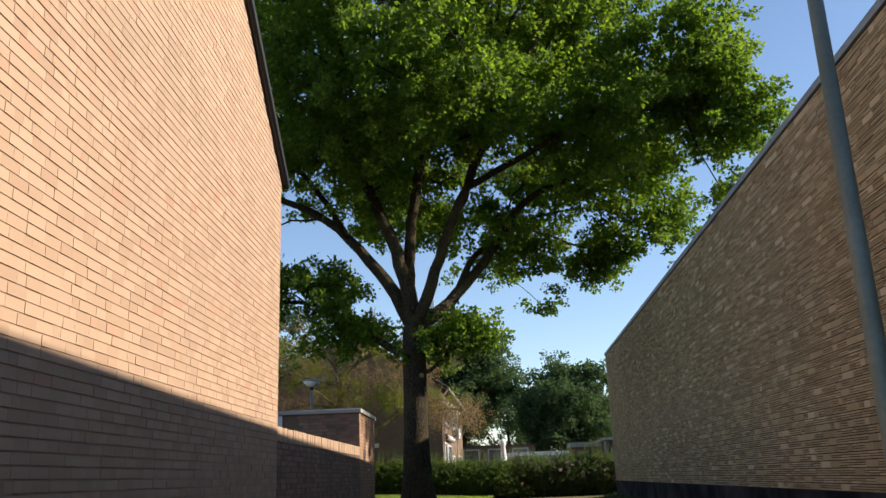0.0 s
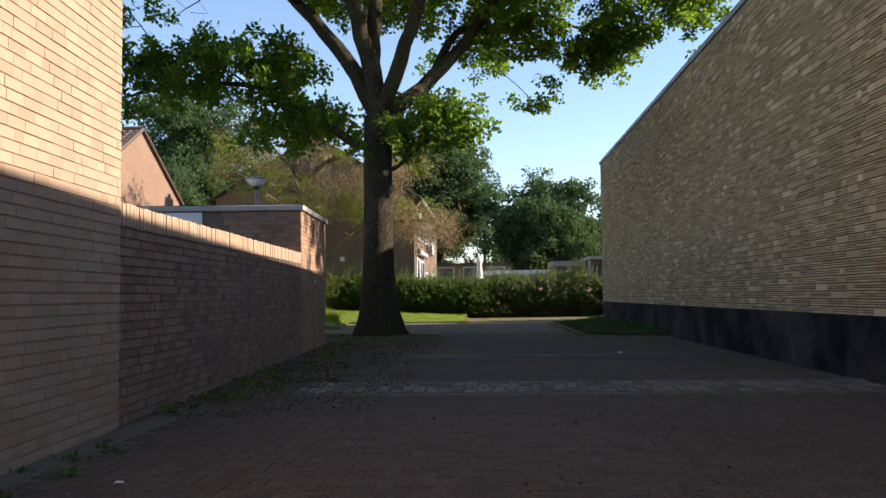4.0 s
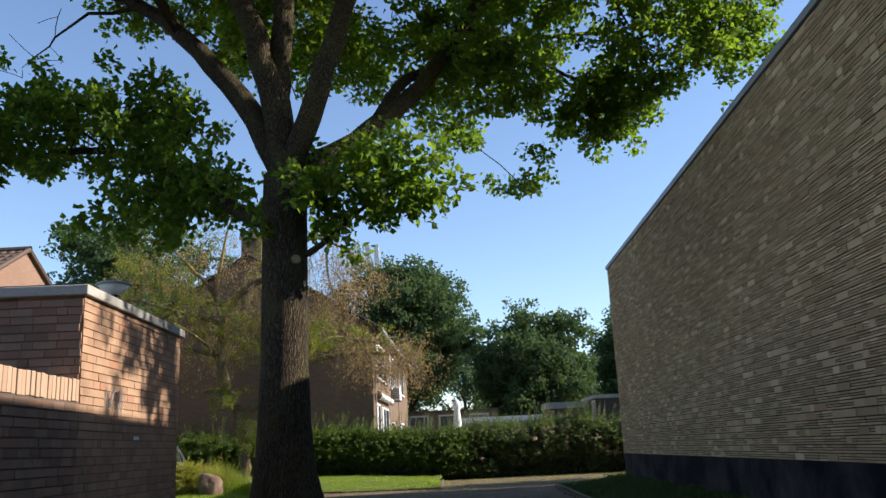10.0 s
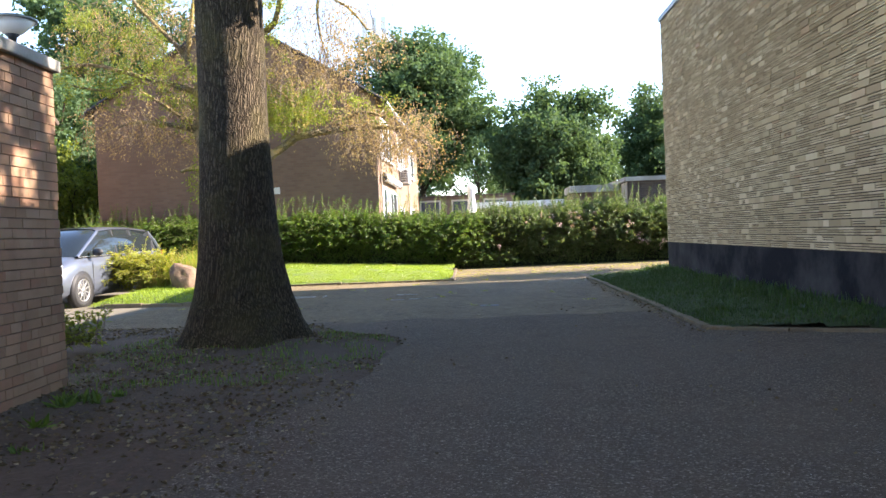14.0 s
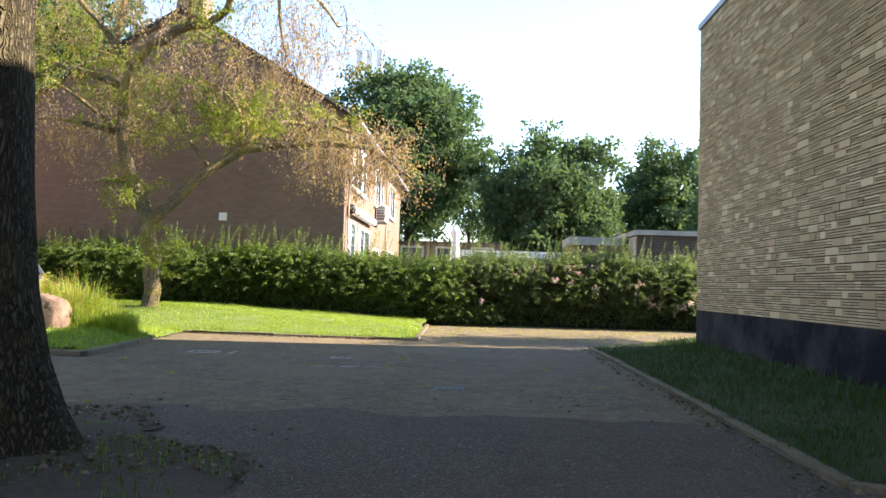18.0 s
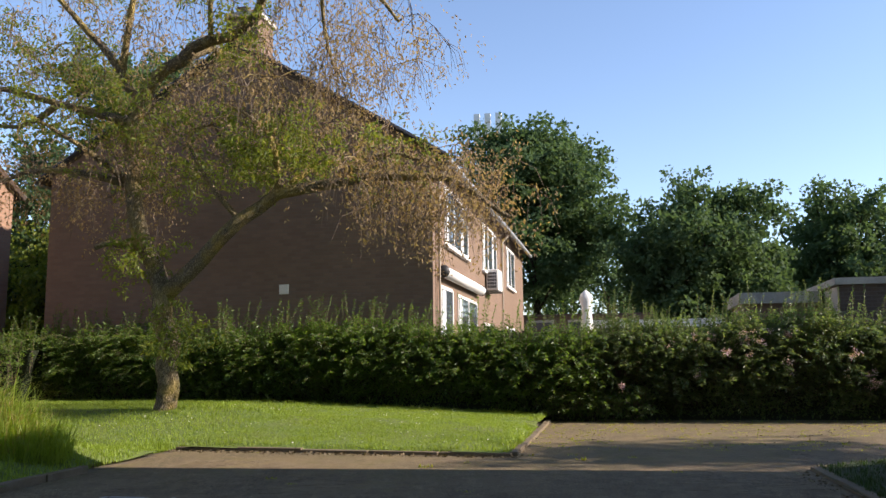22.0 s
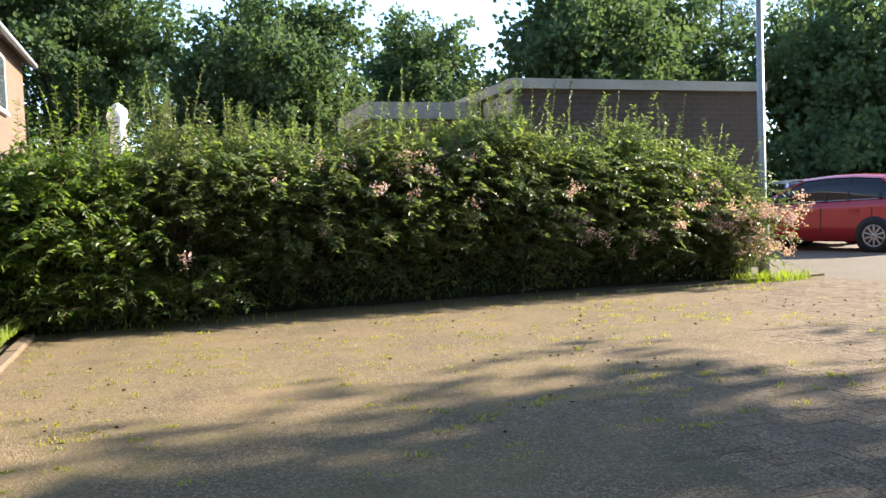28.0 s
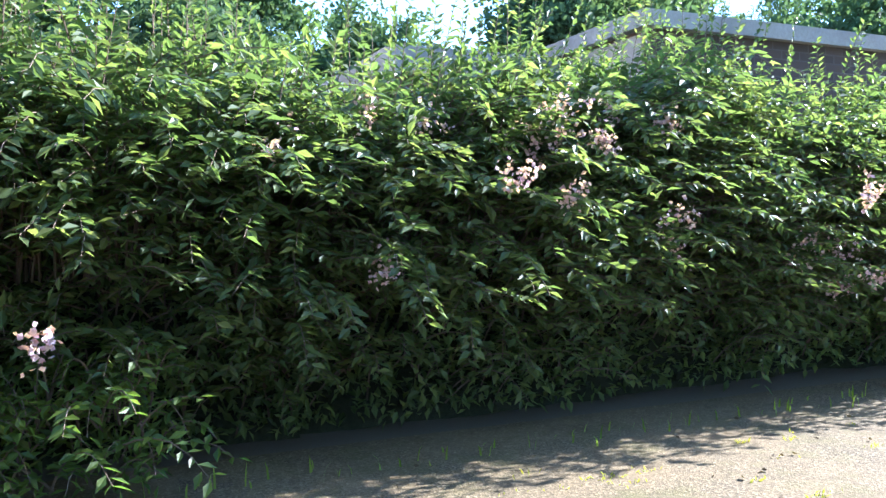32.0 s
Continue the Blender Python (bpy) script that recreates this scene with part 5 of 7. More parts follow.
T.limb([fp, (-6.65, 39.5, 2.95), (-6.05, 39.5, 3.69), (-5.35, 39.6, 4.11), (-4.22, 39.7, 4.27), (-3.16, 39.7, 4.29), (-2.34, 39.7, 4.27), (-1.67, 39.7, 3.81), (-1.35, 39.7, 3.49)], 0.10, 0.02, fork, 0.3)
bough((-8.14, 39.5, 5.77), [(-8.35, 39.3, 6.34), (-8.64, 39.2, 6.98), (-9.21, 39.2, 7.44), (-9.95, 39.1, 8.31), (-10.13, 39.0, 9.12)], 0.06, 0.02)
bough((-8.14, 39.5, 5.6), [(-8.88, 39.4, 5.73), (-10.31, 39.3, 6.13), (-10.98, 39.3, 6.46), (-12.13, 39.3, 6.26)], 0.06, 0.02)
bough((-9.3, 39.4, 5.83), [(-10.57, 39.6, 5.49), (-11.71, 39.6, 5.83)], 0.045, 0.015)
bough((-8.19, 39.5, 4.65), [(-9.13, 39.3, 4.66), (-9.96, 39.1, 4.7), (-10.6, 39.0, 4.4)], 0.05, 0.015)
bough((-10.0, 39.1, 8.3), [(-10.85, 39.0, 8.45), (-11.6, 39.0, 8.17)], 0.035, 0.012)
bough((-8.4, 39.3, 6.4), [(-8.0, 39.1, 7.4), (-7.9, 39.0, 8.4), (-7.4, 39.0, 9.4)], 0.05, 0.015)
bough((-4.22, 39.7, 4.27), [(-3.78, 39.8, 4.71), (-3.25, 39.8, 4.77), (-2.54, 39.8, 4.4)], 0.045, 0.015)
bough((-5.35, 39.6, 4.11), [(-5.2, 39.3, 4.7), (-5.5, 39.2, 5.3), (-6.2, 39.1, 5.6)], 0.04, 0.015)
bough((-4.51, 39.5, 8.1), [(-4.7, 39.6, 7.2), (-4.3, 39.7, 6.0)], 0.035, 0.01)
bough((-6.05, 39.5, 3.69), [(-6.6, 39.3, 4.3), (-6.9, 39.2, 5.0)], 0.04, 0.012)
bough((-7.87, 39.5, 3.24), [(-8.3, 39.3, 3.3), (-8.6, 39.2, 3.2)], 0.05, 0.03)
bough((-6.68, 39.4, 6.96), [(-6.5, 39.1, 7.9), (-6.3, 39.0, 8.9)], 0.035, 0.012)
bough((-8.14, 39.4, 5.6), [(-8.5, 40.4, 6.2), (-9.0, 41.2, 6.6), (-9.6, 41.9, 6.5)], 0.055, 0.015)
bough((-7.18, 39.4, 6.61), [(-7.1, 40.4, 7.2), (-7.3, 41.3, 7.5), (-7.0, 42.0, 7.4)], 0.05, 0.015)
bough((-5.35, 39.6, 4.11), [(-5.1, 40.6, 4.8), (-4.7, 41.4, 5.2), (-4.2, 41.9, 5.1)], 0.045, 0.012)
bough((-8.18, 39.5, 4.3), [(-8.7, 38.6, 5.0), (-9.1, 37.9, 5.3)], 0.045, 0.012)
first = T.near(fp)
green = np.concatenate([
    clusters_in(T.rng, 62, (-9.6, 39.7, 7.6), (2.4, 2.8, 1.4), 0.1, 0.3, 1.0),
    clusters_in(T.rng, 48, (-7.8, 39.7, 5.2), (1.5, 1.8, 0.9), 0.0, 0.3, 2.0),
    clusters_in(T.rng, 46, (-5.5, 39.7, 5.0), (0.9, 1.4, 0.7), 0.0, 0.3, 3.0),
    clusters_in(T.rng, 21, (-10.8, 39.7, 6.2), (1.6, 2.1, 1.0), 0.0, 0.3, 2.0),
    clusters_in(T.rng, 24, (-6.4, 39.9, 7.6), (1.2, 1.6, 0.9), 0.0, 0.3, 2.0),
    clusters_in(T.rng, 12, (-3.6, 40.1, 4.7), (1.2, 1.2, 0.5), 0.0, 0.3, 2.0),
    clusters_in(T.rng, 10, (-7.95, 39.3, 3.0), (0.35, 0.35, 0.4), 0.0, 0.3, 2.0),
    clusters_in(T.rng, 9, (-7.0, 39.2, 1.6), (0.4, 0.35, 0.5), 0.0, 0.3, 2.0),
])
brown = np.concatenate([
    clusters_in(T.rng, 109, (-5.9, 40.2, 5.9), (2.4, 2.6, 1.0), 0.0, 0.3, 5.0),
    clusters_in(T.rng, 80, (-4.2, 40.2, 7.2), (1.5, 2.1, 1.1), 0.0, 0.3, 5.0),
    clusters_in(T.rng, 130, (-3.0, 40.3, 4.2), (1.9, 1.9, 0.8), 0.0, 0.3, 6.0),
    clusters_in(T.rng, 80, (-9.3, 39.8, 5.0), (2.2, 2.4, 1.1), 0.0, 0.3, 6.0),
    clusters_in(T.rng, 70, (-9.8, 39.8, 7.4), (2.6, 2.6, 1.4), 0.0, 0.3, 6.0),
    clusters_in(T.rng, 29, (-7.2, 39.7, 8.2), (1.4, 2.1, 1.2), 0.0, 0.3, 6.0),
])
gt = np.array([T.p[i] for i in T.grow(green, first=first, seg=0.35)])
bt = np.array([T.p[i] for i in T.grow(brown, sag=-0.05, first=first, seg=0.35)])
T.floor = [1.5 * r for r in T.floor]
finish_tree(crab, T, fruit_bark, 0.0055, split=0.05)
V, F = leaf_blobs(T.rng, gt, 95, 0.26, 0.085, 0.5, 0.7, 0.42, tight=0.25)
part("crown", mesh_of("crown", V, F), ash_leaf, crab, "thin yellow-green leaves")
hubs = np.repeat(bt, 5, axis=0) + T.rng.normal(size=(len(bt) * 5, 3)) * np.array([0.26, 0.26, 0.30])
hang = np.repeat(hubs, 9, axis=0) + T.rng.normal(size=(len(hubs) * 9, 3)) * np.array([0.07, 0.07, 0.12]) - np.array([0, 0, 0.2])
V, F = leaves(T.rng, hang, 0.075, 1.2, width=0.42)
part("dry_seed", mesh_of("dry_seed", V, F), seed_leaf, crab, "dry brown hanging seed clusters", kind="stuff")
ends = [([q, q + np.array([dx, dy, -0.25]), q + np.array([1.4 * dx, 1.4 * dy, -0.7])], [0.006, 0.005, 0.003]) for q in bt for dx, dy in T.rng.normal(size=(3, 2)) * 0.2]
V, F = tubes(ends, 3)
part("twig_haze", mesh_of("twig_haze", V, F), twig_brown, crab, "fine hanging brown twigs", kind="stuff")


def broad_tree(seed, x, y, height, spread, mat, label, n=150, per=90, leaf=0.23, bottom=0.3, blob=0.58, name="tree", group=""):
    """A far broadleaved tree."""
    t = thing(name, label, "bush" if name == "bush" else "tree", (x, y, 0), group)
    T = Tree(seed)
    top = T.limb([(x, y, -0.1), (x + 0.1, y, height * 0.3), (x, y + 0.1, height * 0.75)], 0.02 * height, 0.05)
    for k in range(5):
        g = T.near((x, y, height * (0.25 + 0.08 * k)))
        an = k * 2.4 + seed
        T.limb([T.p[g], (x + spread * 0.35 * math.cos(an), y + spread * 0.35 * math.sin(an), height * (0.42 + 0.08 * k)), (x + spread * 0.6 * math.cos(an), y + spread * 0.6 * math.sin(an), height * (0.52 + 0.08 * k))], 0.09, 0.03, g)
    zc = height * (1 + bottom) / 2
    tg = clusters_in(T.rng, int(n * 1.3), (x, y, zc), (spread * 0.93, spread * 0.93, height * (1 - bottom) / 2 * 0.95), 0.30, 0.45, float(seed), None, -0.16)
    tp = np.array([T.p[i] for i in T.grow(tg, first=2, seg=1.2)])
    finish_tree(t, T, oak_bark, 0.02, sides=4)
    V, F = leaf_blobs(T.rng, tp, per, blob, leaf, 0.2, 0.7, 0.8)
    part("crown", mesh_of("crown", V, F), mat, t)
    return t


FAR = "trees behind the houses"
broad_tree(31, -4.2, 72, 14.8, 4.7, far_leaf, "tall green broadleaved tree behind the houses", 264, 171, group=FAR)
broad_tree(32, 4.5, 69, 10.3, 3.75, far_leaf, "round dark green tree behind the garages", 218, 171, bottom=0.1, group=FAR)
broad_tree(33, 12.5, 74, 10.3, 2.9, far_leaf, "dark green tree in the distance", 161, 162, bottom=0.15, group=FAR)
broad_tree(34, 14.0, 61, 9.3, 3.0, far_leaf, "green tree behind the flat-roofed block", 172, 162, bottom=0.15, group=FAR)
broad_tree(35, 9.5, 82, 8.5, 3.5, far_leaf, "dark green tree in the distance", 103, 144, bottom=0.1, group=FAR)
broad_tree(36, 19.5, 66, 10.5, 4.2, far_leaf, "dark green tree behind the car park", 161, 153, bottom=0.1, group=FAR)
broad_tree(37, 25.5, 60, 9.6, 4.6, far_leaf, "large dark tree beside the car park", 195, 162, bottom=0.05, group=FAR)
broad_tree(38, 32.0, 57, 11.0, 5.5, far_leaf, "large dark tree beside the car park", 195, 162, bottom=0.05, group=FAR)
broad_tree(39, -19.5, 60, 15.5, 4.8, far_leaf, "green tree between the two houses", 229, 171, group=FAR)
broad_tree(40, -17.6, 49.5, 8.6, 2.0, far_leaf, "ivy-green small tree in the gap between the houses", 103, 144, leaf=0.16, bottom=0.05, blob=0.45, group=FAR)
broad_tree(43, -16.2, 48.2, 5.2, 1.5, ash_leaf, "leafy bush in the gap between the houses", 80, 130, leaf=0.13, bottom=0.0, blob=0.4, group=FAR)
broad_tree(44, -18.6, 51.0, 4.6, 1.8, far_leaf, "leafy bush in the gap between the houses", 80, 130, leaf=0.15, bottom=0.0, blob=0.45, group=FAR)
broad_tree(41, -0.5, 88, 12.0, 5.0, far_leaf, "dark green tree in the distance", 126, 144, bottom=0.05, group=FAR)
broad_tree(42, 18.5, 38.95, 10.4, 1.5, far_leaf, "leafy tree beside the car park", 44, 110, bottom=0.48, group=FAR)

for k, (x, y) in enumerate(((17.5, 60), (22.0, 56), (26.5, 52.5), (31.0, 49))):
    broad_tree(70 + k, x, y, 3.6, 2.9, far_leaf, "low dark bushes behind the parked cars", 60, 110, bottom=0.0, name="bush", group="bushes behind the car park")


def conifer(seed, x, y, height, spread):
    t = thing("conifer", "tall dark conifer behind the car park", "tree", (x, y, 0), "conifers behind the car park")
    rng = np.random.default_rng(seed)
    T = Tree(seed)
    T.limb([(x, y, -0.1), (x, y, height)], 0.22, 0.02)
    pts = []
    for k in range(150):
        f = rng.random() ** 0.8
        z = height * (0.12 + 0.87 * f)
        r = spread * (1 - f) ** 0.8 * rng.uniform(0.5, 1.1)
        an = rng.uniform(0, 2 * math.pi)
        pts.append((x + r * math.cos(an), y + r * math.sin(an), z - 0.25 * r))
    tp = np.array([T.p[i] for i in T.grow(np.array(pts), seg=0.9)])
    finish_tree(t, T, oak_bark, 0.015, sides=4)
    V, F = leaf_blobs(rng, tp, 110, 0.45, 0.24, 0.6, 0.4, 0.3)
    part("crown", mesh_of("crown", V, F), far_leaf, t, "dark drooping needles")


for k, (x, y, h, s) in enumerate(((26.5, 76, 16, 3.2), (31.0, 75, 17, 3.4), (35.5, 73, 16, 3.4), (40.0, 71, 16, 3.6))):
    conifer(60 + k, x, y, h, s)


# ---- hedge and flowering shrubs ----
def shrub(seed, x, y, wide, deep, height, ground, mat, label, category, shoots=150, leaf=0.075, blossom=0.0, name="hedge_shrub", group="", spiky=0.45, gap=0.030):
    """Upright shoots on top and level sprays along the face, set with leaves in two ranks, round a core painted dark as
    shade.
    """
    rng = np.random.default_rng(seed)
    t = thing(name, label, category, (x, y, ground), group)
    paths, at, head, flowers = [], [], [], []
    f = np.linspace(0, 1, 9)[:, None]
    for k in range(shoots):
        top = rng.random() < 0.42
        bx = x + rng.uniform(-0.5, 0.5) * wide
        lump = 0.16 * height * noise.noise((bx * 0.9, 7.0, 1.0)) + 0.08 * height * noise.noise((bx * 3.1, 2.0, 1.0))
        if top:
            d = rng.uniform(-0.42, 0.40)
            rim = 0.22 * height * max(0.0, -d - 0.1) / 0.32
            tall = height * rng.uniform(0.80, 1.02) + lump - rim
            if rng.random() < 0.34:
                tall += spiky * rng.random() ** 1.8
            p0 = np.array([bx, y + 0.6 * d * deep, ground + 0.42 * height])
            tip = np.array([bx + rng.normal() * 0.13 + 0.05, y + d * deep - 0.07 + rng.normal() * 0.10, ground + tall])
            p1 = np.array([bx * 0.75 + tip[0] * 0.25, p0[1] * 0.8 + tip[1] * 0.2, p0[2] * 0.35 + tip[2] * 0.65])
            sag = 0.05 * rng.random()
            first_leaf = 0.35
        else:
            u = 0.10 + 0.84 * rng.beta(1.7, 1.25)
            face = 0.22 + 0.27 * math.sin(math.pi * (0.15 + 0.75 * u)) + 0.16 * noise.noise((bx * 1.3, u * 2.6, seed * 0.37))
            reach = rng.uniform(0.12, 0.48) if rng.random() < 0.25 and u > 0.3 else 0.0
            z = ground + u * (height + lump) * 0.95
            p0 = np.array([bx, y - 0.10 * deep, z - rng.uniform(0.1, 0.3)])
            tip = np.array([bx + rng.normal() * 0.26, y - deep * face - reach + rng.normal() * 0.05, z + rng.uniform(-0.05, 0.12)])
            p1 = np.array([bx * 0.6 + tip[0] * 0.4, p0[1] * 0.6 + tip[1] * 0.4, max(p0[2], tip[2]) + rng.uniform(0.0, 0.12)])
            sag = rng.uniform(0.02, 0.12)
            first_leaf = 0.2
        p0[2] = max(p0[2], ground + 0.01)
        pts = (1 - f) ** 2 * p0 + 2 * f * (1 - f) * p1 + f * f * tip
        pts[-3:, 2] -= sag * np.array([0.1, 0.4, 1.0])
        pts[:, 2] = np.maximum(pts[:, 2], ground)
        paths.append((pts, np.linspace(0.006, 0.0014, 9)))
        n = max(6, int(np.linalg.norm(tip - p0) * (1 - first_leaf) / gap * 1.25))
        s = np.clip(np.linspace(first_leaf, 1.0, n) + rng.uniform(-0.01, 0.01, n), 0, 0.999)
        i = np.clip((s * 8).astype(int), 0, 7)
        d = pts[i + 1] - pts[i]
        q = pts[i] + d * (s * 8 - i)[:, None]
        d = d / (np.linalg.norm(d, axis=1)[:, None] + 1e-9)
        side = np.cross(d, np.array([0, 0, 1.0]) + rng.normal(size=3) * 0.3)
        side = side / (np.linalg.norm(side, axis=1)[:, None] + 1e-9) * np.where(np.arange(n) % 2 == 0, 1.0, -1.0)[:, None]
        at.append(q + rng.normal(size=(n, 3)) * 0.005)
        head.append(d * 0.75 + side)
        if blossom and not top and 0.25 < (tip[2] - ground) / height < 0.8 and rng.random() < blossom * 1.9:
            m = rng.integers(4, 8)
            flowers.append(tip + rng.normal(size=(m, 3)) * np.array([0.05, 0.035, 0.04]) + np.array([0, -0.03, 0.0]))
    V, F = tubes(paths, 4)
    part("stemwork", mesh_of("stemwork", V, F), twig_brown, t, kind="stuff")
    at, head = np.concatenate(at), np.concatenate(head)
    m = shoots * 6
    fz = rng.uniform(0.03, 0.86, m)
    fill = np.stack([x + rng.uniform(-0.52, 0.52, m) * wide, y + deep * (rng.uniform(-0.27, 0.0, m) + 0.45 * np.maximum(0, fz - 0.5)), ground + height * fz], -1)
    at, head = np.concatenate([at, fill]), np.concatenate([head, rng.normal(size=fill.shape)])
    V, F = leaves(rng, at, leaf * 1.15 * np.where(at[:, 2] > ground + height * 1.0, 0.75, 1.0), 0.22, heading=head, width=0.45, spread=0.2, level=2.2)
    part("foliage", mesh_of("foliage", V, F), mat, t)
    if flowers:
        c = np.concatenate(flowers)
        k = 13
        pt = np.repeat(c, k, axis=0) + rng.normal(size=(len(c) * k, 3)) * 0.026
        V, F = leaves(rng, pt, 0.024, 0.1, width=1.1)
        part("blossom", mesh_of("blossom", V, F), blossom_pink, t, "small pale pink flowers")
    if height < 0.9:
        return t
    # dark sheet that paints in the shade deep inside the shrub
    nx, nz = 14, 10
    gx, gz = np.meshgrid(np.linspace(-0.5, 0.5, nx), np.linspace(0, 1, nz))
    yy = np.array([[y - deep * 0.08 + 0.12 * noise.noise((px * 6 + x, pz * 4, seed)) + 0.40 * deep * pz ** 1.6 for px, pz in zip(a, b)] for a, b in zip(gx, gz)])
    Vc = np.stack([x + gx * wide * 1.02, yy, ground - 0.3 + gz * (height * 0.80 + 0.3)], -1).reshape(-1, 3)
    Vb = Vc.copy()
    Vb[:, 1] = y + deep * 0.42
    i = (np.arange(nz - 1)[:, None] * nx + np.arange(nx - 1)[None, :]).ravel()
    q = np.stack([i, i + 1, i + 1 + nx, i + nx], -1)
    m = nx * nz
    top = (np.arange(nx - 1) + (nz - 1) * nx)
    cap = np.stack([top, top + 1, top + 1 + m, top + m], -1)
    part("inside", mesh_of("inside", np.concatenate([Vc, Vb]), np.concatenate([q, q[:, ::-1] + m, cap])), inner_shade, t, "near-black sheet painted as the shade inside")
    return t


HG, SG = "clipped hedge along the lawn", "flowering shrubs along the parking ground"
for k in range(7):
    x = -12.6 + k * 1.9
    g = 0.30 if x < -2.5 else 0.10
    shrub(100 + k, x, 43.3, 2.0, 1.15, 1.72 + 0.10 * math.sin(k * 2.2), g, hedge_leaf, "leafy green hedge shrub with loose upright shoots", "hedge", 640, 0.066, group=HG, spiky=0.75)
for k in range(5):
    x = 0.6 + k * 1.49
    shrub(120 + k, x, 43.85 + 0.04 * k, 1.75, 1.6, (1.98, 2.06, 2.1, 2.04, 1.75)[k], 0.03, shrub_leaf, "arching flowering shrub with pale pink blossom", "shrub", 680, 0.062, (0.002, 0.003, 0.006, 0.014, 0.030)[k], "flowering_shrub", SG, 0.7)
shrub(126, 7.15, 43.75, 0.75, 1.1, 1.2, 0.03, shrub_leaf, "low flowering shrub end full of pink blossom", "shrub", 200, 0.055, 0.15, "flowering_shrub", SG, 0.3)


shrub(128, -0.2, 43.3, 1.9, 0.9, 0.62, 0.02, hedge_leaf, "low leafy undergrowth at the foot of the shrubs", "shrub", 200, 0.055, 0, "undergrowth", "", 0.1)
shrub(129, -4.7, 15.2, 1.0, 0.9, 2.05, 0.0, lime_leaf, "bright garden shrub showing over the garden wall", "shrub", 160, 0.06, 0, "garden_shrub", "", 0.3)


# ---- grass and litter ----
def blades(name, parent_name, inside, x0, x1, y0, y1, density, length, height, mat, seed, label, width=0.012, parent=None, lean=0.5):
    rng = np.random.default_rng(seed)
    n = int((x1 - x0) * (y1 - y0) * density)
    x, y = rng.uniform(x0, x1, n), rng.uniform(y0, y1, n)
    ok = np.array([inside(a, b) for a, b in zip(x, y)])
    x, y = x[ok], y[ok]
    patch = np.array([0.6 + 0.8 * noise.noise((a * 0.9, b * 0.9, seed)) for a, b in zip(x, y)])
    z = np.array([height(a, b) for a, b in zip(x, y)]) - 0.01
    m = len(x)
    base = np.stack([x, y, z], -1)
    L = length * rng.uniform(0.5, 1.3, m) * np.clip(0.75 + 0.5 * patch, 0.4, 1.5)
    an = rng.uniform(0, 2 * np.pi, m)
    d = np.stack([np.cos(an), np.sin(an), 0 * an], -1)
    s = np.stack([-np.sin(an), np.cos(an), 0 * an], -1) * width * 0.5
    bend = rng.uniform(0.05, lean, m)[:, None]
    mid = base + d * (L[:, None] * bend * 0.35) + np.array([0, 0, 1.0]) * (L * 0.6)[:, None]
    tip = base + d * (L[:, None] * bend) + np.array([0, 0, 1.0]) * (L * (1 - 0.35 * bend[:, 0]))[:, None]
    V = np.stack([base - s, base + s, mid + s * 0.8, mid - s * 0.8, tip], 1).reshape(-1, 3)
    k = np.arange(m)[:, None] * 5
    F = [k + np.array([[0, 1, 2, 3]]), k + np.array([[3, 2, 4]])]
    ob = part(name, mesh_of(name, V, F), mat, parent, kind="stuff")
    return tagged(ob, label, "grass") if parent is None else ob


blades("grass", "", in_poly(LAWN), -5.6, -0.9, 36.2, 43.3, 2700, 0.034, lawn_height, grass_blade, 1, "bright green lawn grass in the sun", 0.007, None, 1.1)
blades("grass", "", in_poly(LAWN), -14, -5.6, 31.4, 43.3, 750, 0.055, lawn_height, grass_blade, 9, "bright green lawn grass round the crooked tree", 0.009)
blades("grass", "", lambda x, y: in_poly(LAWN)(x, y) and (y > 42.3 or edge_distance(LAWN, x, y) < 0.25 or noise.noise((x * 1.6, y * 1.6, 5.0)) > 0.28), -12, -0.9, 31.4, 43.3, 200, 0.085, lawn_height, grass_blade, 31, "longer uncut tufts along the edges of the lawn", 0.010, None, 0.8)
blades("grass", "", in_poly(LAWN), -7.9, -4.8, 31.4, 37.0, 900, 0.06, lawn_height, grass_blade, 32, "bright green grass round the boulder", 0.010)
blades("grass", "", in_poly(STRIP), 2.2, 7.5, 24.7, 40.0, 900, 0.055, strip_height, shade_toned_grass, 2, "grass beside the wall with its shade put into the colour", 0.009)
blades("grass", "", in_poly([(3.4, 25.6), (4.2, 25.4), (4.2, 36.6), (3.6, 36.8)]), 3.4, 4.25, 25.3, 36.9, 200, 0.13, strip_height, shade_toned_grass, 3, "long grass and weeds against the plinth", 0.012)
blades("grass", "", lambda x, y: math.hypot(x + 2.7, y - 24.6) < 1.8 and x < -1.2 and noise.noise((x * 2, y * 2, 4)) > -0.1, -4.8, -1.2, 22.9, 26.6, 420, 0.05, bed_height, hedge_leaf, 4, "thin grass round the foot of the oak", 0.009)
blades("grass", "", lambda x, y: abs(y - 43.05) < 0.12 + 0.1 * noise.noise((x * 3, y, 2)), -1.0, 8.2, 42.8, 43.4, 70, 0.08, lambda x, y: 0.0, grass_blade, 6, "weeds along the foot of the shrubs", 0.011)
island = thing("grass_tussock", "tall dry grass tussock behind the boulder", "grass", (-6.75, 34.4, 0.2))
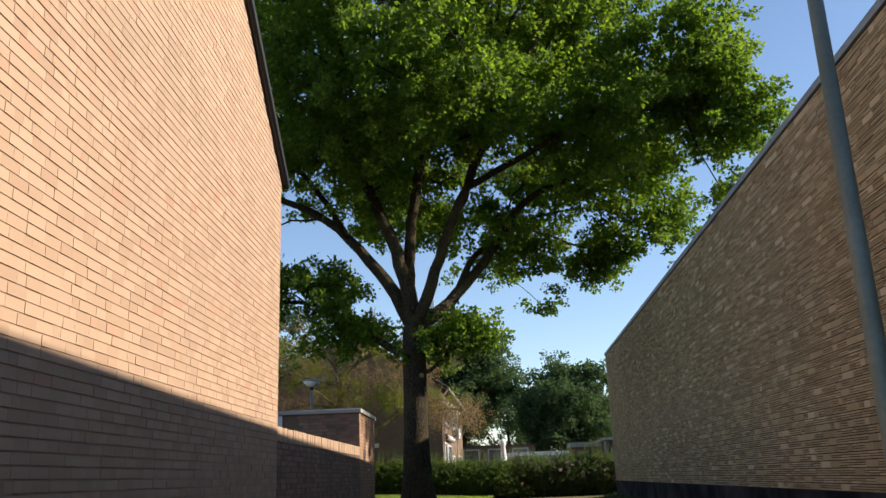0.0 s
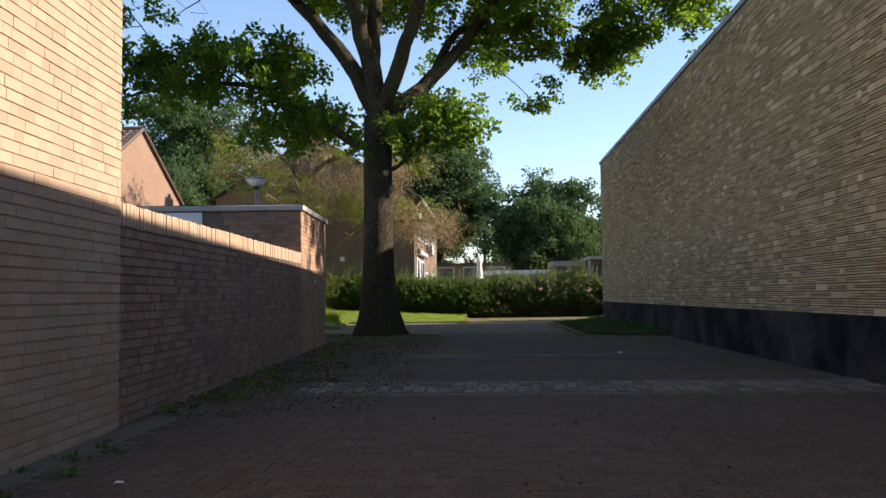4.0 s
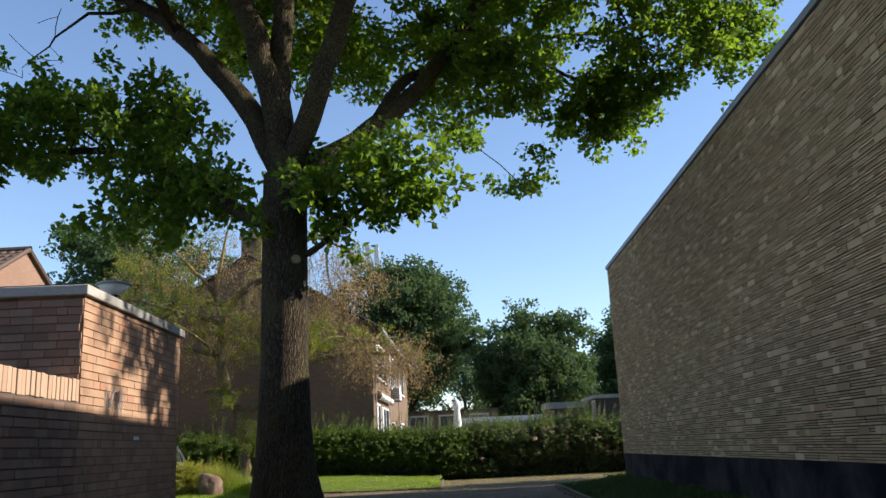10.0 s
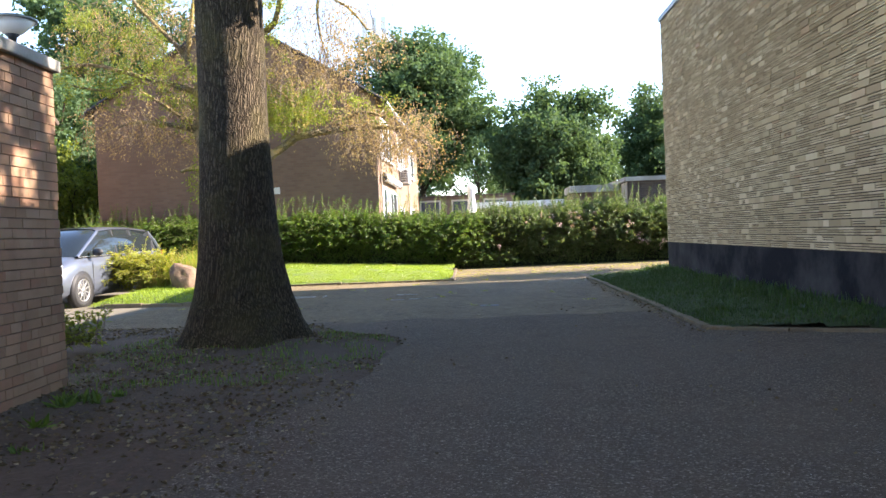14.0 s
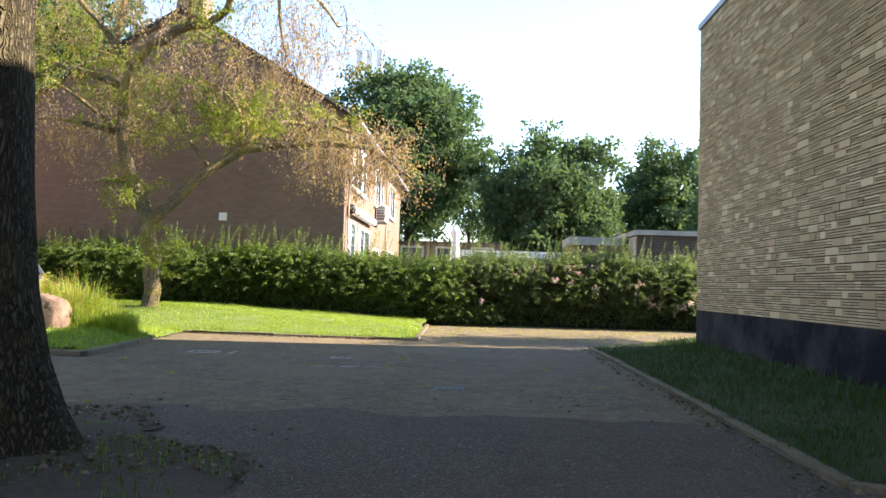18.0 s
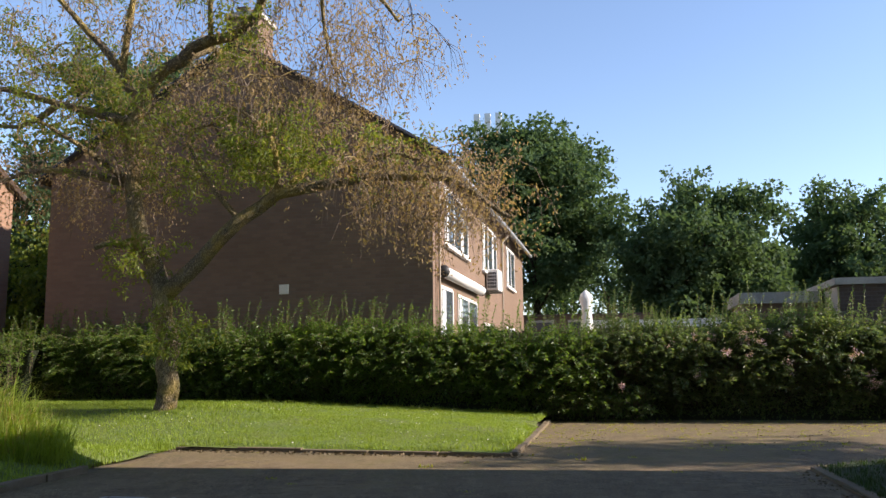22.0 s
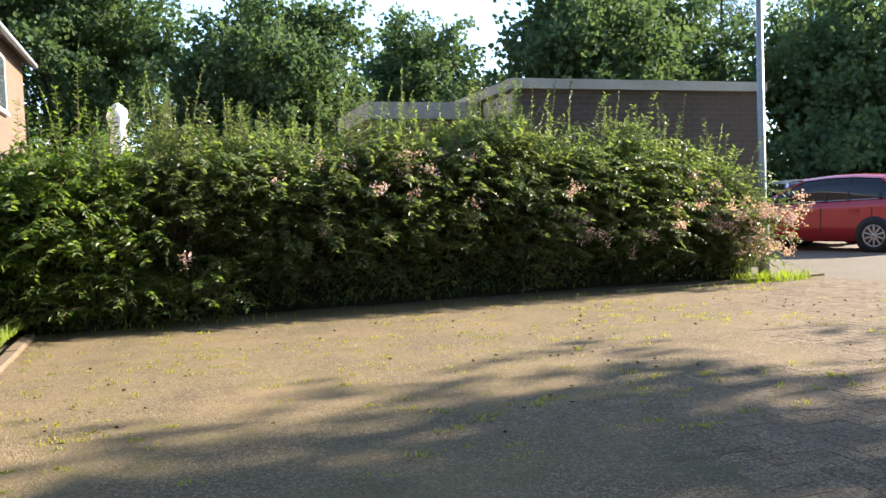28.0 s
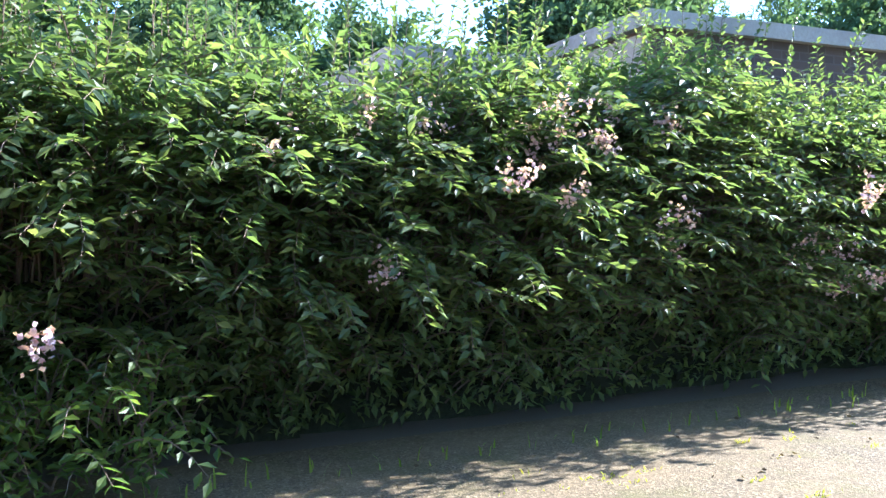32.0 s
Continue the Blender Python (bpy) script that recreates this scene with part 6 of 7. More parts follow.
for r, length, k in ((0.45, 0.80, 0), (0.8, 0.62, 1), (1.15, 0.40, 2)):
    blades("tall_grass", "", lambda x, y: math.hypot((x + 6.85) / 0.9, (y - 34.35) / 0.7) < r, -8.0, -5.5, 33.2, 35.5, 700, length, lawn_height, dry_grass, 70 + k, "", 0.009, island, 1.5)
    blades("green_grass", "", lambda x, y: math.hypot((x + 6.65) / 1.0, (y - 34.4) / 0.75) < r, -8.0, -5.3, 33.1, 35.5, 900, length * 0.95, lawn_height, grass_blade, 80 + k, "", 0.012, island, 1.5)
shrub(140, -7.75, 34.3, 1.3, 1.2, 0.89, 0.2, lime_leaf, "yellow-green garden shrub round the back of the boulder", "shrub", 420, 0.06, 0, "garden_shrub", "", 0.35)
for k, (x, y, w, h) in enumerate(((-13.2, 40.2, 2.0, 1.7), (-13.0, 42.0, 1.8, 1.9), (-13.4, 37.6, 2.2, 1.6), (-13.5, 35.4, 2.0, 1.5))):
    shrub(150 + k, x, y, w, 1.2, h, 0.0, hedge_leaf, "leafy shrub along the foot of the sunlit gable", "shrub", 90, 0.08, 0.08, "garden_shrub", "shrubs along the gable", 0.4, 0.045)

bould = thing("boulder", "rounded reddish boulder at the edge of the lawn", "boulder", (-6.5, 33.55, 0.14))
bm = bmesh.new()
bmesh.ops.create_icosphere(bm, subdivisions=4, radius=1.0)
for v in bm.verts:
    c = v.co.copy()
    k = 1 + 0.26 * noise.noise(c * 1.3) + 0.08 * noise.noise(c * 3.7) + 0.02 * noise.noise(c * 11)
    z = min(c.z * 0.44 * k, 0.30 - 0.35 * c.x * k * 0.35 + 0.02 * noise.noise(c * 6))
    v.co = Vector((-6.5 + c.x * 0.31 * k, 33.55 + c.y * 0.28 * k, 0.42 + z))
for f in bm.faces:
    f.smooth = True
part("stone", bm, rock, bould)


def litter(name, inside, x0, x1, y0, y1, n, size, height, mat, seed, label):
    rng = np.random.default_rng(seed)
    x, y = rng.uniform(x0, x1, n), rng.uniform(y0, y1, n)
    ok = np.array([inside(a, b) for a, b in zip(x, y)])
    x, y = x[ok], y[ok]
    at = np.stack([x, y, np.array([height(a, b) for a, b in zip(x, y)]) + 0.012], -1)
    d = rng.normal(size=at.shape)
    d[:, 2] *= 0.15
    V, F = leaves(rng, at, size, 0.0, heading=d, spread=0.02, width=0.6)
    V[:, 2] = np.maximum(V[:, 2], np.repeat(at[:, 2], 4) - 0.008)
    tagged(part(name, mesh_of(name, V, F), mat, kind="stuff"), label, "leaves")


bed_in = in_poly(BED)
litter("fallen_leaves", lambda x, y: bed_in(x, y) and noise.noise((x, y, 1)) > -0.15, -6, -1.1, 11.9, 28.5, 22000, 0.045, bed_height, litter_leaf, 1, "dry fallen leaves on the bare earth")
litter("fallen_leaves", lambda x, y: noise.noise((x * 0.7, y * 0.7, 3)) > 0.1, -3.0, 4.0, 3.0, 30.0, 2200, 0.032, lambda x, y: 0.0, litter_leaf, 2, "scattered small leaves on the paving")
litter("fallen_leaves", lambda x, y: abs(x - 2.12) < 0.12 + 0.08 * noise.noise((x, y, 7)) and y < 35.8, 1.8, 2.4, 25.4, 35.9, 900, 0.045, lambda x, y: 0.0, litter_leaf, 33, "dry leaves gathered along the kerb of the grass strip")
litter("fallen_leaves", lambda x, y: abs(y - 36.57 + 0.05 * (x + 1.0)) < 0.16 + 0.1 * noise.noise((x, y, 3)), -5.6, -0.9, 36.2, 37.0, 1600, 0.045, lambda x, y: 0.0, litter_leaf, 3, "dry leaves gathered along the kerb")
litter("fallen_leaves", lambda x, y: noise.noise((x * 0.9, y * 0.9, 5)) > 0.0, -1.0, 7.5, 38.0, 43.0, 700, 0.032, lambda x, y: 0.0, litter_leaf, 4, "dry leaves on the pavers")


def tufts(name, n, x0, x1, y0, y1, inside, seed, label, length=0.034, per=10, mat=None):
    """Small weeds in the joints."""
    rng = np.random.default_rng(seed)
    V, F, k0 = [], [], 0
    for k in range(n):
        cx, cy_ = rng.uniform(x0, x1), rng.uniform(y0, y1)
        if not inside(cx, cy_):
            continue
        r = rng.uniform(0.01, 0.04)
        m = int(per * rng.uniform(0.5, 1.5))
        at = np.stack([cx + rng.normal(size=m) * r * 1.6, cy_ + rng.normal(size=m) * r * 0.6, np.zeros(m)], -1)
        d = rng.normal(size=(m, 3))
        d[:, 2] = np.abs(d[:, 2]) + 0.5
        v, f = leaves(rng, at, length * rng.uniform(0.6, 1.3), 0.0, heading=d, spread=0.1, width=0.3)
        V.append(v)
        F.append(f + k0)
        k0 += len(v)
    tagged(part(name, mesh_of(name, np.concatenate(V), np.concatenate(F)), mat or lime_leaf, kind="stuff"), label, "weeds")


tufts("weeds", 760, -1.0, 8.0, 37.6, 42.7, lambda x, y: noise.noise((x * 0.8, y * 0.8, 8)) > -0.3 + 0.1 * max(0.0, x - 2.5), 3, "small grass tufts growing in the paver joints", 0.027, 9)
tufts("weeds", 160, -6.0, 6.0, 27.6, 37.0, lambda x, y: noise.noise((x * 0.8, y * 0.8, 8)) > 0.1, 4, "small grass tufts growing in the paver joints", 0.04, 9)
tufts("weeds", 90, -3.6, -2.0, 12.0, 23.2, lambda x, y: x < left_x(y) + 0.9, 5, "green weeds along the foot of the garden wall", 0.10, 22, hedge_leaf)
tufts("weeds", 60, -3.3, -2.4, 3.0, 12.0, lambda x, y: left_x(y) + 0.05 < x < left_x(y) + 0.5, 6, "green weeds along the foot of the brick gable", 0.06, 14, hedge_leaf)
shrub(160, -5.1, 25.4, 1.3, 0.9, 0.40, 0.1, ash_leaf, "low weeds and ivy beside the shed corner", "shrub", 60, 0.07, 0, "garden_shrub", "", 0.3)
rng = np.random.default_rng(55)
n = 16000
gx, gy = rng.uniform(-3.0, 4.2, n), rng.uniform(15.2, 27.4, n)
ok = np.array([not in_poly(STRIP)(x, y) and left_x(y) + 0.2 < x < right_x(y) - 0.05 and not 17.8 < y < 19.45 for x, y in zip(gx, gy)])
gx, gy = gx[ok], gy[ok]
r = rng.uniform(0.004, 0.011, len(gx))
an = rng.uniform(0, 6.28, len(gx))
base = np.stack([gx, gy, np.full(len(gx), -0.003)], -1)
cor = [base + np.stack([r * np.cos(an + q * 2.09), r * np.sin(an + q * 2.09), 0 * r], -1) for q in range(3)]
top = base + np.stack([r * 0.2, r * 0.1, r * 0.9], -1)
V = np.stack(cor + [top], 1).reshape(-1, 3)
k = np.arange(len(gx))[:, None] * 4
F = np.concatenate([k + np.array([f]) for f in ((0, 1, 3), (1, 2, 3), (2, 0, 3))])
tagged(part("gravel", mesh_of("gravel", V, F), brick_pieces("gravel_chips", [(0.0, (0.10, 0.09, 0.08)), (0.6, (0.17, 0.155, 0.135)), (1.0, (0.42, 0.39, 0.35))], (0.12, 0.10, 0.08)), kind="stuff"), "loose grey gravel chips on the asphalt", "gravel")

# sand and grit washed over the pavers in front of the shrubs, and painted sunlight before the lawn
nx, ny = 226, 154
gx, gy = np.meshgrid(np.linspace(-6.0, 7.5, nx), np.linspace(33.4, 43.5, ny))
# Carried south to the shadow edge, where its golden tone stands for sunlight.
sand_and_sun_in = in_poly([(-5.15, 33.5), (-3.0, 33.5), (0.5, 34.2), (2.0, 35.9), (2.3, 37.4), (3.6, 38.2), (5.2, 39.6), (7.4, 40.8), (7.4, 43.5), (-1.0, 43.5), (-0.95, 36.65), (-5.5, 36.85)])
z = np.array([[0.0020 + 0.0034 * noise.noise((x * 0.8, y * 0.8, 3.0)) + 0.0012 * noise.noise((x * 5, y * 5, 3.0)) - 0.0016 * max(0.0, x - 2.0 - 0.8 * (y - 38.5)) - 0.0013 * max(0.0, 36.3 - y) for x, y in zip(a, b)] for a, b in zip(gx, gy)])
k = (np.arange(ny - 1)[:, None] * nx + np.arange(nx - 1)[None, :]).ravel()
F = np.stack([k, k + 1, k + 1 + nx, k + nx], -1)
V = np.stack([gx, gy, z], -1).reshape(-1, 3)
F = F[np.array([sand_and_sun_in(x, y) for x, y, _ in V[F].mean(1)])]
daisy = leaf_material("white_petals", [(0.1, (0.60, 0.60, 0.55)), (0.9, (0.75, 0.75, 0.68))], 0.2)
litter("daisies", lambda x, y: in_poly(LAWN)(x, y) and noise.noise((x * 0.8, y * 0.8, 6)) > 0.0, -7.5, -1.1, 36.5, 42.8, 420, 0.022, lambda x, y: lawn_height(x, y) + 0.045, daisy, 8, "small white daisies in the lawn")
blades("grass", "", lambda x, y: math.hypot((x - 7.55) / 0.6, (y - 43.3) / 0.28) < 1, 6.8, 8.3, 42.9, 43.65, 700, 0.15, lambda x, y: 0.0, grass_blade, 12, "bright green grass tuft at the end of the shrubs", 0.012, None, 0.9)
litter("fallen_leaves", lambda x, y: -1.2 - 0.3 * noise.noise((x, y, 2)) > x, -3.4, -0.8, 12.5, 24.0, 5000, 0.035, lambda x, y: 0.004, litter_leaf, 14, "small brown leaf scraps beside the garden wall")
tagged(part("pavement_sand", mesh_of("pavement_sand", V, F, True), gritty_sunlit_sand, kind="structure"), "sand and grit washed over the pavers, with sunlight painted in before the lawn", "sand")


# ---- cars ----
def loft(rings):
    """A closed skin over rings of equal length, given from front to back."""
    k = len(rings[0])
    V = np.concatenate([np.array(r, float) for r in rings])
    F = []
    for i in range(len(rings) - 1):
        for j in range(k - 1):
            F.append((i * k + j, i * k + j + 1, (i + 1) * k + j + 1, (i + 1) * k + j))
    return V, np.array(F)


def car(paint, glass_label, label, L, W, H, hood, nose, wind0, wind1, rear1, rear0, wheel_r, base_front, wheelbase, name="car"):
    """A parked car along +y, standing at the origin under its middle."""
    t = thing(name, label, "car")
    hw = W / 2
    f, r = L / 2, -L / 2
    yf, yr = base_front, base_front - wheelbase

    def ring(y, w, z0, belt, crown):
        half = [(w * 0.80, z0), (w * 0.97, z0 + 0.10), (w, z0 + 0.30), (w * 0.985, belt - 0.16), (w * 0.93, belt - 0.02), (w * 0.80, belt + crown * 0.6), (w * 0.4, belt + crown)]
        return [(-x, y, z) for x, z in half] + [(x, y, z) for x, z in half[::-1]]

    st = [ring(f, hw * 0.62, 0.30, nose - 0.16, 0.02), ring(f - 0.08, hw * 0.80, 0.22, nose - 0.04, 0.03), ring(f - 0.35, hw * 0.94, 0.19, nose + 0.03, 0.04), ring(f - 0.75, hw, 0.18, hood - 0.05, 0.05), ring(wind0, hw, 0.18, hood, 0.05), ring((wind0 + wind1) / 2, hw, 0.18, hood + 0.01, 0.02), ring(wind1 - 0.4, hw, 0.18, hood + 0.03, 0.02), ring(rear1, hw, 0.18, hood + 0.07, 0.02), ring(rear0, hw * 0.97, 0.22, hood + 0.10, 0.02), ring(r + 0.06, hw * 0.93, 0.28, hood + 0.02, 0.01), ring(r, hw * 0.80, 0.36, hood - 0.14, 0.0)]
    V, F = loft(st)
    n = len(V)
    k = len(st[0])
    V = np.concatenate([V, V[:k], V[-k:], [[0, f + 0.02, nose * 0.6], [0, r - 0.03, hood * 0.62]]])
    c = n + 2 * k
    caps = [(c, n + j + 1, n + j) for j in range(k - 1)] + [(c + 1, n + k + j, n + k + j + 1) for j in range(k - 1)]
    body = part("body", mesh_of("body", V, [F, np.array(caps)], True), paint, t)

    def gring(y, w, z0, z1, rw):
        half = [(w * 0.915, z0), (w * 0.86 * rw + w * 0.055, z0 + (z1 - z0) * 0.55), (w * 0.80 * rw, z1 - 0.06), (w * 0.70 * rw, z1 - 0.01), (w * 0.3, z1 + 0.01)]
        return [(-x, y, z) for x, z in half] + [(x, y, z) for x, z in half[::-1]]

    b = hood + 0.02
    gr = [gring(wind0, hw, b, b + 0.03, 1.0), gring((wind0 + wind1) / 2, hw, b, (b + H) / 2 + 0.06, 0.99), gring(wind1, hw, b + 0.01, H - 0.04, 0.97), gring(wind1 - 0.55, hw, b + 0.02, H, 0.96), gring((wind1 + rear1) / 2 - 0.2, hw, b + 0.03, H, 0.95), gring(rear1, hw, b + 0.05, H - 0.05, 0.93), gring((rear1 + rear0) / 2, hw * 0.98, b + 0.07, (H + b) / 2 + 0.16, 0.92), gring(rear0, hw * 0.96, b + 0.08, b + 0.12, 0.95)]
    part("glazing", mesh_of("glazing", *loft(gr), True), car_glass, t, glass_label)
    roof = [[(x * 1.01, y, z + 0.012) for x, y, z in g[2:8]] for g in gr[2:6]]
    part("roof", mesh_of("roof", *loft(roof), True), paint, t)

    def strip(p, q, w=0.03, mat=paint, nm="pillar"):
        V, F = tubes([(np.array([p, q]), [w, w])], 6)
        part(nm, mesh_of(nm, V, F), mat, t)

    for s in (0, -1):
        pick_s = (lambda g, i: np.array(g[i])) if s == 0 else (lambda g, i: np.array(g[len(g) - 1 - i]))
        strip(pick_s(gr[0], 0), pick_s(gr[2], 2), 0.032)
        strip(pick_s(gr[3], 0), pick_s(gr[3], 2), 0.035, plastic_black)
        strip(pick_s(gr[4], 0), pick_s(gr[4], 2), 0.035, plastic_black)
        strip(pick_s(gr[5], 0), pick_s(gr[5], 2), 0.04, plastic_black)
        strip(pick_s(gr[7], 0), pick_s(gr[6], 1), 0.045)
        strip(pick_s(gr[6], 1), pick_s(gr[5], 2), 0.045)
        strip(pick_s(gr[0], 0), pick_s(gr[5], 0), 0.009, alloy, "window_trim")
        sx = -1 if s == 0 else 1
        bm = bmesh.new()
        lathe(bm, [(0.0, -0.11), (0.05, -0.095), (0.075, -0.04), (0.078, 0.03), (0.06, 0.09), (0.0, 0.11)], 16, Matrix.Translation((sx * (hw + 0.11), wind0 - 0.46, b + 0.09)) @ Matrix.Rotation(math.pi / 2, 4, "Y") @ Matrix.Diagonal((1.0, 0.75, 1.0, 1.0)))
        part("mirror", bm, plastic_black, t, "black rounded door mirror")
        for yy in (yf - 0.75, yf - 1.75):
            box_part("door_handle", sx * (hw * 0.985), sx * (hw * 0.985 + 0.03), yy - 0.45, yy - 0.27, hood - 0.16, hood - 0.13, alloy if L > 4.5 else paint, t, bevel=0.008)
        for yy in (yf - 0.42, yf - 1.45, yf - 2.45):
            box_part("door_seam", sx * (hw * 0.99), sx * (hw * 1.001), yy - 0.006, yy + 0.006, 0.32, hood - 0.08, plastic_black, t)
        bm = bmesh.new()
        box(bm, sx * hw * 0.55, sx * hw * 0.90, f - 0.34, f - 0.05, nose - 0.10, nose + 0.05, 0.04)
        part("headlight", bm, lamp_glass, t)
        bm = bmesh.new()
        box(bm, sx * hw * 0.70, sx * hw * 0.88, r + 0.03, r + 0.20, hood - 0.09, hood + 0.06, 0.03)
        part("tail_light", bm, bpy.data.materials.get("tail_red") or plain("tail_red", (0.35, 0.02, 0.02), 0.2), t)
        for yy in (yf, yr):
            place = Matrix.Translation((sx * (hw - 0.20), yy, wheel_r)) @ Matrix.Rotation(sx * math.pi / 2, 4, "Y")
            bm = bmesh.new()
            lathe(bm, [(wheel_r + 0.055, 0.10), (wheel_r + 0.055, 0.206)], 28, place)
            part("wheel_arch", bm, plastic_black, t)
            bm = bmesh.new()
            lathe(bm, [(wheel_r * 0.66, 0.0), (wheel_r * 0.97, 0.01), (wheel_r, 0.05), (wheel_r, 0.17), (wheel_r * 0.96, 0.212), (wheel_r * 0.70, 0.222), (wheel_r * 0.66, 0.205)], 32, place)
            wh = part("wheel", bm, rubber, t, "black tyre")
            bm = bmesh.new()
            lathe(bm, [(wheel_r * 0.66, 0.19), (wheel_r * 0.68, 0.222), (wheel_r * 0.62, 0.215), (wheel_r * 0.60, 0.19)], 32, place)
            for q in range(10):
                mm = place @ Matrix.Rotation(q * math.pi / 5, 4, "Z")
                box(bm, wheel_r * 0.10, wheel_r * 0.64, -0.016, 0.016, 0.195, 0.215, 0.004, mm)
            lathe(bm, [(wheel_r * 0.17, 0.19), (wheel_r * 0.15, 0.222)], 16, place)
            part("rim", bm, alloy, wh, "silver spoked alloy rim")
            bm = bmesh.new()
            lathe(bm, [(wheel_r * 0.6, 0.17), (wheel_r * 0.6, 0.18)], 20, place)
            part("brake_disc", bm, dark_metal, wh)
    box_part("front_grille", -hw * 0.5, hw * 0.5, f - 0.06, f + 0.01, 0.30, nose - 0.22, plastic_black, t, bevel=0.02)
    box_part("rear_bumper_trim", -hw * 0.75, hw * 0.75, r - 0.015, r + 0.12, 0.28, 0.46, plastic_black, t, bevel=0.03)
    box_part("number_plate", -0.26, 0.26, r - 0.02, r - 0.005, hood - 0.22, hood - 0.11, white_paint, t, "pale number plate")
    return t


grey_blue = plain("grey_blue_car_paint", (0.105, 0.12, 0.155), 0.32, 0.4, 0.8, 0.05)
red_paint = plain("red_car_paint", (0.42, 0.022, 0.03), 0.3, 0.1, 0.8, 0.05)
silver = plain("silver_car_paint", (0.42, 0.45, 0.47), 0.3, 0.6, 0.8, 0.05)
navy = plain("dark_car_paint", (0.03, 0.035, 0.05), 0.3, 0.3, 0.8, 0.05)
c = car(grey_blue, "dark windows", "grey-blue people carrier parked beside the boulder", 4.72, 1.86, 1.62, 0.98, 0.78, 1.45, 0.45, -1.85, -2.22, 0.335, 1.42, 2.82)
c.matrix_basis = pose(-9.08, 34.05, 0.0, 0, 0, 176)
c = car(red_paint, "dark windows with a pale rear screen", "red hatchback parked at the end of the shrubs", 3.95, 1.72, 1.46, 0.92, 0.70, 1.10, 0.25, -1.35, -1.85, 0.305, 1.22, 2.49)
c.matrix_basis = pose(13.0, 47.95, 0.0, 0, 0, 17)
c = car(silver, "pale windows", "silver car parked behind the red hatchback", 4.1, 1.74, 1.46, 0.92, 0.72, 1.10, 0.25, -1.45, -1.95, 0.305, 1.25, 2.55)
c.matrix_basis = pose(14.4, 50.6, 0.0, 0, 0, -23)
c = car(navy, "dark windows", "dark car parked beside the red hatchback", 4.2, 1.76, 1.46, 0.92, 0.72, 1.10, 0.25, -1.5, -2.0, 0.31, 1.25, 2.6)
c.matrix_basis = pose(17.2, 46.6, 0.0, 0, 0, -23)

# ---- small things on the ground ----
def bottle(x, y):
    t = thing("bottle", "small white plastic bottle standing against the wall", "bottle", (x, y, 0))
    bm = bmesh.new()
    lathe(bm, [(0.032, 0), (0.035, 0.01), (0.035, 0.13), (0.014, 0.18), (0.014, 0.20)], 12, Matrix.Translation((x, y, 0)))
    part("body", bm, white_paint, t)
    bm = bmesh.new()
    lathe(bm, [(0.016, 0.2), (0.016, 0.22)], 12, Matrix.Translation((x, y, 0)))
    part("cap", bm, dark_metal, t)


bottle(4.12, 13.9)
rng = np.random.default_rng(77)
for k, (x, y, s) in enumerate(((2.63, 9.2, 0.05), (2.17, 19.79, 0.045), (-2.3, 9.6, 0.03), (-2.4, 7.6, 0.03))):
    t = thing("paper_scrap", "crumpled white scrap of paper on the paving", "litter", (x, y, 0.01))
    bm = bmesh.new()
    bmesh.ops.create_icosphere(bm, subdivisions=2, radius=1.0)
    for v in bm.verts:
        q = v.co * (1 + 0.5 * noise.noise(v.co * 2 + Vector((k, 0, 0))))
        v.co = Vector((x + q.x * s, y + q.y * s * 0.6, 0.012 + max(-0.01, q.z * s * 0.25)))
    part("paper", bm, white_paint, t)
mark_paint = surface("worn_road_paint", (0.24, 0.23, 0.21), (0.44, 0.43, 0.40), 40, 3.0, 0.9, bump=0.2)
for mx, my, bars in ((-3.85, 32.9, ((0, 0.17, 0.32, 0.03), (0, -0.17, 0.32, 0.03), (0.2, 0, 0.03, 0.34), (-0.2, 0, 0.03, 0.34), (0.42, 0.02, 0.03, 0.4))), (-1.86, 32.55, ((0, 0, 0.13, 0.1), (0.24, 0.02, 0.24, 0.015))), (-1.5, 31.4, ((0, 0, 0.16, 0.05), (-0.28, -0.06, 0.24, 0.02), (0.33, 0.09, 0.2, 0.02), (0.1, 0.1, 0.1, 0.02)))):
    mark = thing("paint_mark", "worn white paint mark on the grey paving", "road marking", (mx, my, 0.0), "paint marks on the paving")
    for dx, dy, w, d in bars:
        box_part("stroke", mx + dx - w / 2, mx + dx + w / 2, my + dy - d / 2, my + dy + d / 2, -0.01, 0.0075, mark_paint, mark)
drain = thing("drain_cover", "small dark iron drain cover let into the paving", "drain cover", (-0.12, 29.55, 0))
box_part("plate", -0.27, 0.03, 29.42, 29.68, -0.05, 0.003, dark_metal, drain, bevel=0.01)
for k in range(4):
    box_part("slot", -0.24 + k * 0.07, -0.205 + k * 0.07, 29.46, 29.64, 0.0032, 0.005, plastic_black, drain)
for x, y in ((-3.8, 32.85), (-1.8, 32.7)):
    t = thing("white_marking", "worn white paint marks on the pavers", "road marking", (x, y, 0.01))
    for k in range(3):
        box_part("stroke", x - 0.12 + k * 0.1, x - 0.05 + k * 0.1, y - 0.03 + 0.03 * k, y - 0.005 + 0.03 * k, 0.0, 0.006, concrete_edge, t)


# ---- bricks, setts and pavers ----
rng = np.random.default_rng(9)
set_bricks(rng, w_wall, W_BASIS, W_ROWS, orange_brick, 0.007, (5.6, 9.1, 0.3, 2.4), jitter=0.0022)
set_bricks(rng, g_wall, wall_basis(ga, g_along, g_out), G_ROWS, garden_brick, 0.012, (0.1, 3.5, 0.2, 1.69))
set_bricks(rng, s_wall, S_BASIS, S_ROWS, shed_brick, 0.012, (0.0, 3.05, 0.9, 2.7), jitter=0.003)
V_rows = SN_ROWS
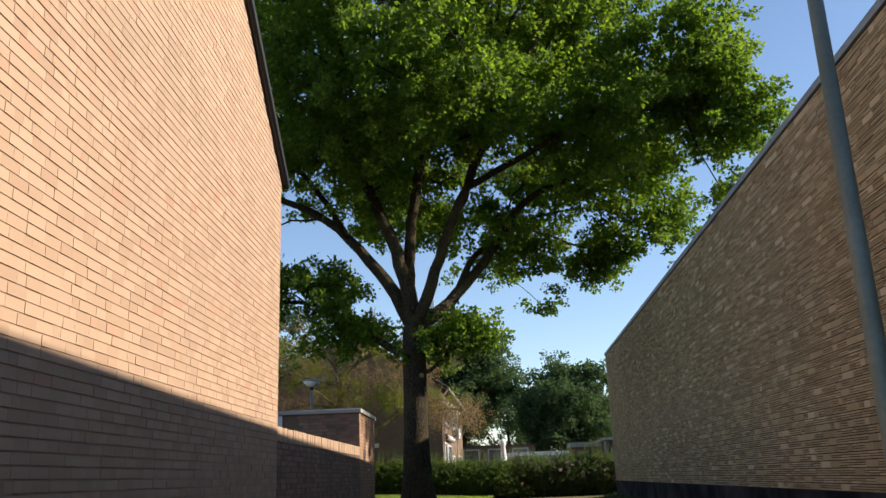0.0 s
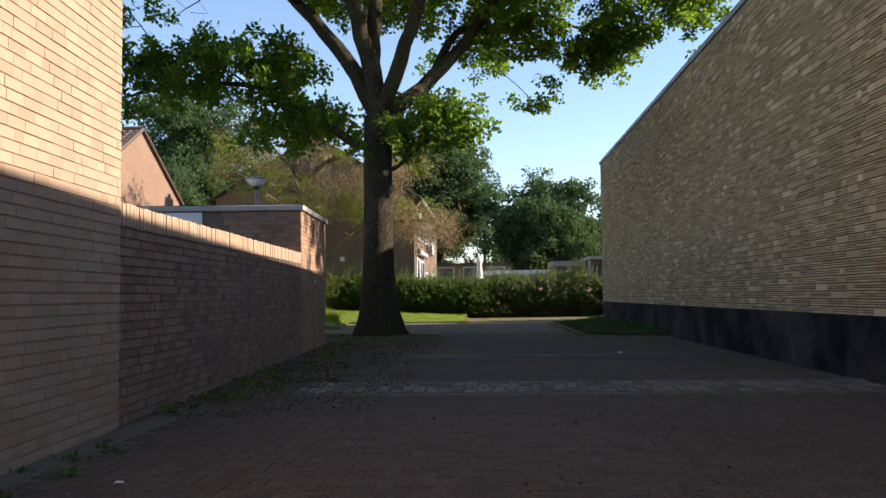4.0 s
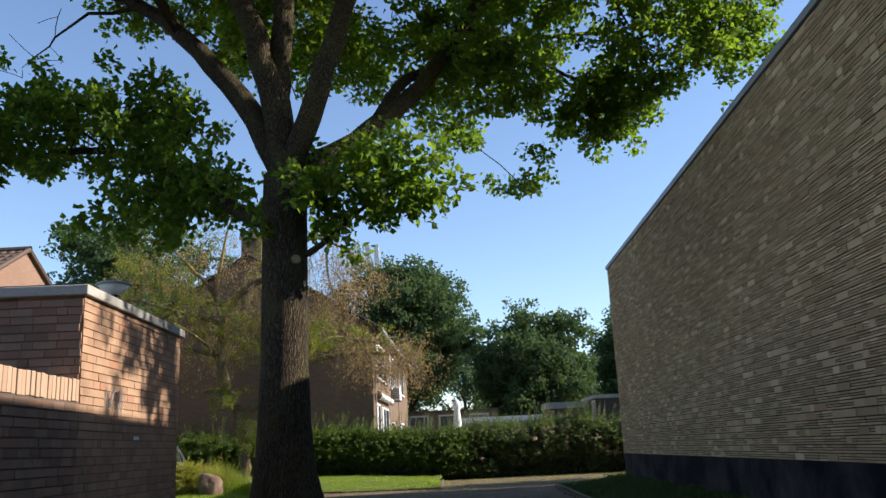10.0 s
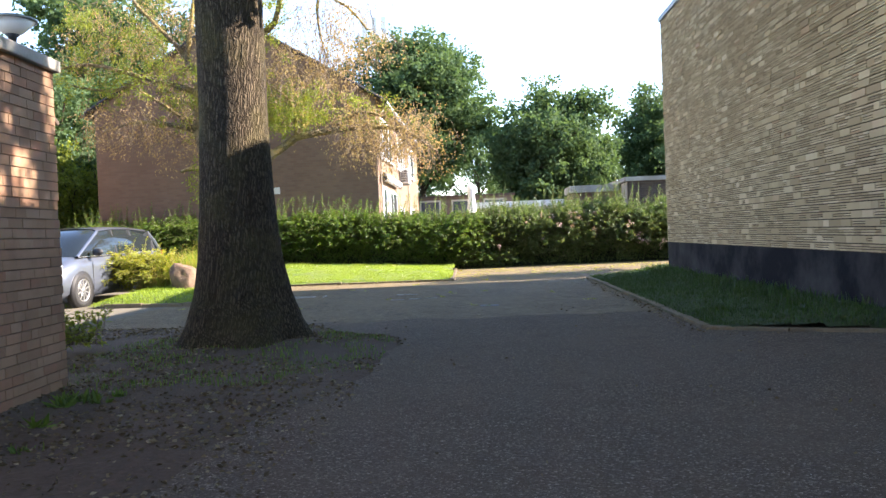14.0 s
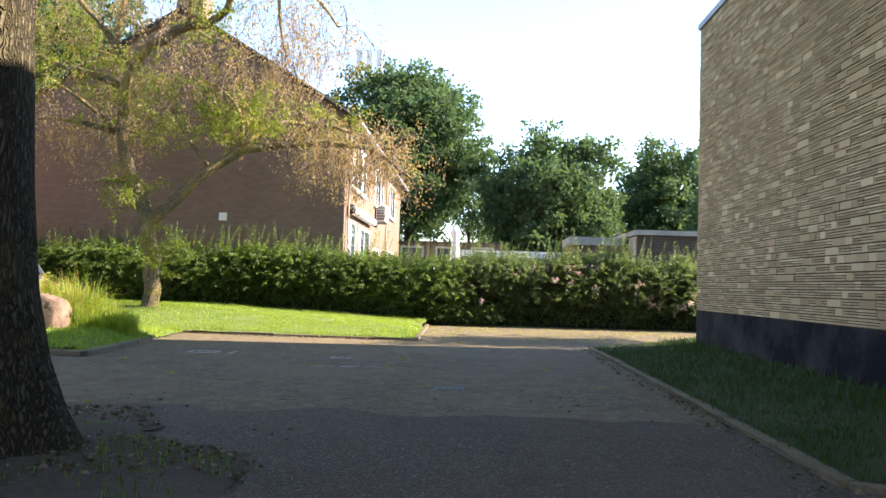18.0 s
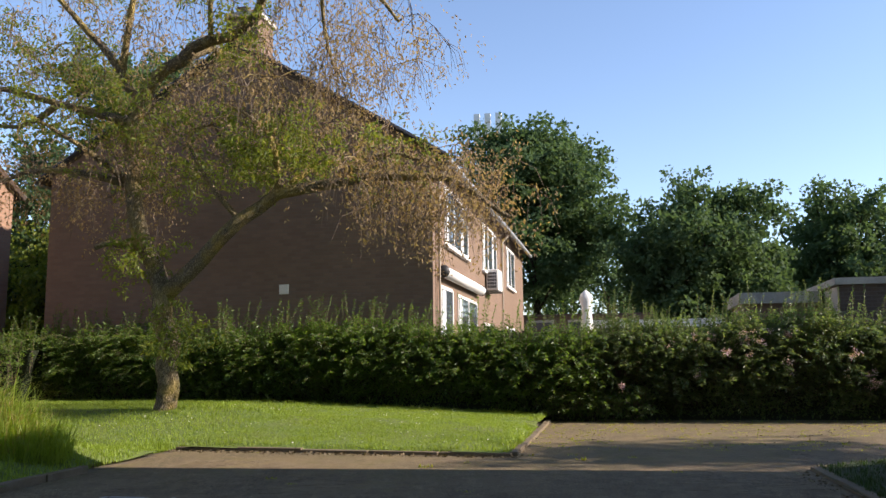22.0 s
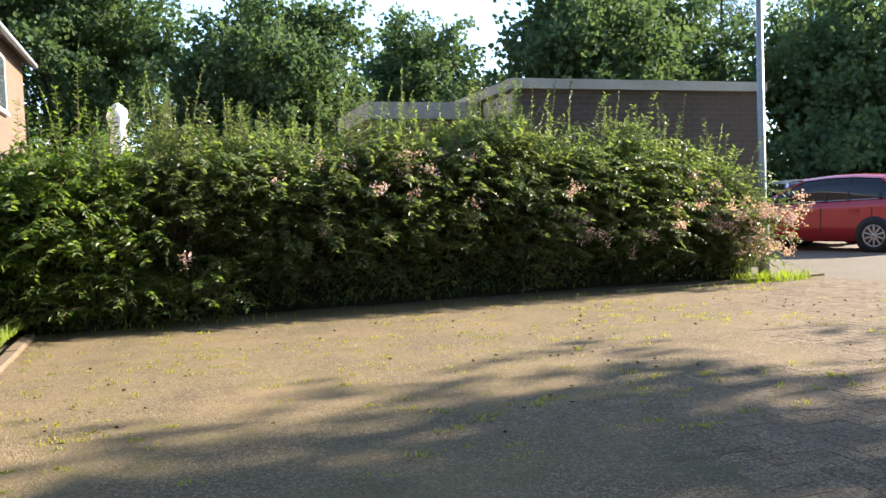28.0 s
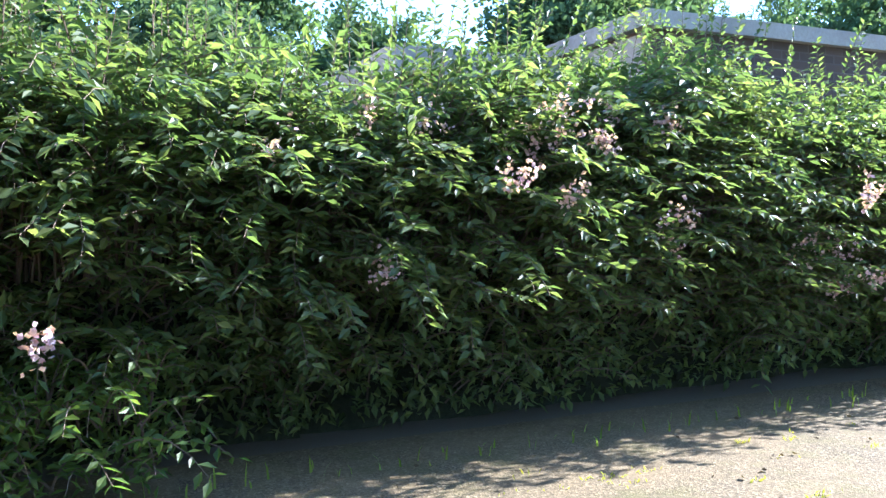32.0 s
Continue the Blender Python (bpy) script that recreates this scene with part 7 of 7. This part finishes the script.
set_bricks(rng, s_wall, SN_BASIS, V_rows, garden_brick, 0.012, (1.9, 3.4, 1.7, 2.7))
set_bricks(rng, e_wall, E_BASIS, E_ROWS, yellow_brick, 0.02, (40.2, 44.7, 0.77, 2.2), ribs=True, jitter=0.005)


def paving(name, parent, rects, mat, top, near, gap=0.0012, rough=0.45):
    """Flat stones from (x, y, half length, half width, turn): the near ones as pieces, the rest joined."""
    rects = np.array(rects)
    rng = np.random.default_rng(len(rects))
    inside = (rects[:, 0] > near[0]) & (rects[:, 0] < near[1]) & (rects[:, 1] > near[2]) & (rects[:, 1] < near[3])
    idx = np.flatnonzero(inside)[:300]
    single = np.zeros(len(rects), bool)
    single[idx] = True
    rest = rects[~single]
    n = len(rest)
    if n:
        ca, sa_ = np.cos(rest[:, 4]), np.sin(rest[:, 4])
        hx, hy = rest[:, 2] - gap, rest[:, 3] - gap
        tilt = (rng.uniform(-0.0015, 0.0015, (n, 4)) + rng.uniform(-0.002, 0.002, (n, 1))) * rough
        V = np.zeros((n, 8, 3))
        for k, (sx, sy) in enumerate(((-1, -1), (1, -1), (1, 1), (-1, 1))):
            for lvl, inset in ((0, 0.0), (4, 0.0015)):
                lx, ly = sx * (hx - inset), sy * (hy - inset)
                V[:, k + lvl, 0] = rest[:, 0] + lx * ca - ly * sa_
                V[:, k + lvl, 1] = rest[:, 1] + lx * sa_ + ly * ca
                V[:, k + lvl, 2] = top + tilt[:, k] - (0.0 if lvl else 0.012)
        k = np.arange(n)[:, None] * 8
        q = [k + np.array([f]) for f in ((4, 5, 6, 7), (0, 1, 5, 4), (1, 2, 6, 5), (2, 3, 7, 6), (3, 0, 4, 7))]
        part(name + "_field", mesh_of(name + "_field", V.reshape(-1, 3), np.concatenate(q)), mat, parent, kind="stuff")
    shared = {}
    for i in idx:
        x, y, hx, hy, an = rects[i]
        key = (round(hx, 3), round(hy, 3))
        if key not in shared:
            bm = bmesh.new()
            box(bm, -hx + gap, hx - gap, -hy + gap, hy - gap, -0.012, 0.0)
            for v in bm.verts:
                if v.co.z > -0.001:
                    v.co.x *= 1 - 0.0015 / hx
                    v.co.y *= 1 - 0.0015 / hy
            me = bpy.data.meshes.new(name)
            bm.to_mesh(me)
            bm.free()
            me.materials.append(mat)
            shared[key] = me
        ob = new(name, shared[key])
        ob.parent = parent
        if parent.name in BASE:
            ob.matrix_parent_inverse = Matrix.Translation(-BASE[parent.name])
        ob.matrix_basis = Matrix.Translation((x, y, top + rng.uniform(-0.003, 0.002) * rough)) @ Matrix.Rotation(an, 4, "Z") @ Matrix.Rotation(rng.uniform(-0.01, 0.01) * rough, 4, "X")


def herringbone(x0, x1, y0, y1, a, keep=lambda x, y: True, turn=0.0):
    """Two-to-one stones of width a in a herringbone."""
    out = []
    n = int(max(x1 - x0, y1 - y0) / a) + 6
    cx, cy = x0 - 2 * a, y0 - 2 * a
    for j in range(-2, n):
        for i in range(-2, n):
            k = (i - j) % 4
            px, py = cx + i * a, cy + j * a
            if k == 0:
                q = (px + a, py + a / 2, a, a / 2, 0.0)
            elif k == 2:
                q = (px + a / 2, py, a / 2, a, 0.0)
            else:
                continue
            if x0 < q[0] < x1 and y0 < q[1] < y1 and keep(q[0], q[1]):
                out.append(q)
    return out


lawn_in, strip_in = in_poly(LAWN), in_poly(STRIP)
field = [o for o in scene.objects if o.name == "pavement"][0]
entry = [o for o in scene.objects if o.name == "pavement_entry"][0]
yard = herringbone(-6.2, 8.4, 27.6, 43.3, 0.105, lambda x, y: not lawn_in(x, y) and not strip_in(x, y) and not (x > 4.2 and y < 36))
paving("paver", field, yard, paver_stone, 0.0, (1.0, 3.2, 38.8, 41.6))
paving("paver", entry, herringbone(-2.9, 4.2, 3.0, 13.7, 0.105), shaded_entry_stone, 0.009, (0.8, 3.0, 5.0, 8.0))
setts = thing("sett_band", "band of worn granite setts across the passage", "paving", (0.5, 14.5, 0), kind="structure")
rows = []
for j in range(4):
    x = -2.9
    while x < 4.15:
        w = rng.uniform(0.11, 0.16)
        rows.append((x + w / 2, 14.06 + j * 0.27 + rng.uniform(-0.01, 0.01), w / 2, 0.13, rng.uniform(-0.03, 0.03)))
        x += w
paving("sett", setts, rows, sett_stone, 0.012, (-3, 4.2, 13.9, 15.2), 0.011, 1.6)
tiles = thing("tile_band", "strip of grey paving tiles with a pale sett edge", "paving", (0.5, 18.7, 0), kind="structure")
rows = []
for j in range(4):
    x = -2.6 + 0.16 * (j % 2)
    while x < 4.0:
        rows.append((x + 0.16, 18.33 + j * 0.265, 0.16, 0.1325, rng.uniform(-0.01, 0.01)))
        x += 0.32
paving("paving_tile", tiles, rows, tile_stone, 0.008, (-3, 4.2, 17, 20), 0.005)
rows = []
for j in range(2):
    x = -2.3
    while x < 4.0:
        w = rng.uniform(0.13, 0.21)
        rows.append((x + w / 2, 19.30 + 0.085 * j + rng.uniform(-0.008, 0.008), w / 2, 0.04, rng.uniform(-0.04, 0.04)))
        x += w
paving("edge_sett", tiles, rows, sett_stone, 0.014, (-3, 4.2, 17, 20), 0.006)
